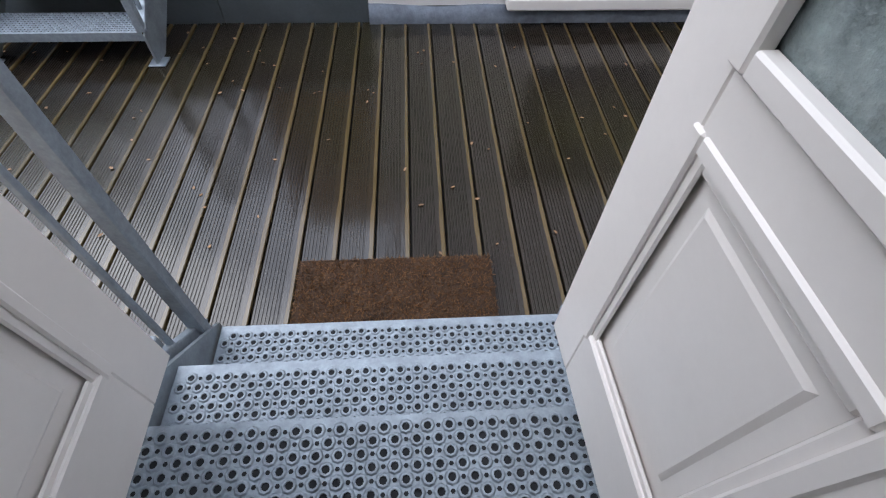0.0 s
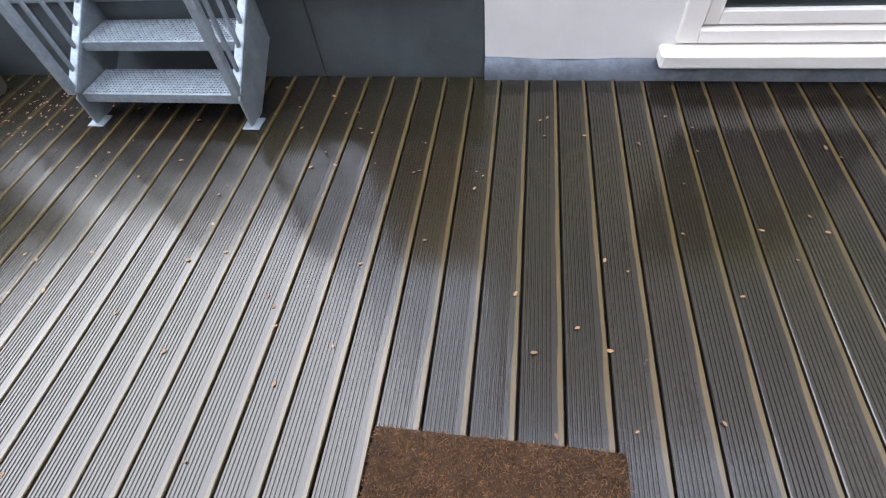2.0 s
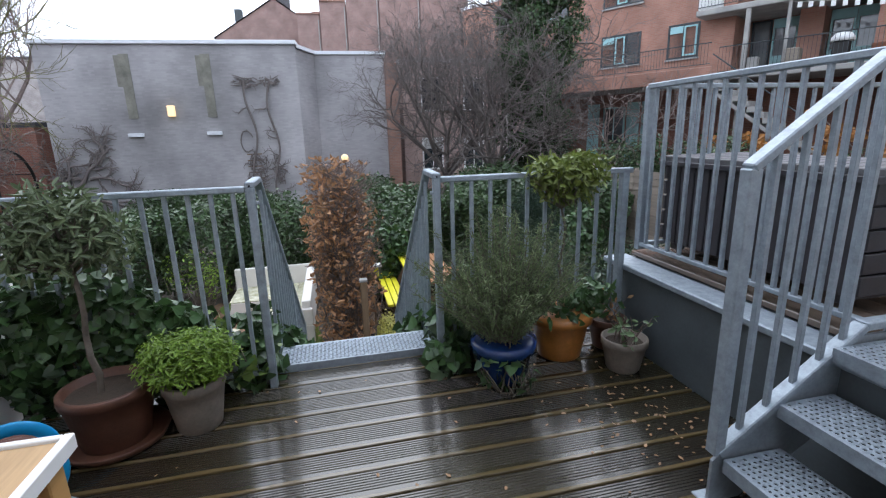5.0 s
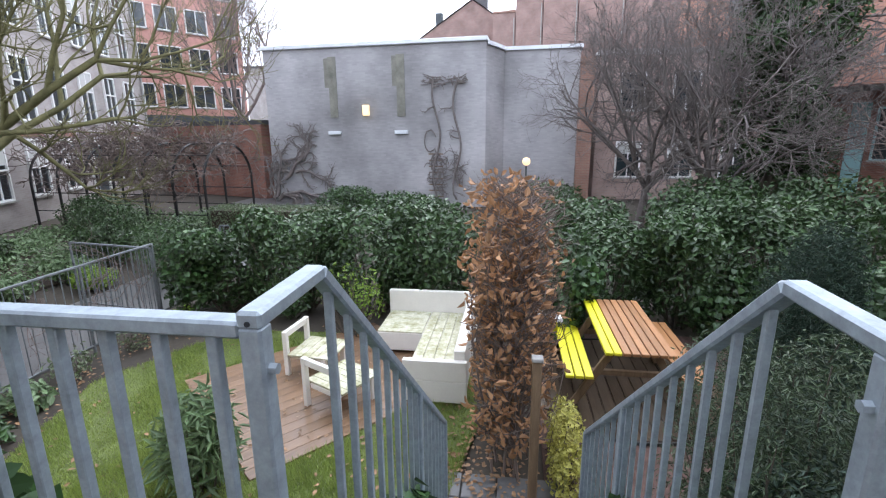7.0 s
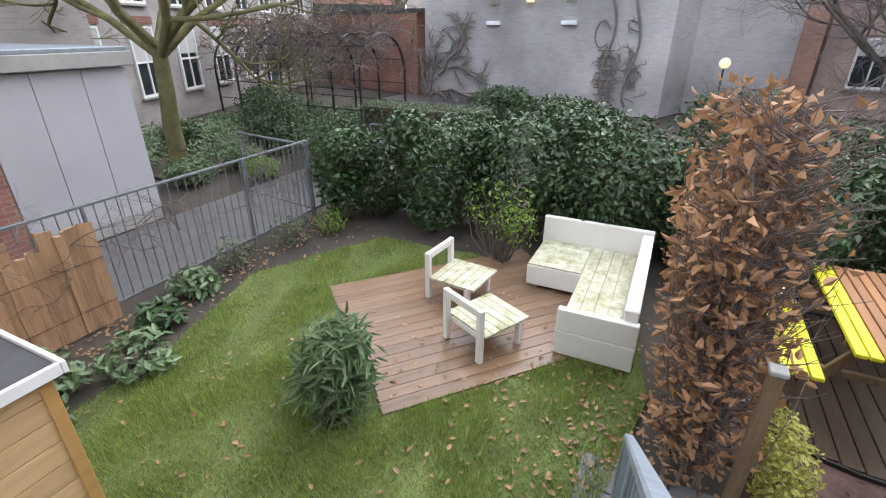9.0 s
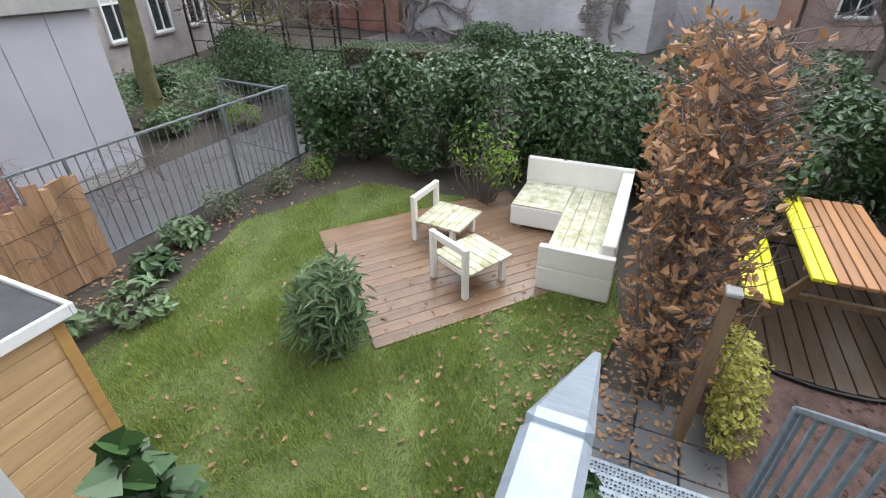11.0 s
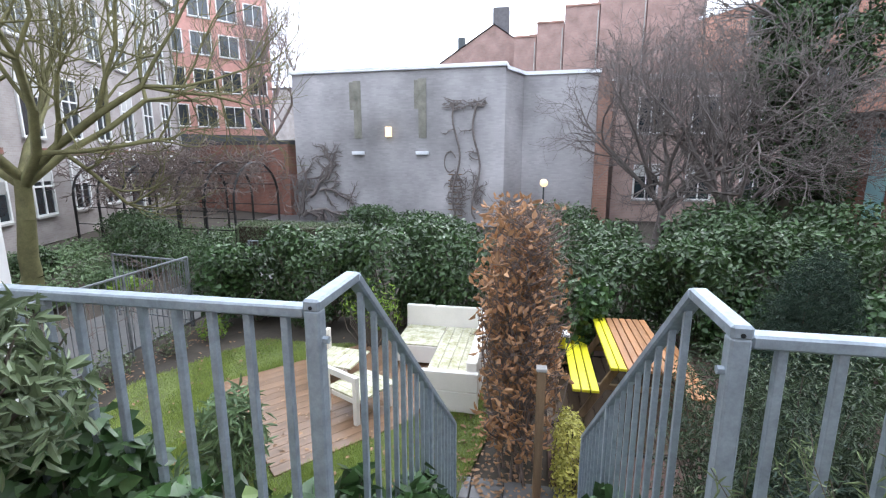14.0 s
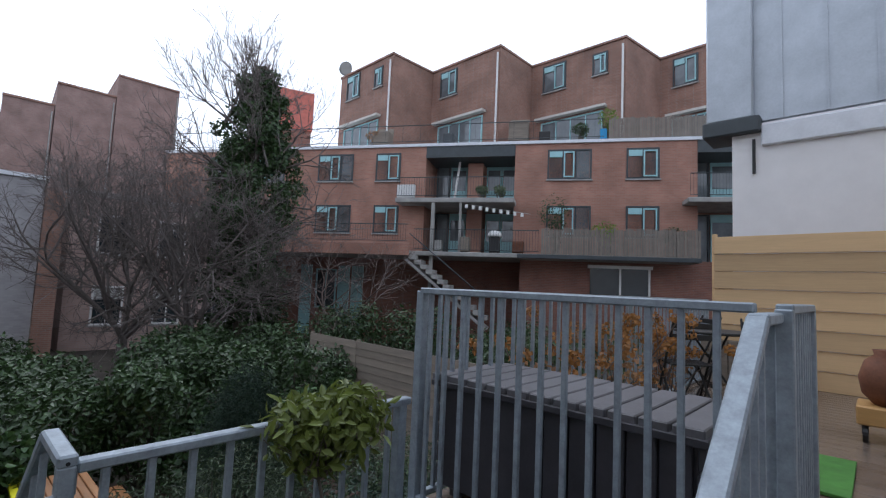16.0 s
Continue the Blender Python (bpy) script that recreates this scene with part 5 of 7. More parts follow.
def low_chair(x, y, rz):
    """Back rail along the local x, seat towards +y."""
    c = empty("low_chair", x, y, GZ + 0.026, radians(rz), label="low white wooden lounge chair with algae on its seat", category="chair", group="low white chairs")
    for s in (-0.25, 0.25):
        part("back_post", nbox(s - 0.03, s + 0.03, -0.03, 0.03, 0, 0.58, 0.006), M["sofa"], c)
        part("front_leg", nbox(s - 0.03, s + 0.03, 0.48, 0.54, 0, 0.27, 0.006), M["sofa"], c)
    part("back_rail", nbox(-0.22, 0.22, -0.025, 0.025, 0.50, 0.58, 0.006), M["sofa"], c)
    part("seat_frame", nbox(-0.22, 0.22, 0.03, 0.52, 0.21, 0.27, 0.005), M["sofa"], c)
    for i in range(6):
        part("seat_board", nbox(-0.29, 0.29, 0.035 + i * 0.098, 0.128 + i * 0.098, 0.27, 0.295, 0.004), M["sofa_algae"], c)
    return c


low_chair(-6.91, -1.35, 63)
low_chair(-7.90, -2.08, -6)

# picnic table on its round platform
pd = empty("floor_round_deck", -8.0, 1.95, GZ, label="dark wet round plank platform under the picnic table", category="deck", kind="structure")
for i in range(16):
    y_ = -1.05 + i * 0.14
    half = math.sqrt(max(0.05, 1.16 ** 2 - (y_ + 0.0) ** 2))
    part("plank", nbox(-half, half, y_ - 0.065, y_ + 0.065, 0.008, 0.035, 0.004), M["darkdeck"], pd)
bm = bmesh.new()
for i in range(40):
    g0, g1 = 2 * math.pi * i / 40, 2 * math.pi * (i + 1) / 40
    bar(bm, (1.2 * math.cos(g0), 1.2 * math.sin(g0), 0.015), (1.2 * math.cos(g1), 1.2 * math.sin(g1), 0.015), 0.02, 0.05, 0)
part("edging", bm, M["black"], pd)
pt = empty("picnic_table", -8.02, 1.95, GZ + 0.035, label="picnic table of brown slats with bright yellow painted edge", category="picnic table")
for i in range(8):
    y_ = -0.34 + i * 0.088
    part("table_slat", nbox(-0.82, 0.82, y_, y_ + 0.076, 0.70, 0.735, 0.005), M["yellow" if i < 2 else "picnic"], pt)
for k, y0 in enumerate((-0.72, 0.46)):
    for i in range(3):
        part("bench_slat", nbox(-0.82, 0.80, y0 + i * 0.1, y0 + i * 0.1 + 0.086, 0.41, 0.445, 0.005), M["yellow" if k == 0 else "picnic"], pt)
for x_ in (-0.55, 0.55):
    part("cross_beam", nbox(x_ - 0.025, x_ + 0.025, -0.72, 0.74, 0.35, 0.41, 0.004), M["postwood"], pt)
    part("top_beam", nbox(x_ - 0.025, x_ + 0.025, -0.33, 0.34, 0.64, 0.70, 0.004), M["postwood"], pt)
    for s in (-1, 1):
        part("leg", bar(bmesh.new(), (x_ + 0.03, s * 0.6, 0.0), (x_ + 0.03, s * 0.2, 0.68), 0.04, 0.08), M["postwood"], pt)

# wooden post with a feeder
wpst = empty("wooden_post", -5.92, 0.84, GZ, label="weathered square timber post beside the beech hedge", category="post")
part("shaft", nbox(-0.036, 0.036, -0.036, 0.036, 0, 1.28, 0.008), M["postwood"], wpst)
part("cap", nbox(-0.044, 0.044, -0.044, 0.044, 1.28, 1.31, 0.006), M["concrete"], wpst)
bf = empty("bird_feeder", -7.45, 1.06, -0.70, label="yellow bird feeder with a ribbed white roof on a stake", category="bird feeder")
part("body", nbox(-0.07, 0.07, -0.08, 0.08, 0.0, 0.12, 0.006), M["yellow"], bf)
bm = bmesh.new()
for i in range(7):
    rod(bm, (-0.11, -0.11 + i * 0.036, 0.14), (0.11, -0.11 + i * 0.036, 0.17), 0.02, n=8)
part("roof", bm, M["whiteframe"], bf)
part("stake", rod(bmesh.new(), (0, 0, GZ + 0.70), (0, 0, 0.0), 0.015), M["postwood"], bf)


# ---- planting ----
def shrub(name, x, y, z, blobs, n, size, mat, label, seed, aspect=0.5, cat="shrub", core=0.0, up=0.3, group="", inner=0.4, stems=12, r0=0.02):
    p = empty(name, x, y, z, label=label, category=cat, group=group)
    rng = np.random.default_rng(seed)
    pts, out = shell(n, blobs, seed, inner)
    ok = pts[:, 2] > -0.02
    leaf_mesh("foliage", pts[ok], size, M[mat], p, aspect, seed, up, out[ok])
    segs = []
    q, _ = shell(stems, blobs, seed + 2, 0.5)
    for e in q:
        a = np.array([e[0] * 0.35, e[1] * 0.35, 0])
        m_ = a + (e - a) * 0.55 + rng.normal(0, 0.04, 3)
        segs += [(a, m_, r0, r0 * 0.6), (m_, e, r0 * 0.6, r0 * 0.25)]
    limb_mesh("branch", segs, M["bark"], p, 5)
    return p


# laurel hedge behind the lawn and the picnic place
rng = np.random.default_rng(61)
for k, (x_, y_, r_, h_) in enumerate(((-9.9, -4.2, 0.75, 1.35), (-10.0, -3.0, 0.95, 1.75), (-10.1, -1.7, 1.0, 2.0), (-10.1, -0.4, 0.95, 1.95), (-10.2, 0.9, 0.95, 1.8), (-10.2, 2.1, 1.0, 1.8), (-10.0, 3.3, 1.0, 1.95), (-9.8, 4.5, 1.0, 2.2), (-9.4, 5.6, 0.9, 2.1))):
    bl = [(0, 0, h_ * 0.5, r_ * 0.9, 0.8, h_ * 0.46)]
    for j in range(9):
        g = rng.uniform(0, 2 * math.pi)
        zz = rng.uniform(0.15, 0.88) * h_
        bl.append((r_ * 0.65 * math.cos(g), 0.6 * math.sin(g), zz, rng.uniform(0.25, 0.42), rng.uniform(0.25, 0.42), rng.uniform(0.18, 0.32)))
    shrub("laurel_hedge", x_, y_, GZ, bl, 5200, 0.10, "laurel", "dense dark evergreen hedge bush with glossy leaves", 62 + k, 0.5, "hedge", group="evergreen hedge", inner=0.55, stems=24)
for k, (x_, y_, h_) in enumerate(((-8.85, 1.3, 1.3), (-9.3, 3.6, 1.1), (-9.35, -4.6, 1.5), (-8.2, 4.7, 1.5))):
    ivy("ivy", [(x_, y_, GZ + h_ * 0.5, 0.4, 0.45, h_ * 0.5), (x_ - 0.2, y_ + 0.3, GZ + h_ * 0.7, 0.35, 0.3, h_ * 0.3)], 1500, 0.085, "ivy-covered fence at the garden edge", 75 + k)

# beech hedge with dry leaves
bh = empty("beech_hedge", -6.6, 0.66, GZ, label="narrow beech hedge with dry brown leaves and bare twigs", category="hedge")
rng = np.random.default_rng(81)
segs = []
for i in range(26):
    b0 = (rng.uniform(-0.85, 0.5), rng.normal(0, 0.10), 0)
    grow(rng, b0, (rng.normal(0, 0.10), rng.normal(0, 0.10), 1), rng.uniform(0.95, 1.25), 0.016, 2, segs, 0.42, 3, 0.10, 0.14, 0.62)
for i in range(900):
    zz = rng.uniform(0.25, 2.45)
    a_ = np.array([rng.uniform(-0.9, 0.5), rng.normal(0, 0.1), zz])
    g_ = rng.uniform(0, 2 * math.pi)
    grow(rng, a_, (math.cos(g_), math.sin(g_), 0.5), 0.26, 0.006, 1, segs, 0.5, 2, 0.2, 0.1, 0.7, 2)
segs = [s_ for s_ in segs if s_[1][2] < 2.6 and -0.30 - 0.06 * s_[1][2] < s_[1][1] < 0.30 + 0.15 * s_[1][2] and -1.3 < s_[1][0] < 0.62]
limb_mesh("branch", segs, M["twig"], bh, 3)
ends = np.array([s_[1] for s_ in segs if s_[3] < 0.006])
share_ = np.clip(1.3 - 0.34 * ends[:, 2] - 1.6 * np.maximum(ends[:, 1], 0) + 0.25 * np.sin(ends[:, 2] * 7 + ends[:, 0] * 5), 0.03, 1.0)
pick = ends[rng.choice(len(ends), 4000, p=share_ / share_.sum())] + rng.normal(0, 0.03, (4000, 3))
leaf_mesh("foliage", pick, 0.086, M["beech"], bh, 0.5, 82, -0.5, None, 0.42)

shrub("oleander", -5.75, -1.95, GZ, [(0, 0, 0.45, 0.33, 0.33, 0.45), (0.05, 0.1, 0.68, 0.24, 0.24, 0.28), (-0.05, -0.1, 0.3, 0.32, 0.3, 0.25)], 1100, 0.15, "oleander", "upright long-leaved green shrub on the lawn", 83, 0.2, up=0.6, stems=26, r0=0.01)
shrub("yellow_shrub", -6.15, 1.12, GZ, [(0, 0, 0.4, 0.25, 0.16, 0.4), (-0.4, 0.02, 0.3, 0.3, 0.16, 0.3), (0.2, 0, 0.25, 0.2, 0.16, 0.25)], 2400, 0.04, "varieg", "yellow-green variegated shrub along the hedge", 84, 0.55, stems=20, r0=0.008)
shrub("thin_shrub", -9.0, -1.75, GZ, [(0, 0, 0.75, 0.4, 0.5, 0.4), (0.1, 0.3, 0.6, 0.3, 0.3, 0.3)], 420, 0.07, "bright", "thin yellow-green shrub before the dark hedge", 85, 0.4, stems=34, r0=0.012)
for k, (x_, y_, r_) in enumerate(((-5.35, -3.95, 0.32), (-5.95, -4.45, 0.22), (-4.75, -4.35, 0.34), (-4.5, -3.9, 0.2), (-6.6, -4.75, 0.25))):
    shrub("bedding_plant", x_, y_, GZ, [(0, 0, r_ * 0.5, r_, r_, r_ * 0.7)], 240, 0.13, "ivy" if k % 2 else "oleander", "broad-leaved green plant in the border", 90 + k, 0.42, "plant", group="border plants", up=0.8)
for k, (x_, y_, r_) in enumerate(((-7.3, -4.85, 0.28), (-8.2, -4.7, 0.3), (-8.8, -4.4, 0.25))):
    shrub("border_shrub", x_, y_, GZ, [(0, 0, r_ * 0.7, r_, r_, r_ * 0.8)], 260, 0.06, "bright" if k == 2 else "olive", "small straggly shrub by the fence", 96 + k, 0.45, group="border shrubs", stems=26, r0=0.006)
shrub("conifer", -7.1, 3.35, GZ, [(0, 0, 1.0, 0.5, 0.5, 1.1), (0.05, 0.05, 1.6, 0.32, 0.32, 0.6), (0, 0, 0.6, 0.62, 0.62, 0.6)], 24000, 0.06, "conifer", "dark bluish conifer bush", 101, 0.16, "conifer", up=0.6)
for k, (x_, y_, r_, m_) in enumerate(((-5.3, 2.3, 0.55, "laurel"), (-6.2, 2.9, 0.5, "conifer"), (-4.75, 2.35, 0.72, "conifer"), (-4.6, 3.3, 0.92, "conifer"), (-5.5, 4.2, 0.85, "laurel"))):
    shrub("garden_shrub", x_, y_, GZ, [(0, 0, r_ * 0.9, r_, r_, r_), (0.1, 0.2, r_ * 1.3, r_ * 0.6, r_ * 0.6, r_ * 0.5)], 2200 if m_ == "olive" else 7000, 0.055, m_, "mixed evergreen shrub below the deck", 104 + k, 0.35, group="shrubs below the deck", stems=30, r0=0.008)

shrub("yew", -5.25, 2.25, GZ, [(0, 0, 0.9, 0.62, 0.7, 0.9), (0.1, 0.25, 1.5, 0.42, 0.45, 0.5), (-0.2, -0.25, 1.35, 0.4, 0.36, 0.45), (0.0, 0.7, 1.0, 0.5, 0.4, 0.7)], 15000, 0.045, "yew", "dark fine-leaved evergreen bush below the deck", 115, 0.25, stems=40, r0=0.012)

# lawn grass and litter, on the lawn's outline
def inside(pts, poly):
    r_ = np.zeros(len(pts), bool)
    j = len(poly) - 1
    for i in range(len(poly)):
        xi, yi, xj, yj = *poly[i], *poly[j]
        c = ((yi > pts[:, 1]) != (yj > pts[:, 1])) & (pts[:, 0] < (xj - xi) * (pts[:, 1] - yi) / (yj - yi + 1e-12) + xi)
        r_ ^= c
        j = i
    return r_


rng = np.random.default_rng(120)
n = 300000
g = np.column_stack([rng.uniform(-9.1, -3.7, n), rng.uniform(-4.5, 0.5, n)])
g = g[inside(g, lawn_pts)]
c_, s_ = math.cos(radians(139)), math.sin(radians(139))
lx, ly = (g[:, 0] + 5.84) * c_ + (g[:, 1] + 1.59) * s_, -(g[:, 0] + 5.84) * s_ + (g[:, 1] + 1.59) * c_
g = g[~((lx > 0) & (lx < 2.75) & (ly > 0) & (ly < 2.3))]
thick = 0.5 + 0.5 * np.sin(g[:, 0] * 4.3 + 1.7 * np.sin(g[:, 1] * 3.1)) * np.sin(g[:, 1] * 5.2 + 1.9 * np.sin(g[:, 0] * 2.7))
edge = np.clip((g[:, 1] + 4.4) / 1.6, 0.0, 1.0) * np.clip((g[:, 0] + 9.1) / 1.2, 0.0, 1.0)
g = g[rng.uniform(size=len(g)) < (0.6 + 0.4 * thick) * (0.5 + 0.5 * edge)]
m_ = len(g)
a_ = rng.uniform(0, 2 * math.pi, m_)
h_ = rng.uniform(0.02, 0.055, m_) * (1 + 0.5 * np.sin(g[:, 0] * 3.1 + np.sin(g[:, 1] * 4.3) * 2))
w_ = 0.0036
base = np.column_stack([g, np.full(m_, GZ + 0.003)])
dx = np.column_stack([np.cos(a_), np.sin(a_), np.zeros(m_)])
tip = base + np.column_stack([np.cos(a_ + 1.5) * h_ * 0.5, np.sin(a_ + 1.5) * h_ * 0.5, h_])
v = np.stack([base - dx * w_, base + dx * w_, tip], 1).reshape(-1, 3)
gr = mesh_ob("grass", v.tolist(), (np.arange(m_ * 3).reshape(-1, 3)).tolist(), M["grass"])
tagged(gr, "short green blades of lawn grass", "grass", kind="stuff")
n = 2600
p = np.column_stack([rng.uniform(-9.2, -3.8, n), rng.uniform(-4.9, 0.9, n), np.full(n, GZ + 0.03)])
near = np.exp(-((p[:, 0] + 6.4) ** 2 / 1.2 + (p[:, 1] - 0.1) ** 2 / 0.5)) + 0.09
p = p[rng.uniform(size=n) < near * 2.2]
p2 = np.column_stack([rng.normal(-6.1, 0.45, 260), rng.normal(0.45, 0.28, 260), np.full(260, GZ + 0.02)])
p3 = np.column_stack([rng.uniform(-9.2, -5.0, 300), rng.uniform(-5.0, -4.5, 300), np.full(300, GZ + 0.0)])
lt = leaf_mesh("leaf_litter", np.vstack([p, p2, p3]), 0.055, M["litter"], None, 0.6, 121, 2.0)
tagged(lt, "dry brown leaves fallen on lawn and beds", "leaves", kind="stuff")
mu = np.column_stack([rng.uniform(-9.4, -4.4, 3500), rng.uniform(1.0, 5.0, 3500), np.full(3500, GZ + 0.01)])
tagged(leaf_mesh("mulch_chips", mu, 0.05, M["mulch"], None, 0.4, 122, 1.5), "dark reddish bark chips", "mulch", kind="stuff")

# garden fence of steel bars
level_rail("garden_fence", (-9.25, -5.12), (-3.6, -5.10), GZ, 0.12, 1.27, "grey steel bar fence along the alley", posts=(0, 0.235, 0.6, 1), gap=0.12, w=0.032, group="garden fences", mat="fence")
level_rail("garden_fence", (-9.25, -5.16), (-9.5, -6.9), GZ, 0.12, 1.2, "grey steel bar fence across the alley", posts=(0, 1), gap=0.12, w=0.032, group="garden fences", mat="fence")
level_rail("garden_fence", (-11.2, -5.2), (-11.6, -2.6), GZ, 0.12, 1.2, "grey steel bar fence behind the hedge", posts=(0, 1), gap=0.12, w=0.032, group="garden fences", mat="fence")
# bare climber on the fence
cl = empty("bare_climber", -6.0, -5.1, GZ, label="leafless climber twigs tangled in the fence", category="climber")
rng = np.random.default_rng(131)
segs = []
for i in range(34):
    grow(rng, (rng.uniform(-2.9, 2.3), rng.normal(0, 0.03), rng.uniform(0.5, 1.2)), (rng.normal(0, 1), rng.normal(0, 0.25), rng.normal(0.2, 0.4)), 0.5, 0.007, 2, segs, 0.6, 2, 0.35, -0.02, 0.7)
limb_mesh("branch", segs, M["twig"], cl, 3)
# reed screen on the fence
rs = empty("bark_screen", -4.75, -5.0, GZ, label="ragged brown bark slab screen leaning on the fence", category="screen")
r_ = random.Random(5)
x_ = -1.1
while x_ < 0.85:
    w_ = r_.uniform(0.07, 0.16)
    h_ = 1.08 + r_.uniform(-0.10, 0.12)
    bm = bmesh.new()
    box(bm, x_, x_ + w_ + 0.012, -0.012, 0.012, 0, h_)
    bmesh.ops.subdivide_edges(bm, edges=bm.edges, cuts=4, use_grid_fill=True)
    for v in bm.verts:
        v.co += Vector((noise.noise(v.co * 5) * 0.012, noise.noise(v.co * 7 + Vector((3, 0, 0))) * 0.02, 0.05 * noise.noise(v.co * 9) if v.co.z > h_ - 0.05 else 0))
    ob2 = part("slab", bm, M["reed"], rs)
    ob2.location.y = r_.uniform(-0.008, 0.008)
    x_ += w_
for z_ in (0.25, 0.75):
    part("wire", rod(bmesh.new(), (-1.1, 0.03, z_), (0.88, 0.03, z_), 0.003), M["black"], rs)

# small garden shed under the deck's corner
sh = empty("garden_shed", -3.9, -2.9, GZ, label="small pine plank shed with a black felt roof and white trim", category="shed")
for i in range(11):
    part("plank", nbox(-0.26, 0.34, 0.575, 0.595, 0.02 + i * 0.13, 0.145 + i * 0.13, 0.004), M["pine_pale"], sh)
    part("plank", nbox(-0.285, -0.265, -0.6, 0.56, 0.02 + i * 0.13, 0.145 + i * 0.13, 0.004), M["pine_pale"], sh)
part("corner_post", nbox(-0.30, -0.24, 0.56, 0.61, 0, 1.44, 0.004), M["pine"], sh)
part("carcass", nbox(-0.264, 0.34, -0.6, 0.574, 0, 1.42), M["pine"], sh)
part("roof", nbox(-0.33, 0.38, -0.65, 0.64, 1.44, 1.475, 0.004), M["felt"], sh)
bm = bmesh.new()
box(bm, -0.355, -0.332, -0.65, 0.665, 1.43, 1.495, 0.003)
box(bm, -0.33, 0.38, 0.642, 0.665, 1.43, 1.495, 0.003)
part("roof_trim", bm, M["whiteframe"], sh)

# panelled outbuilding across the alley
ob_ = empty("outbuilding", -6.3, -8.8, GZ, label="pale lilac panelled outbuilding with a flat roof", category="outbuilding")
part("plinth", nbox(-1.74, 1.5, -1.5, 1.46, 0, 0.22), M["concrete"], ob_)
part("core", nbox(-1.72, 1.5, -1.5, 1.44, 0.22, 2.4), M["shedpanel"], ob_)
for i in range(3):
    part("wall_panel", nbox(-1.75 + i * 0.62, -1.14 + i * 0.62, 1.445, 1.475, 0.2, 2.38, 0.003), M["shedpanel"], ob_)
    part("wall_panel", nbox(-1.755, -1.725, 0.44 - i * 0.98, 1.41 - i * 0.98, 0.2, 2.38, 0.003), M["shedpanel"], ob_)
part("brick_wall", nbox(0.12, 2.6, 1.3, 1.5, 0, 2.38), M["red_brick"], ob_)
part("fascia", nbox(-1.85, 2.6, -1.6, 1.58, 2.40, 2.60, 0.01), M["concrete"], ob_)
part("roof", nbox(-1.82, 2.6, -1.56, 1.54, 2.60, 2.66, 0.01), M["galv_dull"], ob_)


def bare_tree(name, x, y, z, h, r, seed, label, depth=4, lean=(0, 0), fork=2.4, mat="bark", kids=3, spread=0.5, limbs=5, lift=0.1, lim=0.30, least=0.006, wide=0.7):
    t_ = empty(name, x, y, z, label=label, category="tree")
    rng = np.random.default_rng(seed)
    segs = []
    p_ = np.zeros(3)
    for i in range(6):
        q = np.array([lean[0] * (i + 1) / 6 + rng.normal(0, 0.02), lean[1] * (i + 1) / 6 + rng.normal(0, 0.02), fork * (i + 1) / 6])
        segs.append((p_, q, r * (1.25 if i == 0 else 1.0) * (1 - 0.05 * i), r * (1 - 0.05 * (i + 1))))
        p_ = q
    limb_mesh("trunk", segs, M[mat], t_, 10)
    segs = []
    for i in range(limbs):
        g = 2 * math.pi * i / limbs + rng.uniform(-0.4, 0.4)
        grow(rng, p_ + np.array([0, 0, -0.15 * (i % 2)]), (math.cos(g) * wide, math.sin(g) * wide, 1.0), h * lim, r * 0.55, depth, segs, spread, kids, 0.16, lift, 0.66)
    limb_mesh("crown", segs, M[mat], t_, 4 if r > 0.15 else 3, least=least)
    return t_


bare_tree("bare_tree", -10.3, -9.95, GZ, 8.5, 0.20, 141, "mossy bare winter tree with spreading limbs", 4, (0.0, 0.3), 2.5, "mossbark", 3, 0.5, 6, 0.09, 0.37, 0.005, 1.15)
for k, (x_, y_, h_, r_) in enumerate(((-17.8, 4.6, 8.2, 0.15), (-16.0, 6.0, 7.2, 0.14), (-20.0, 7.0, 9.4, 0.15))):
    bare_tree("bare_tree", x_, y_, GZ, h_, r_, 145 + k, "bare many-twigged garden tree", 4, (0.1, 0.1), 1.4, "darktwig", 3, 0.62, 6, 0.06, 0.33, 0.0045, 0.85)
bare_tree("bare_tree", -30, -15.5, GZ, 13, 0.2, 151, "tall slender bare street tree", 4, (0, 0), 4.0, "twig", 3, 0.45, 4, 0.14)
bare_tree("bare_tree", -13.2, 8.8, GZ, 5.5, 0.08, 152, "bare crooked fruit tree", 3, (0.2, 0), 1.5, "twig", 3, 0.7, 4, 0.02)

# ivy-clad tree before the flats
it = empty("ivy_tree", -16.4, 7.5, GZ, label="tall tree wrapped in dark ivy with bare top twigs", category="tree")
rng = np.random.default_rng(160)
segs = []
grow(rng, (0, 0, 0), (0.0, -0.02, 1), 8.6, 0.22, 0, segs, 0.3, 2, 0.03, 0.1, 0.6, 8)
limb_mesh("trunk", segs, M["bark"], it, 8)
segs = []
for i in range(12):
    grow(rng, (rng.normal(0, 0.3), rng.normal(0, 0.4), rng.uniform(6.0, 8.8)), (rng.normal(0, 0.6), rng.normal(-0.1, 0.75), 1), 1.6, 0.045, 3, segs, 0.42, 3, 0.15, 0.1, 0.66)
for i in range(16):
    g = rng.uniform(0, 2 * math.pi)
    grow(rng, (0, 0, rng.uniform(2.5, 6.5)), (math.cos(g), math.sin(g), 0.25), 1.9, 0.05, 3, segs, 0.45, 2, 0.18, 0.04, 0.66)
limb_mesh("crown", segs, M["darktwig"], it, 3, least=0.006)
bl = []
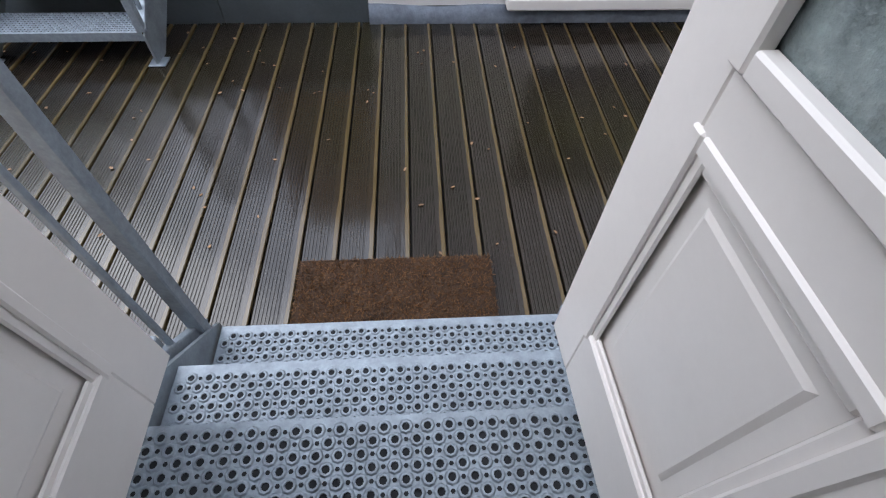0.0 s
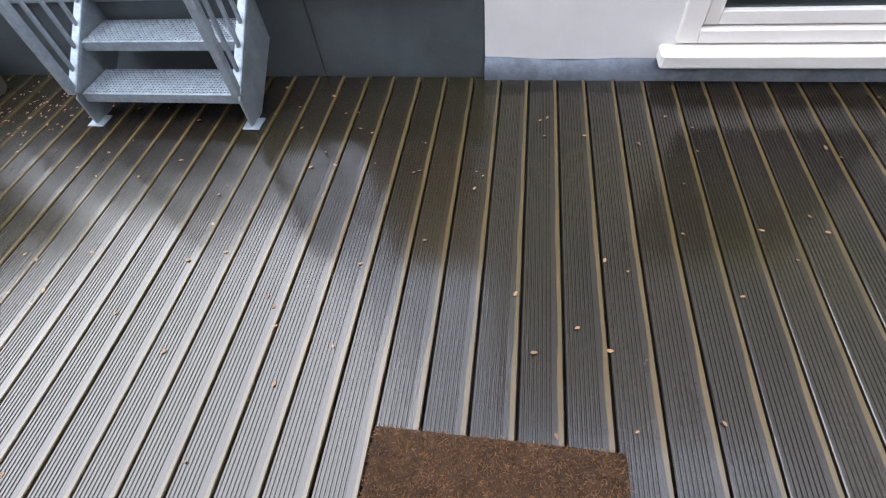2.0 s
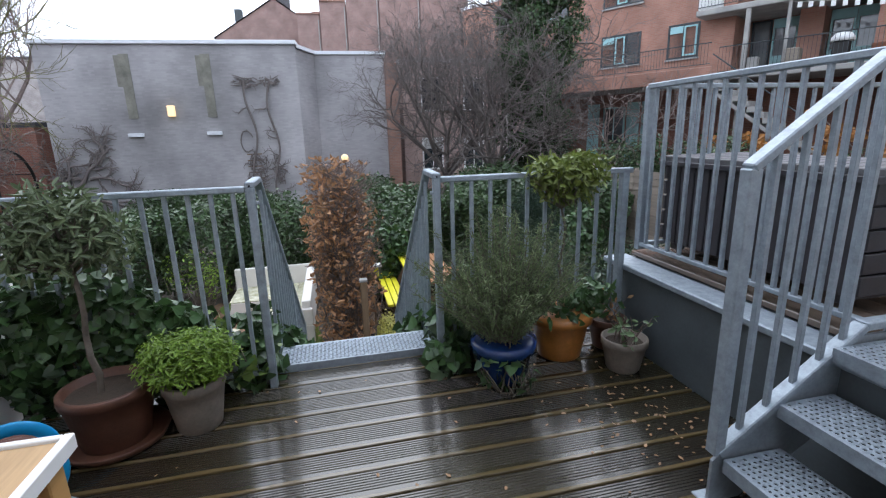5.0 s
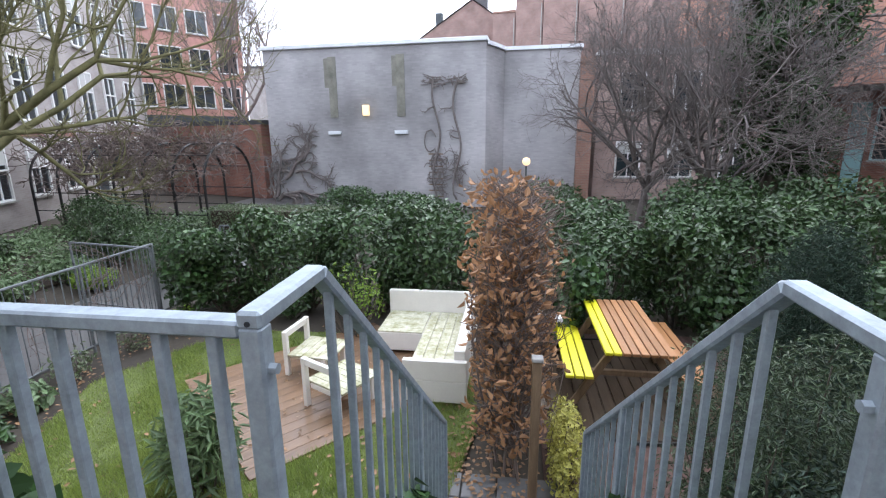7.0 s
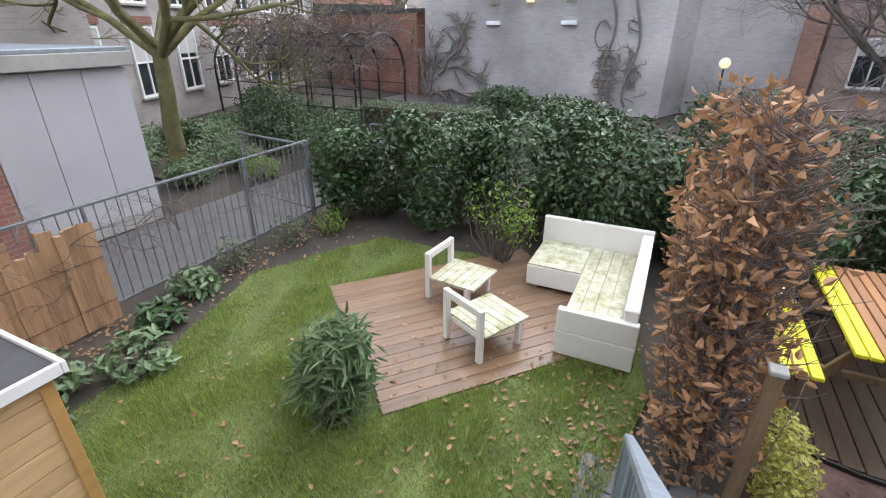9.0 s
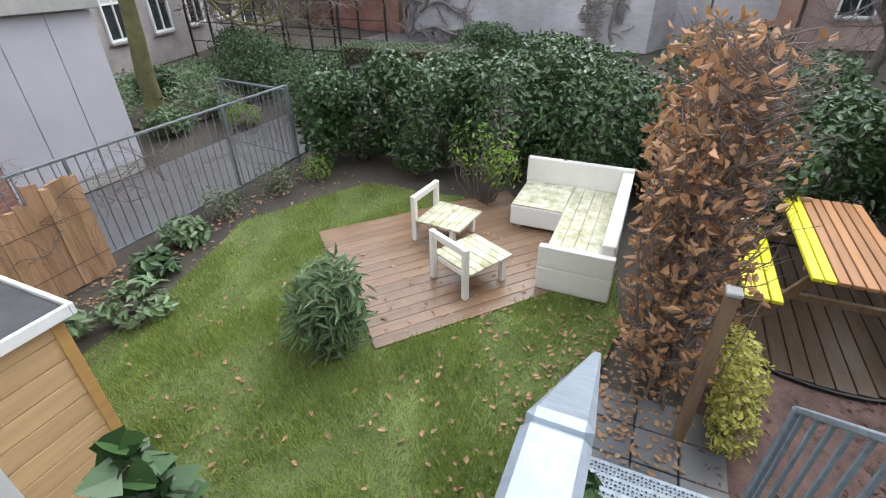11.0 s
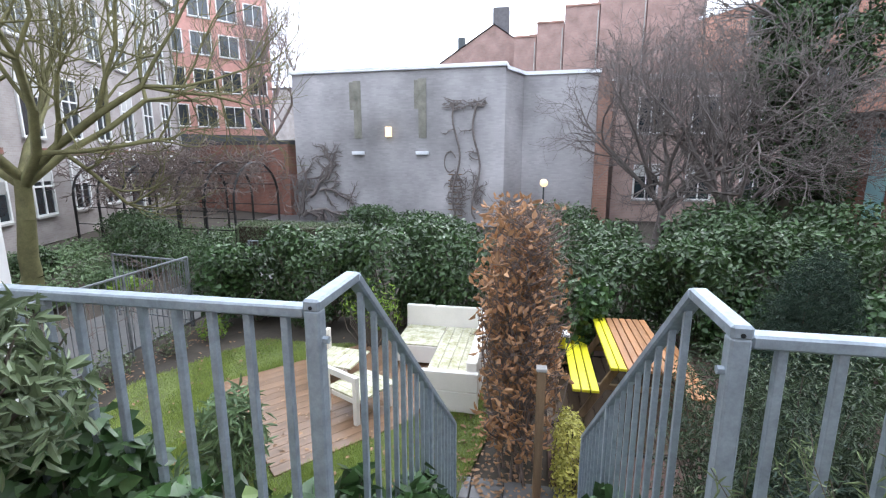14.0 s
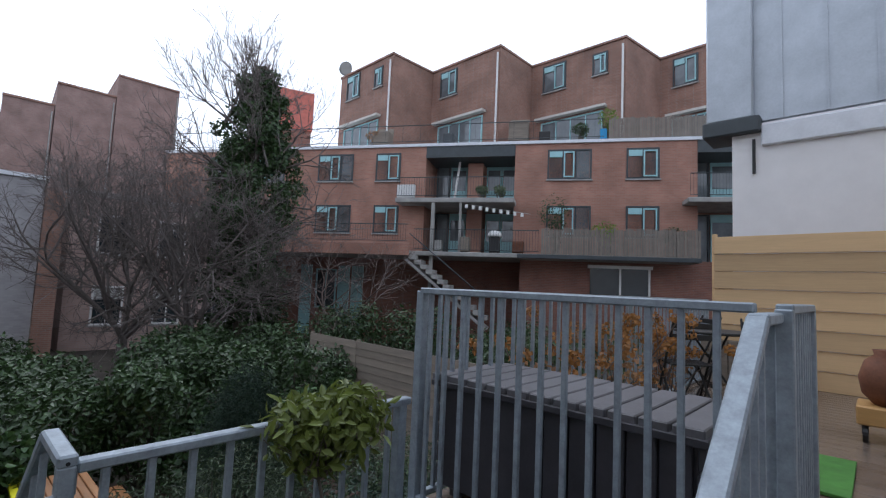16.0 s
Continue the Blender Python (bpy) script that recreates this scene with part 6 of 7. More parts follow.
for i in range(150):
    zz = 0.6 + 9.0 * (i + rng.uniform()) / 150
    rr = float(np.interp(zz, (0, 3, 6.3, 8.3, 9.6), (1.2, 1.35, 1.7, 1.15, 0.4)))
    g = rng.uniform(0, 2 * math.pi)
    k_ = math.sqrt(rng.uniform(0.05, 1.0)) * rr * 0.82
    bl.append((k_ * math.cos(g), k_ * math.sin(g), zz, rng.uniform(0.28, 0.5), rng.uniform(0.28, 0.5), rng.uniform(0.25, 0.5)))
pts, out = shell(38000, bl, 161, 0.45)
leaf_mesh("foliage", pts, 0.115, M["laurel"], it, 0.7, 162, 0.2, out)
for k, (x_, y_, r_, h_) in enumerate(((-12.5, 6.5, 1.1, 2.1), (-14.0, 5.2, 1.0, 2.0), (-11.8, 8.2, 0.9, 2.6), (-13.0, 2.2, 1.1, 1.6), (-13.5, -1.5, 1.0, 1.5), (-12.5, 4.3, 1.0, 1.9), (-16.5, 1.5, 1.4, 1.6), (-16.0, -2.5, 1.4, 1.3), (-8.0, 9.5, 1.2, 2.2), (-10.5, 9.5, 1.0, 2.6), (-6.5, 11.5, 1.2, 2.4), (-9.5, 12.5, 1.1, 2.2), (-18.5, -5.0, 1.2, 1.2), (-12.4, -3.6, 0.9, 1.3))):
    shrub("evergreen_shrub", x_, y_, GZ, [(0, 0, h_ * 0.5, r_, r_, h_ * 0.5), (0.3, 0.3, h_ * 0.75, r_ * 0.6, r_ * 0.6, h_ * 0.3), (-0.4, -0.3, h_ * 0.7, r_ * 0.6, r_ * 0.6, h_ * 0.3)], 3600, 0.11, "laurel", "dark evergreen shrub behind the hedge", 165 + k, 0.55, group="far shrubs", stems=20)
for k, (x_, y_, r_, h_) in enumerate(((-11.3, -6.3, 0.8, 1.15), (-12.4, -7.2, 0.9, 1.2), (-12.2, -8.7, 0.7, 0.9), (-11.0, -8.6, 0.5, 0.5), (-9.6, -8.6, 0.5, 0.5), (-10.6, -7.7, 0.4, 0.4), (-13.6, -9.6, 0.9, 0.9))):
    shrub("garden_shrub", x_, y_, GZ, [(0, 0, h_ * 0.5, r_, r_, h_ * 0.5), (0.2, 0.2, h_ * 0.7, r_ * 0.6, r_ * 0.6, h_ * 0.35)], 1500, 0.085, "laurel" if k < 3 else "bright" if k == 5 else "oleander", "green shrub beyond the alley", 175 + k, 0.5, group="shrubs beyond the alley")
rng = np.random.default_rng(188)
cl = np.column_stack([rng.uniform(-18.5, -9.9, 130), rng.uniform(-13.5, -8.9, 130)])
gc_ = np.repeat(cl, 110, axis=0) + rng.normal(0, 0.25, (14300, 2))
gc_ = np.column_stack([gc_, GZ + 0.04 + np.abs(rng.normal(0, 0.16, 14300))])
tagged(leaf_mesh("ground_cover", gc_, 0.11, M["oleander"], None, 0.5, 189, 0.9), "low green leafy plants covering the bed", "plants", kind="stuff")
tagged(part("ground_bed", nbox(-19.2, -9.5, -14.0, -8.7, GZ - 0.1, GZ + 0.025), M["soil"]), "dark soil of the planted bed", "soil", kind="structure")
for k, (x_, y_, r_, h_) in enumerate(((-12.9, -9.3, 0.95, 1.55), (-12.1, -8.9, 0.6, 1.0), (-14.3, -10.6, 0.8, 1.1), (-11.6, -11.4, 0.5, 0.7), (-15.5, -12.4, 0.9, 1.2))):
    shrub("bed_shrub", x_, y_, GZ + 0.02, [(0, 0, h_ * 0.5, r_, r_, h_ * 0.5), (0.2, 0.25, h_ * 0.72, r_ * 0.6, r_ * 0.6, h_ * 0.33), (-0.2, -0.3, h_ * 0.6, r_ * 0.65, r_ * 0.65, h_ * 0.3)], 3000, 0.085, "oleander" if k == 2 else "laurel", "rounded evergreen shrub in the planted bed", 320 + k, 0.5, group="shrubs in the bed", inner=0.5)
bxh = empty("box_hedge", -15.8, -6.8, GZ, label="clipped low box hedge with a flat top", category="hedge")
rng = np.random.default_rng(190)
pp = np.column_stack([rng.uniform(-0.5, 0.5, 9000), rng.uniform(-1.5, 2.2, 9000), rng.uniform(0, 0.85, 9000)])
face = rng.integers(0, 3, 9000)
pp[face == 0, 2] = 0.85
pp[face == 1, 0] = 0.5
pp[face == 2, 1] = np.where(rng.uniform(size=(face == 2).sum()) < 0.5, -1.5, 2.2)
leaf_mesh("foliage", pp + rng.normal(0, 0.03, pp.shape), 0.05, M["olive"], bxh, 0.6, 191)
# solid core added in dark soil colour for the shade between the leaves
part("branch", nbox(-0.45, 0.45, -1.45, 2.15, 0, 0.8), M["soil"], bxh)

# hooped steel pergola with bare climbers
pg = empty("pergola", -16.9, -8.5, GZ, radians(-4), label="tunnel of black steel hoops with bare climbers", category="pergola")
for i in range(7):
    bm = bmesh.new()
    y_ = -i * 1.1
    prev = (-1.2, y_, 0)
    for k in range(15):
        g = math.pi * k / 14
        q = (-1.2 * math.cos(g), y_, 1.55 + 1.2 * math.sin(g))
        rod(bm, prev, q, 0.042, n=5)
        prev = q
    rod(bm, prev, (1.2, y_, 0), 0.042, n=5)
    part("hoop", bm, M["black"], pg)
for x_, z_ in ((-1.2, 0.6), (-1.2, 1.2), (1.2, 0.6), (1.2, 1.2), (-0.85, 2.4), (0.85, 2.4), (0, 2.75), (1.12, 1.95), (-1.12, 1.95)):
    part("lath", rod(bmesh.new(), (x_, 0, z_), (x_, -6.6, z_), 0.016, n=5), M["black"], pg)
rng = np.random.default_rng(200)
segs = []
for i in range(190):
    g = rng.uniform(0.05, math.pi - 0.05)
    grow(rng, (-1.22 * math.cos(g), rng.uniform(-6.6, 0), 1.55 + 1.22 * math.sin(g)), (rng.normal(0, 0.6), rng.normal(0, 1), rng.normal(0, 0.35)), 0.75, 0.013, 2, segs, 0.7, 2, 0.35, 0.0, 0.7)
limb_mesh("climber", segs, M["twig"], pg, 3, least=0.012)


# ---- buildings around ----
def window(parent, x, y, z, w, h, frame_mat, rz=0.0, lights=2, depth=0.08, curtain=0.0, transom=0.0, glass="glass"):
    """A window whose face looks along the local -y; its lower left corner is at x."""
    e = empty("window", x, y, z, rz)
    e.parent = parent
    bm = bmesh.new()
    t = 0.07
    box(bm, 0, t, -0.03, depth, 0, h)
    box(bm, w - t, w, -0.03, depth, 0, h)
    box(bm, t, w - t, -0.03, depth, 0, t)
    box(bm, t, w - t, -0.03, depth, h - t, h)
    for i in range(1, lights):
        c = t + (w - 2 * t) * i / lights
        box(bm, c - 0.025, c + 0.025, -0.02, depth, t, h - t)
    if transom:
        box(bm, t, w - t, -0.025, depth, h * transom - 0.03, h * transom + 0.03)
    part("frame", bm, frame_mat, e)
    for i in range(lights):
        a, b = t + (w - 2 * t) * i / lights + 0.02, t + (w - 2 * t) * (i + 1) / lights - 0.02
        part("pane", nbox(a, b, 0.02, 0.03, t, h - t), M[glass], e)
    if curtain:
        part("blind", nbox(t, w - t, -0.012, 0.018, h * (1 - curtain), h - t), M["curtain"], e)
    part("sill", nbox(-0.05, w + 0.05, -0.07, 0.0, -0.06, 0.0), M["concrete"], e)
    return e


def teal_window(parent, x, y, z, w, h, rz=0.0, lights=2):
    e = window(parent, x, y, z, w, h, M["darkframe"], rz, lights, glass="flatglass")
    bm = bmesh.new()
    a, b = w * (0.5 if lights < 3 else 0.36) + 0.02, w * (1.0 if lights < 3 else 0.66) - 0.09
    for c in ((a, a + 0.06, 0.1, h - 0.1), (b - 0.06, b, 0.1, h - 0.1), (a + 0.06, b - 0.06, 0.1, 0.16), (a + 0.06, b - 0.06, h - 0.16, h - 0.1)):
        box(bm, c[0], c[1], -0.05, 0.0, c[2], c[3])
    part("sash", bm, M["tealframe"], e)
    part("vent_panel", nbox(0.09, w * (0.48 if lights < 3 else 0.34), -0.04, 0.01, h * 0.74, h - 0.09), M["tealframe"], e)
    return e


# grey-washed wall of the neighbouring hall
gw = empty("grey_building", -22.3, -5.2, GZ, radians(-3), label="grey washed brick hall with a white coping and stains", category="building")
H0 = 6.45
part("wall", nbox(-8, 0, -4.75, 4.75, 0, H0), M["greywall"], gw)
bm = bmesh.new()
prism(bm, [(-0.02, 4.75), (-1.7, 5.35), (-1.7, 8.4), (-8, 8.4), (-8, 4.76)], 0, H0 - 0.12)
part("wall", bm, M["greywall"], gw)
part("coping", nbox(-8, 0.12, -4.85, 4.80, H0, H0 + 0.16, 0.02), M["coping"], gw)
bm = bmesh.new()
prism(bm, [(0.08, 4.82), (-1.6, 5.42), (-1.6, 8.5), (-8, 8.5), (-8, 4.82)], H0 - 0.12, H0 + 0.02)
part("coping", bm, M["coping"], gw)
part("brick_pier", nbox(-1.75, -1.45, 8.42, 9.0, 0, H0 - 0.5), M["brown_brick"], gw)
for y_ in (-1.65, 1.28):
    part("old_beam", nbox(0.0, 0.03, y_ - 0.17, y_ + 0.17, 3.7, H0 - 0.35), M["moss"], gw)
    part("stain_patch", nbox(0.0, 0.012, y_ - 0.36, y_ - 0.175, 4.9, H0 - 0.4, 0.0), M["moss"], gw)
    part("ledge", nbox(0.0, 0.14, y_ - 0.28, y_ + 0.28, 3.0, 3.14, 0.01), M["coping"], gw)
for x_, y_, z_ in ((0.0, -0.22, 3.75), (-1.7, 6.6, 2.75)):
    lp = tagged(part("wall_lamp", nbox(x_ - 22.3, x_ - 22.12, -5.2 + y_ - 0.13, -5.2 + y_ + 0.13, GZ + z_, GZ + z_ + 0.42, 0.02), M["lamp"]), "warm lit square lamp on the grey wall", "wall lamp", "wall lamps")
bm = bmesh.new()
bmesh.ops.create_uvsphere(bm, u_segments=16, v_segments=10, radius=0.15, matrix=Matrix.Translation((-20.6, 1.15, 0.38)))
gl = empty("globe_lamp", -20.6, 1.15, GZ, label="round glowing garden lamp on a dark pole", category="lamp")
gb = part("globe", bm, M["lamp"], gl)
gb.location = (20.6, -1.15, -GZ)
part("pole", rod(bmesh.new(), (0, 0, 0), (0, 0, 1.85), 0.03), M["darkframe"], gl)
vn = empty("wall_climber", -22.24, -5.2, GZ, radians(-3), label="leafless climber stems on the grey wall", category="climber")
rng = np.random.default_rng(210)
segs = []
for y_, z_, d_, ln, r_ in ((-4.6, 0.3, (0, 0.35, 1), 1.7, 0.10), (-4.5, 0.2, (0, 0.8, 0.8), 1.9, 0.12), (-4.1, 1.1, (0, 1, 0.75), 1.8, 0.09), (-4.4, 0.3, (0, 1.0, 0.45), 2.2, 0.09), (-3.6, 1.4, (0, 0.9, 0.25), 1.5, 0.07), (-3.2, 1.9, (0, 0.5, 0.9), 1.3, 0.06), (-4.7, 0.2, (0, 0.05, 1), 1.5, 0.07)):
    grow(rng, (0.03, y_, z_), d_, ln, r_, 2, segs, 0.5, 3, 0.28, -0.02, 0.5, 6)
for y_ in (2.75, 3.6):
    yy_, z_ = y_, 0.3
    while z_ < 5.0:
        yn, zn = y_ + 0.16 * math.sin(z_ * 1.9 + y_), z_ + 0.25
        segs.append((np.array([0.05, yy_, z_]), np.array([0.05, yn, zn]), 0.05, 0.05))
        if rng.uniform() < 0.22:
            grow(rng, (0.05, yn, zn), (0, rng.normal(0, 1), rng.normal(0, 0.5)), 0.45, 0.03, 1, segs, 0.6, 2, 0.4, 0.0, 0.6)
        yy_, z_ = yn, zn
    for k in range(34):
        a_ = np.array([0.05, yy_ + rng.normal(0, 0.2), z_ + rng.normal(0, 0.08)])
        segs.append((a_, a_ + np.array([0.0, rng.normal(0, 0.16), rng.normal(0, 0.1)]), 0.03, 0.015))
for yc, zc, rad in ((2.5, 2.7, 0.42), (2.75, 1.8, 0.4)):
    for k in range(14):
        g0, g1 = 0.4 + k * 0.36, 0.4 + (k + 1) * 0.36
        segs.append((np.array([0.05, yc + rad * math.cos(g0) * 0.6, zc + rad * math.sin(g0)]), np.array([0.05, yc + rad * math.cos(g1) * 0.6, zc + rad * math.sin(g1) + rng.normal(0, 0.03)]), 0.03, 0.028))
for k in range(60):
    grow(rng, (0.05, rng.uniform(2.5, 3.9), rng.uniform(0.6, 2.2)), (0, rng.normal(0, 0.7), rng.normal(0.3, 0.6)), 0.4, 0.022, 1, segs, 0.6, 2, 0.4, 0.0, 0.6)
segs = [(np.array([0.04 + 0.1 * abs(a[0]) % 0.08, a[1], a[2]]), np.array([0.04 + 0.1 * abs(b[0]) % 0.08, b[1], b[2]]), c, d_) for a, b, c, d_ in segs]
limb_mesh("stem", segs, M["darktwig"], vn, 4)
for yt in (-2.5, -1.65):
    tr_ = empty("trellis", -22.2, yt, GZ, radians(-3), label="dark wooden trellis on the grey wall", category="trellis", group="trellises on the grey wall")
    for i in range(2):
        part("upright", nbox(0, 0.03, -0.25 + i * 0.45, -0.2 + i * 0.45, 0.2, 2.3), M["postwood"], tr_)
    for i in range(8):
        part("rail", nbox(0.03, 0.05, -0.3, 0.3, 0.4 + i * 0.25, 0.45 + i * 0.25), M["postwood"], tr_)

# brick house right of the hall, seen through the trees
bh2 = empty("brick_house", -25.0, 7.2, GZ, label="dark red brick house behind bare trees", category="house")
part("wall", nbox(-6, 0, -2.9, 5.5, 0, 6.2), M["pale_brick"], bh2)
part("roof", nbox(-6.2, 0.2, -3.0, 5.6, 6.2, 6.4), M["concrete"], bh2)
for y_ in (-2.0, 0.2, 2.4, 4.2):
    for z_ in (1.0, 3.9):
        w_ = window(bh2, 0.04, y_, z_, 1.1, 1.6, M["whiteframe"], radians(90), 2, curtain=0.35 if z_ < 2 else 0)

# row houses along the alley, to the far side of the tree
rh = empty("row_house", -12.0, -14.2, GZ, radians(200), label="grey-brown brick row houses with white sash windows", category="house")
part("wall", nbox(-4, 16.6, 0.12, 7, 0, 11.5), M["stonehouse"], rh)
part("cornice", nbox(-4, 16.7, -0.25, 0.12, 11.2, 11.6, 0.03), M["whiteframe"], rh)
part("roof", nbox(-4, 16.6, 0.12, 7, 11.6, 11.9), M["roof"], rh)
part("drain_pipe", rod(bmesh.new(), (16.5, 0.05, 0), (16.5, 0.05, 11.2), 0.06), M["concrete"], rh)
for k in range(9):
    u_ = -3.4 + k * 2.2
    if k == 6:
        part("door_leaf", nbox(u_ + 0.05, u_ + 1.05, 0.06, 0.12, 0.55, 2.6), M["darkframe"], rh)
        bm = bmesh.new()
        box(bm, u_ - 0.08, u_ + 0.05, 0.0, 0.14, 0.5, 2.6)
        box(bm, u_ + 1.05, u_ + 1.18, 0.0, 0.14, 0.5, 2.6)
        box(bm, u_ - 0.08, u_ + 1.18, 0.0, 0.14, 2.6, 2.72)
        part("door_case", bm, M["whiteframe"], rh)
        bm = bmesh.new()
        for j in range(7):
            g = math.pi * j / 6
            bar(bm, (u_ + 0.55, 0.05, 2.72), (u_ + 0.55 + 0.5 * math.cos(g), 0.05, 2.72 + 0.5 * math.sin(g)), 0.03, 0.03, 0)
        for j in range(10):
            g0, g1 = math.pi * j / 10, math.pi * (j + 1) / 10
            bar(bm, (u_ + 0.55 + 0.55 * math.cos(g0), 0.05, 2.72 + 0.55 * math.sin(g0)), (u_ + 0.55 + 0.55 * math.cos(g1), 0.05, 2.72 + 0.55 * math.sin(g1)), 0.07, 0.06, 0)
        part("fanlight", bm, M["whiteframe"], rh)
    else:
        window(rh, u_, 0.08, 0.95, 1.1, 2.0, M["whiteframe"], 0, 2, curtain=0.5 if k % 2 == 0 else 0.42, transom=0.5)
    for z_ in (3.55, 6.7, 9.2):
        window(rh, u_, 0.08, z_, 1.1, 2.2 if z_ < 9 else 1.4, M["whiteframe"], 0, 2, curtain=0.4 if (k + int(z_)) % 3 == 0 else 0, transom=0.62)
    part("lintel", nbox(u_ - 0.1, u_ + 1.2, 0.06, 0.14, 3.0, 3.22), M["red_brick"], rh)
fl = empty("red_building", -33.0, -21.6, GZ, radians(143), label="orange-red building with white frames behind the yard", category="building")
part("wall", nbox(-5, 4.5, 0.1, 6, 4.4, 14.5), M["redpaint"], fl)
part("canopy", nbox(-5, 4.5, 0.05, 6, 3.3, 4.39), M["darkframe"], fl)
part("ground_floor", nbox(-5, 4.5, 0.14, 6, 0, 3.29), M["stonehouse"], fl)
part("roof", nbox(-5.1, 4.6, 0, 6, 14.5, 14.8), M["concrete"], fl)
for k in range(5):
    for z_ in (4.9, 7.3, 9.7, 12.1):
        window(fl, -4.7 + k * 1.85, 0.06, z_, 1.4, 1.5, M["whiteframe"], 0, 2)
bk = empty("brick_building", -32.5, -11.2, GZ, radians(250), label="low brown brick extension beside the hall", category="building")
part("wall", nbox(-3, 5, 0, 8, 0, 3.5), M["red_brick"], bk)
part("roof", nbox(-3.1, 5.1, -0.1, 8, 3.5, 3.7), M["felt"], bk)
for k in range(3):
    window(bk, -2.2 + k * 2.4, -0.05, 0.8, 1.2, 1.7, M["whiteframe"], 0, 2)

# skyline beyond the hall
sk = empty("gabled_house", -52, -3.0, GZ, label="dark gabled house with a tall chimney on the skyline", category="house")
bm = bmesh.new()
v = [bm.verts.new(c) for c in ((0, -6, 0), (0, 3.5, 0), (-9, 3.5, 0), (-9, -6, 0), (0, -6, 12), (0, 3.5, 12.8), (-9, 3.5, 12.8), (-9, -6, 12), (0, -0.5, 15.5), (-9, -0.5, 15.5))]
for f in ((0, 1, 5, 8, 4), (1, 2, 6, 5), (2, 3, 7, 9, 6), (3, 0, 4, 7)):
    bm.faces.new([v[i] for i in f])
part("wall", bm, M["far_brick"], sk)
bm = bmesh.new()
v = [bm.verts.new(c) for c in ((0.2, -6.2, 11.95), (-9, -6.2, 11.95), (-9, -0.5, 15.6), (0.2, -0.5, 15.6), (0.2, 3.7, 12.75), (-9, 3.7, 12.75))]
bm.faces.new([v[i] for i in (0, 1, 2, 3)])
bm.faces.new([v[i] for i in (3, 2, 5, 4)])
part("roof", bm, M["roof"], sk)
part("chimney", nbox(-2, -0.6, -0.7, 0.9, 14.5, 17.3, 0.05), M["roof"], sk)
part("flue", nbox(-2, -1.2, -4.3, -3.6, 12.5, 14.8, 0.05), M["darkframe"], sk)
for k, (ya, yb, zt) in enumerate(((-1.4, 0.62, 13.7), (0.66, 3.02, 14.75), (3.06, 6.0, 15.95), (6.05, 9.8, 17.8), (9.85, 14.4, 19.7))):
    b_ = empty("stepped_house", -49 + k * 0.3, (ya + yb) / 2, GZ, radians(-4), label="tall brown brick house end in a stepped row", category="house", group="stepped row houses")
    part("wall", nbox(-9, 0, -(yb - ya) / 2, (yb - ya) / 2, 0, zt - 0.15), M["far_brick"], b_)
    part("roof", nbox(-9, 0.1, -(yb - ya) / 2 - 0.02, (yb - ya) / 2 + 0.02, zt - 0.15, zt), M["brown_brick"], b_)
    part("chimney", nbox(-3, -2.2, (yb - ya) / 2 - 0.8, (yb - ya) / 2 - 0.1, zt, zt + 0.6), M["brown_brick"], b_)
    part("drain_pipe", rod(bmesh.new(), (0.05, (yb - ya) / 2 - 0.12, 0), (0.05, (yb - ya) / 2 - 0.12, zt - 0.6), 0.05, n=6), M["concrete"], b_)
for k, (y_, w_, zt) in enumerate(((-34, 8, 12.5), (-25, 8, 11.5), (-16, 7, 12.2), (-9.5, 5, 11.8))):
    b_ = empty("far_house", -70, y_, GZ, label="far house roofs above the grey hall", category="house", group="far roofs")
    part("wall", nbox(-6, 0, -w_ / 2, w_ / 2, 0, zt), M["stonehouse"], b_)
    part("roof", nbox(-6, 0.2, -w_ / 2 - 0.2, w_ / 2 + 0.2, zt, zt + 0.3), M["roof"], b_)
    part("chimney", nbox(-3, -2, -1.2, -0.2, zt + 0.3, zt + 1.3), M["whiteframe"], b_)
    part("dormer", nbox(-2, 0.1, 1, 2.4, zt + 0.3, zt + 1.4), M["coping"], b_)
rr = empty("red_house", -34, 17.5, GZ, radians(-20), label="narrow house with a bright red tiled roof", category="house")
part("wall", nbox(-6, 0, -2, 2.0, 0, 14.5), M["red_brick"], rr)
part("roof", nbox(-6, 0.1, -2.1, 2.1, 14.5, 17.5, 0.05), M["redtile"], rr)
part("chimney", nbox(-2, -1, -1.9, -1.2, 17.5, 19.2), M["red_brick"], rr)

# terraced flats opposite
FL = Matrix.Translation((-16.65, 17.05, 0)) @ Matrix.Rotation(radians(30), 4, "Z")
fb = empty("apartment_building", -16.65, 17.05, 0, radians(30), label="salmon brick terraced flats with stepped top storeys and balconies", category="building")
RU, RD = 4.77, 21.5


def back(u, v):
    """Where a place seen at u on the front plane lies when it is v metres behind that plane."""
    return RU + (u - RU) * (RD + v) / RD


FZ = 8.30
for a, b, c in ((-16, -1.15, 0), (3.1, 10.8, 0), (-1.15, 3.1, 2.0), (10.8, 22, 1.8)):
    part("wall", nbox(a, b, c, 9, 3.15, FZ), M["salmon"], fb)
for a, b, c in ((3.45, 22, 0.02), (-16, -1.2, 2.2), (-1.2, 3.45, 2.6)):
    part("ground_storey", nbox(a, b, c, 9, GZ, 3.1), M["red_brick"], fb)
part("roof", nbox(-16.1, 22, -0.10, 9, FZ, FZ + 0.14), M["coping"], fb)
part("roof_trim", nbox(-1.15, 3.1, -0.05, 2.0, FZ - 0.55, FZ - 0.01), M["darkframe"], fb)
part("roof_trim", nbox(10.8, 22, -0.05, 1.8, FZ - 0.55, FZ - 0.01), M["darkframe"], fb)
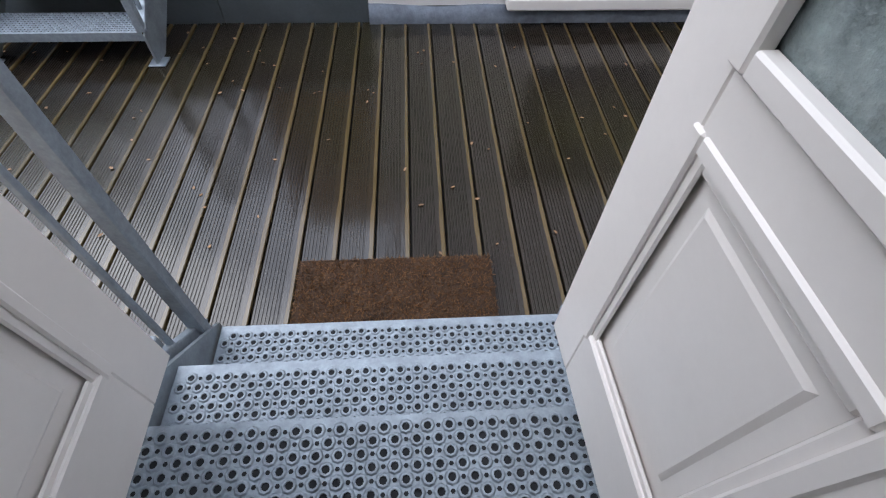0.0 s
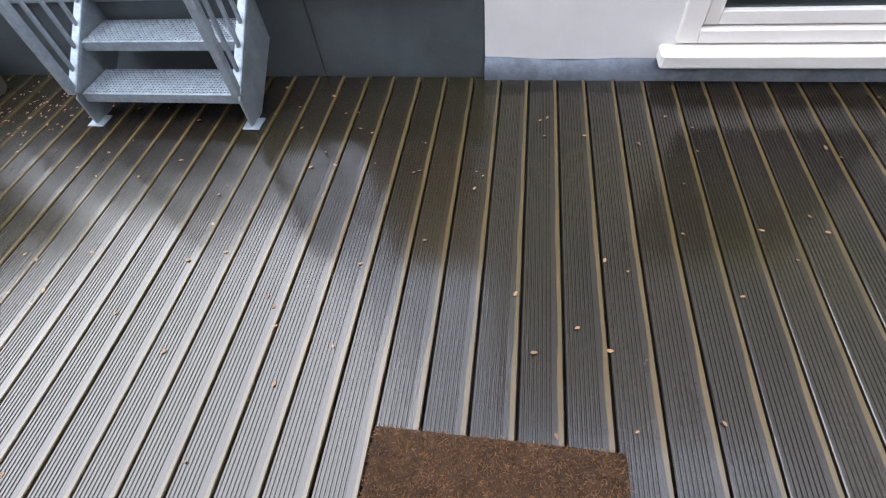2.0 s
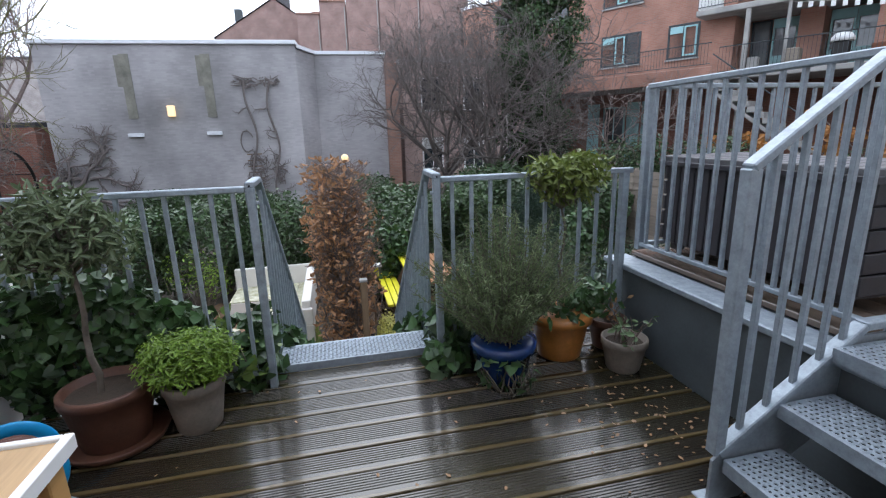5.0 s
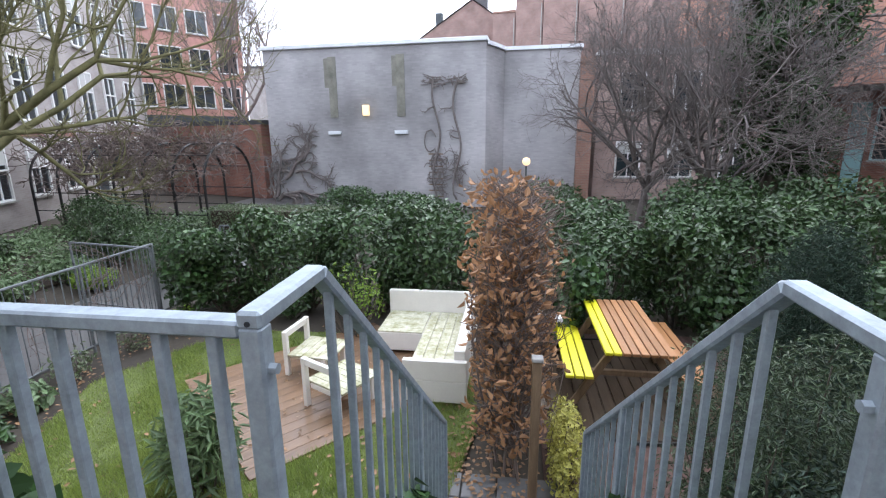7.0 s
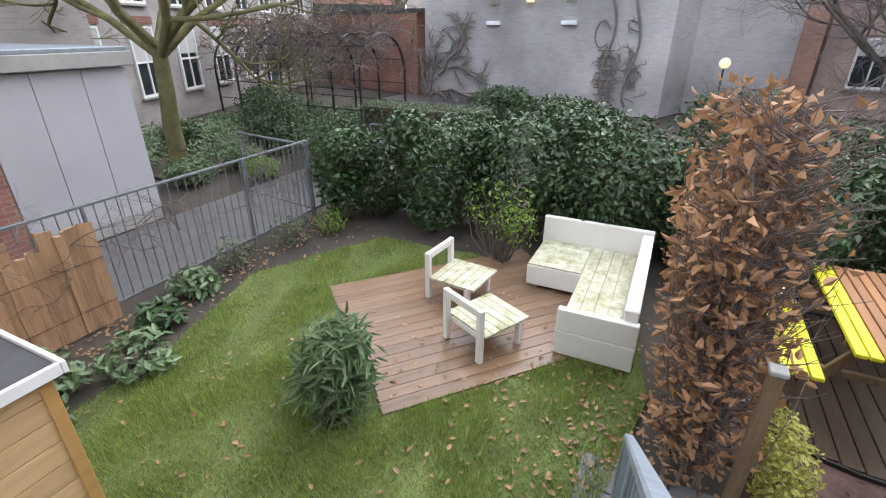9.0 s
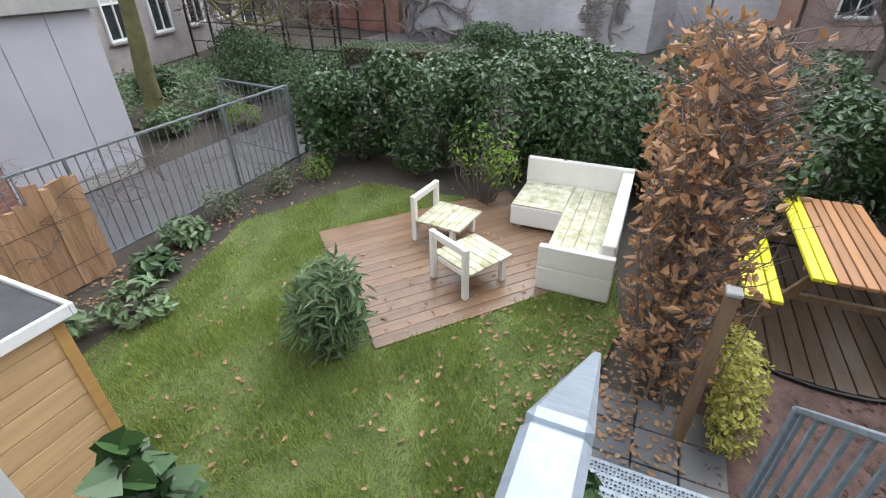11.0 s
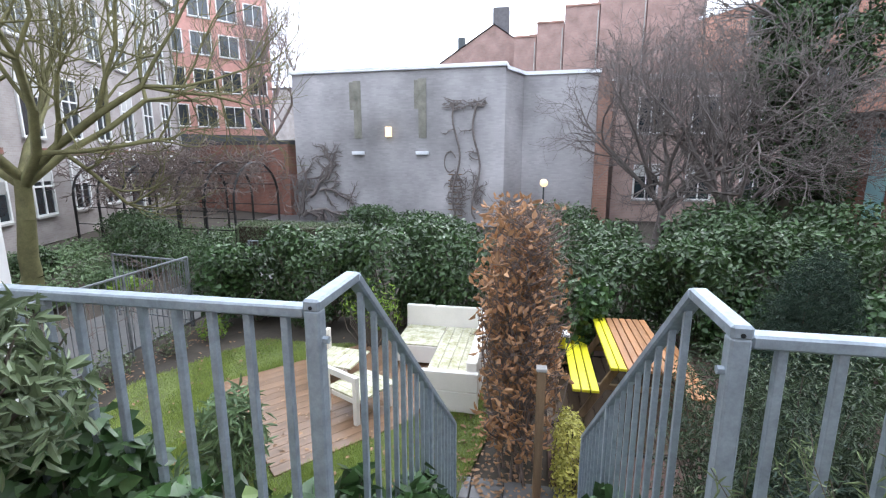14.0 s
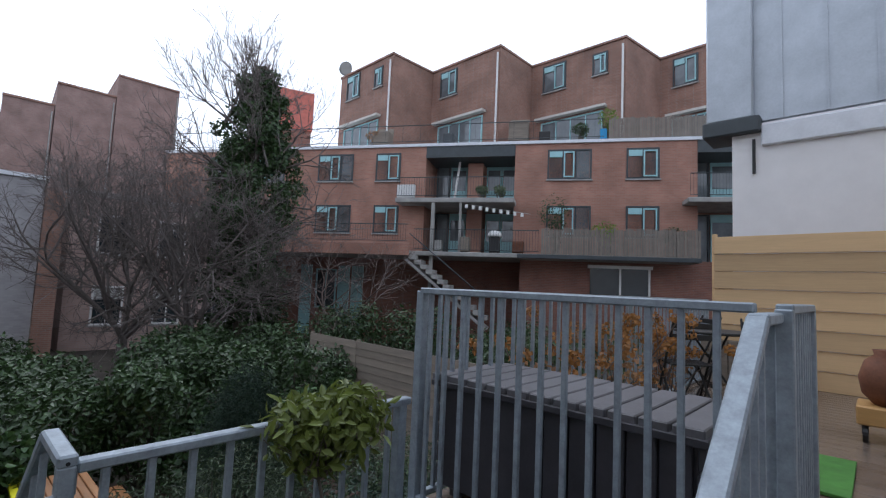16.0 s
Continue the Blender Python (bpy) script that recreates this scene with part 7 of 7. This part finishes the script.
for z_ in (6.63, 4.05):
    for u_, w_, n_ in ((-6.81, 1.9, 3), (-3.7, 1.27, 2), (4.57, 1.92, 3), (7.95, 1.35, 2), (-10.5, 1.8, 3), (-13.2, 1.3, 2)):
        teal_window(fb, u_, -0.02, z_, w_, 1.38, 0, n_)
    # set-back glass doors in the recess
    for u_, m_, w_ in ((-1.05, "darkframe", 0.7), (-0.3, "tealframe", 0.85), (1.55, "tealframe", 0.75), (2.32, "tealframe", 0.75), (11.0, "darkframe", 0.75), (11.8, "tealframe", 1.0), (12.9, "tealframe", 1.0)):
        e_ = window(fb, u_, 1.9 if u_ < 10 else 1.7, z_ - 0.95, w_, 2.25, M[m_], 0, 1, glass="flatglass")
        if m_ == "tealframe":
            part("door_panel", nbox(0.07, w_ - 0.07, -0.02, 0.03, 0.07, 0.85), M["tealframe"], e_)
            part("vent_panel", nbox(0.07, w_ - 0.07, -0.02, 0.03, 1.9, 2.18), M["tealframe"], e_)
part("brick_pier", nbox(0.75, 1.5, 0.9, 2.0, 3.2, FZ - 0.6), M["salmon"], fb)
# balcony slabs, parapets and rails
part("balcony_slab", nbox(-2.3, 3.2, -1.0, 2.0, 5.40, 5.62, 0.03), M["concrete"], fb)
part("balcony_slab", nbox(10.2, 22, -0.9, 1.8, 5.45, 5.66, 0.03), M["concrete"], fb)
part("balcony_slab", nbox(-16, -1.3, -1.6, 2.2, 2.95, 3.15, 0.03), M["concrete"], fb)
part("balcony_edge", nbox(-16, -1.3, -1.68, -1.6, 2.9, 3.45, 0.02), M["salmon"], fb)
part("balcony_slab", nbox(-1.3, 10.6, -1.2, 2.2, 2.95, 3.15, 0.03), M["concrete"], fb)
part("balcony_edge", nbox(3.4, 10.6, -1.28, -1.2, 2.95, 3.13, 0.02), M["darkframe"], fb)


def thin_rail(parent, u0, u1, v, z, h, mid=True, gap=0.12, side=None):
    e = empty("railing", u0, v, z)
    e.parent = parent
    L = u1 - u0
    bm = bmesh.new()
    rod(bm, (0, 0, h), (L, 0, h), 0.022, n=5)
    rod(bm, (0, 0, 0.1), (L, 0, 0.1), 0.016, n=5)
    part("rail", bm, M["darkframe"], e)
    bm = bmesh.new()
    for i in range(int(L / gap) + 1):
        rod(bm, (i * gap, 0, 0.1), (i * gap, 0, h), 0.008, n=3, caps=False)
    ob2 = part("infill", bm, M["darkframe"], e)
    ob2["kind"] = "stuff"
    return e


thin_rail(fb, -2.25, 3.15, -0.95, 5.62, 0.95)
thin_rail(fb, -15.9, -1.4, -1.62, 3.45, 0.85)
thin_rail(fb, -1.25, 4.3, -1.15, 3.15, 1.0)
thin_rail(fb, -15.9, 7.0, -0.02, FZ + 0.18, 0.9, gap=0.9)
thin_rail(fb, 10.3, 21, -0.85, 5.66, 1.0)


def slat_screen(parent, u0, u1, v, z, h):
    bm = bmesh.new()
    r_ = random.Random(int(u0 * 10))
    x_ = u0
    while x_ < u1:
        box(bm, x_, x_ + 0.085, v - 0.015, v + 0.015, z, z + h + r_.uniform(-0.06, 0.05))
        x_ += 0.1
    e = part("slat_screen", bm, M["balcwood"], parent, "grey weathered slat screen")
    e["kind"] = "stuff"


slat_screen(fb, 4.4, 10.5, -1.18, 3.15, 1.1)
slat_screen(fb, 7.2, 21, -0.02, FZ + 0.18, 0.9)
part("white_box", nbox(-2.25, -1.4, -0.9, -0.75, 5.65, 6.25), M["whiteframe"], fb)
part("support_post", nbox(-0.55, -0.4, -0.95, -0.8, GZ, 5.4), M["concrete"], fb)
part("support_post", nbox(0.75, 0.85, -0.95, -0.85, 3.15, 5.4), M["concrete"], fb)
part("drain_pipe", rod(bmesh.new(), (0.35, 0.85, FZ - 0.5), (0.1, 0.85, 5.62), 0.06), M["whiteframe"], fb)
part("garage_window", nbox(6.5, 8.95, -0.06, 0.0, 1.55, 2.68), M["glass"], fb)
bm = bmesh.new()
for c in ((6.4, 9.05, 2.68, 2.82), (7.7, 7.78, 1.55, 2.68), (8.87, 8.95, 1.55, 2.68)):
    box(bm, c[0], c[1], -0.1, -0.02, c[2], c[3])
part("window_frame", bm, M["whiteframe"], fb)
for u_ in (-8.6, -6.38, -5.6):
    part("shutter_door", nbox(u_, u_ + 0.65, 2.1, 2.19, GZ + 0.3, 2.5), M["tealframe"], fb)
window(fb, -7.7, 2.15, 0.2, 1.2, 2.1, M["tealframe"])
# concrete stair down from the first balcony
for i in range(13):
    part("stair_step", nbox(-1.35 + i * 0.27, -1.05 + i * 0.27, -1.5, -0.6, 2.75 - i * 0.21, 2.95 - i * 0.21), M["concrete"], fb)
part("stair_soffit", bar(bmesh.new(), (-1.5, -1.05, 2.75), (2.2, -1.05, -0.15), 0.9, 0.12, 0), M["concrete"], fb)
part("stair_rail", rod(bmesh.new(), (-1.35, -1.5, 3.9), (2.1, -1.5, 1.2), 0.025), M["darkframe"], fb)
# stepped top storeys
for k, (ua, ub, un) in enumerate(((-5.85, -3.1, -1.02), (-1.02, 2.27, 3.75), (3.75, 7.88, 9.3), (9.3, 13.4, 15.0), (15.0, 19, 20.5))):
    va, vb, ZT = 3.3, 0.85, 13.55
    A, B, C = (back(ua, va), va), (back(ub, vb), vb), (back(un, va), va)
    bm = bmesh.new()
    prism(bm, [A, B, C, (C[0], 9.0), (A[0], 9.0)], FZ + 0.18, ZT)
    part("top_storey", bm, M["brown_brick"], fb)
    bm = bmesh.new()
    prism(bm, [(A[0] - 0.05, A[1] - 0.05), (B[0], B[1] - 0.08), (C[0] + 0.05, C[1] - 0.02), (C[0], 9.0), (A[0], 9.0)], ZT, ZT + 0.1)
    part("roof_edge", bm, M["brown_brick"], fb)
    ang = math.atan2(B[1] - A[1], B[0] - A[0])
    L = math.hypot(B[0] - A[0], B[1] - A[1])

    def on(s_):
        return A[0] + (B[0] - A[0]) * s_ + math.sin(ang) * 0.03, A[1] + (B[1] - A[1]) * s_ - math.cos(ang) * 0.03
    x_, y_ = on(0.14)
    teal_window(fb, x_, y_, 12.0 - (0.1 if k else 0), L * 0.26, 1.45, ang, 2)
    if k in (0, 2):
        x_, y_ = on(0.68)
        teal_window(fb, x_, y_, 12.1, L * 0.15, 1.1, ang, 1)
    x_, y_ = on(0.13)
    window(fb, x_, y_, FZ + 0.25, L * 0.66, 1.75, M["tealframe"], ang, 4, glass="flatglass")
    part("awning_box", nbox(0, L * 0.75, -0.3, 0.0, 0, 0.12), M["awning"], fb).matrix_basis = Matrix.Translation((*on(0.08), FZ + 2.1)) @ Matrix.Rotation(ang, 4, "Z")
    part("drain_pipe", rod(bmesh.new(), (B[0] - 0.15, B[1] - 0.06, FZ + 0.2), (B[0] - 0.15, B[1] - 0.06, ZT - 0.3), 0.05), M["whiteframe"], fb)
    part("chimney", nbox(C[0] - 0.6, C[0] + 0.1, 5.5, 6.5, ZT, ZT + 0.8), M["concrete"], fb)
part("satellite_dish", lathe(bmesh.new(), [(0.05, 0), (0.25, 0.04), (0.4, 0.14), (0.41, 0.15), (0.25, 0.06)], 18), M["concrete"], fb).matrix_basis = Matrix.Translation((back(-5.7, 3), 3.2, 14.1)) @ Matrix.Rotation(radians(100), 4, "X")
# clutter on the balconies: washing line, covered grill, crates, chairs
def on_flats(ob, u, v, z):
    ob.matrix_basis = FL @ Matrix.Translation((u, v, z))
    return ob


wl_ = empty("washing_line", 0, 0, 0, label="washing line with small white cloths above the balcony", category="washing line")
on_flats(wl_, 0.9, -0.9, 5.15)
part("cord", rod(bmesh.new(), (-0.3, 0, 0.25), (3.0, 0, -0.25), 0.012, n=4), M["concrete"], wl_)
for k in range(9):
    t_ = k * 0.31 + 0.1
    part("cloth", nbox(t_, t_ + 0.13, -0.008, 0.008, 0.02 - t_ * 0.15, 0.19 - t_ * 0.15), M["whiteframe"], wl_)
for k, (u_, v_, z_, w_, h_, m_, nm, lb) in enumerate(((2.35, -0.6, 3.15, 0.45, 0.75, "black", "grill", "covered grill with a white lid on the balcony"), (1.0, -0.7, 3.15, 0.5, 0.7, "oldwood", "crate", "wooden crate on the balcony"),
                                                      (-0.2, -0.7, 3.15, 0.35, 0.55, "concrete", "bin", "grey bin on the balcony"), (3.4, -0.7, 3.15, 0.5, 0.55, "rust", "crate", "brown crate on the balcony"),
                                                      (-3.6, 0.5, FZ + 0.15, 0.8, 0.75, "oldwood", "garden_chair", "wooden chair on the roof terrace"), (-0.2, 0.5, FZ + 0.15, 0.5, 0.6, "darkframe", "crate", "dark crate on the roof terrace"),
                                                      (3.2, 0.5, FZ + 0.15, 0.9, 1.0, "oldwood", "garden_chair", "wooden bench back on the roof terrace"), (4.4, 0.4, FZ + 0.15, 0.5, 0.5, "black", "crate", "dark crate on the roof terrace"), (7.0, 0.3, FZ + 0.15, 0.3, 0.55, "bluehose", "bin", "blue bin on the roof terrace"))):
    e_ = on_flats(empty(nm, 0, 0, 0, label=lb, category=nm.replace("_", " "), group="balcony clutter"), u_, v_, z_)
    part("body", nbox(-w_ / 2, w_ / 2, -w_ / 2, w_ / 2, 0.06, h_, 0.03), M[m_], e_)
    for sx in (-1, 1):
        part("foot", nbox(sx * w_ * 0.4 - 0.03, sx * w_ * 0.4 + 0.03, -w_ * 0.4, w_ * 0.4, 0, 0.06), M[m_], e_)
    if nm == "grill":
        part("lid", lathe(bmesh.new(), [(0.34, h_), (0.33, h_ + 0.12), (0.22, h_ + 0.26), (0.0, h_ + 0.3)], 16), M["whiteframe"], e_)
    if nm == "garden_chair":
        part("backrest", nbox(-w_ / 2, w_ / 2, w_ / 2 - 0.06, w_ / 2, h_, h_ + 0.35), M[m_], e_)
# balcony plants
for k, (u_, v_, z_, r_, h_, m_) in enumerate(((4.9, -0.7, 3.15, 0.75, 2.7, "laurel"), (7.0, -0.8, 3.15, 0.55, 1.5, "bright"), (9.7, -0.7, 3.15, 0.5, 1.3, "laurel"), (6.0, 0.5, FZ + 0.2, 0.4, 0.9, "laurel"), (7.2, 0.4, FZ + 0.2, 0.45, 1.5, "bright"), (-4.0, 0.4, FZ + 0.2, 0.5, 0.8, "beech"), (1.7, -0.6, 5.62, 0.3, 0.6, "olive"), (2.5, -0.6, 5.62, 0.3, 0.6, "olive"))):
    w_ = FL @ Vector((u_, v_, z_))
    shrub("balcony_plant", w_.x, w_.y, w_.z, [(0, 0, h_ * 0.7, r_, r_, h_ * 0.3), (0.1, 0, h_ * 0.4, r_ * 0.5, r_ * 0.5, h_ * 0.2)], 500, 0.10, m_, "potted plant on a balcony of the flats", 230 + k, 0.5, "plant", group="balcony plants")

# white neighbouring house beyond the terrace fence
nh = empty("white_house", -3.45, 9.4, GZ, label="white rendered house with zinc cladding above", category="house")
part("wall", nbox(0, 8, 0, 7, 0, 5.9), M["render"], nh)
part("cladding_core", nbox(0.1, 8, 0.1, 7, 5.9, 10.5), M["zinc"], nh)
for i in range(9):
    part("zinc_sheet", nbox(0.12 + i * 0.55, 0.66 + i * 0.55, 0.06, 0.1, 5.95, 9.6, 0.004), M["zinc"], nh)
    part("standing_seam", nbox(0.10 + i * 0.55, 0.125 + i * 0.55, 0.03, 0.06, 5.95, 9.6), M["zinc"], nh)
part("chimney_duct", nbox(-0.35, 0.3, -0.1, 0.5, 6.0, 9.0, 0.02), M["zinc"], nh)
part("corbel", nbox(-0.4, 0.4, -0.15, 0.55, 5.75, 6.0, 0.02), M["darkframe"], nh)
part("fascia", nbox(0.4, 8, -0.08, 0.0, 5.52, 5.86, 0.02), M["coping"], nh)
part("wall_anchor", nbox(0.28, 0.32, -0.04, -0.005, 5.1, 5.65), M["black"], nh)
part("roof", nbox(-0.05, 8, -0.2, 7, 10.5, 10.7), M["felt"], nh)

# closing walls out of sight
tagged(part("wall_far_south", nbox(-11, -3.5, -30, -13, GZ, 9.0), M["stonehouse"]), "plain brick back walls of the street", "wall", kind="structure")
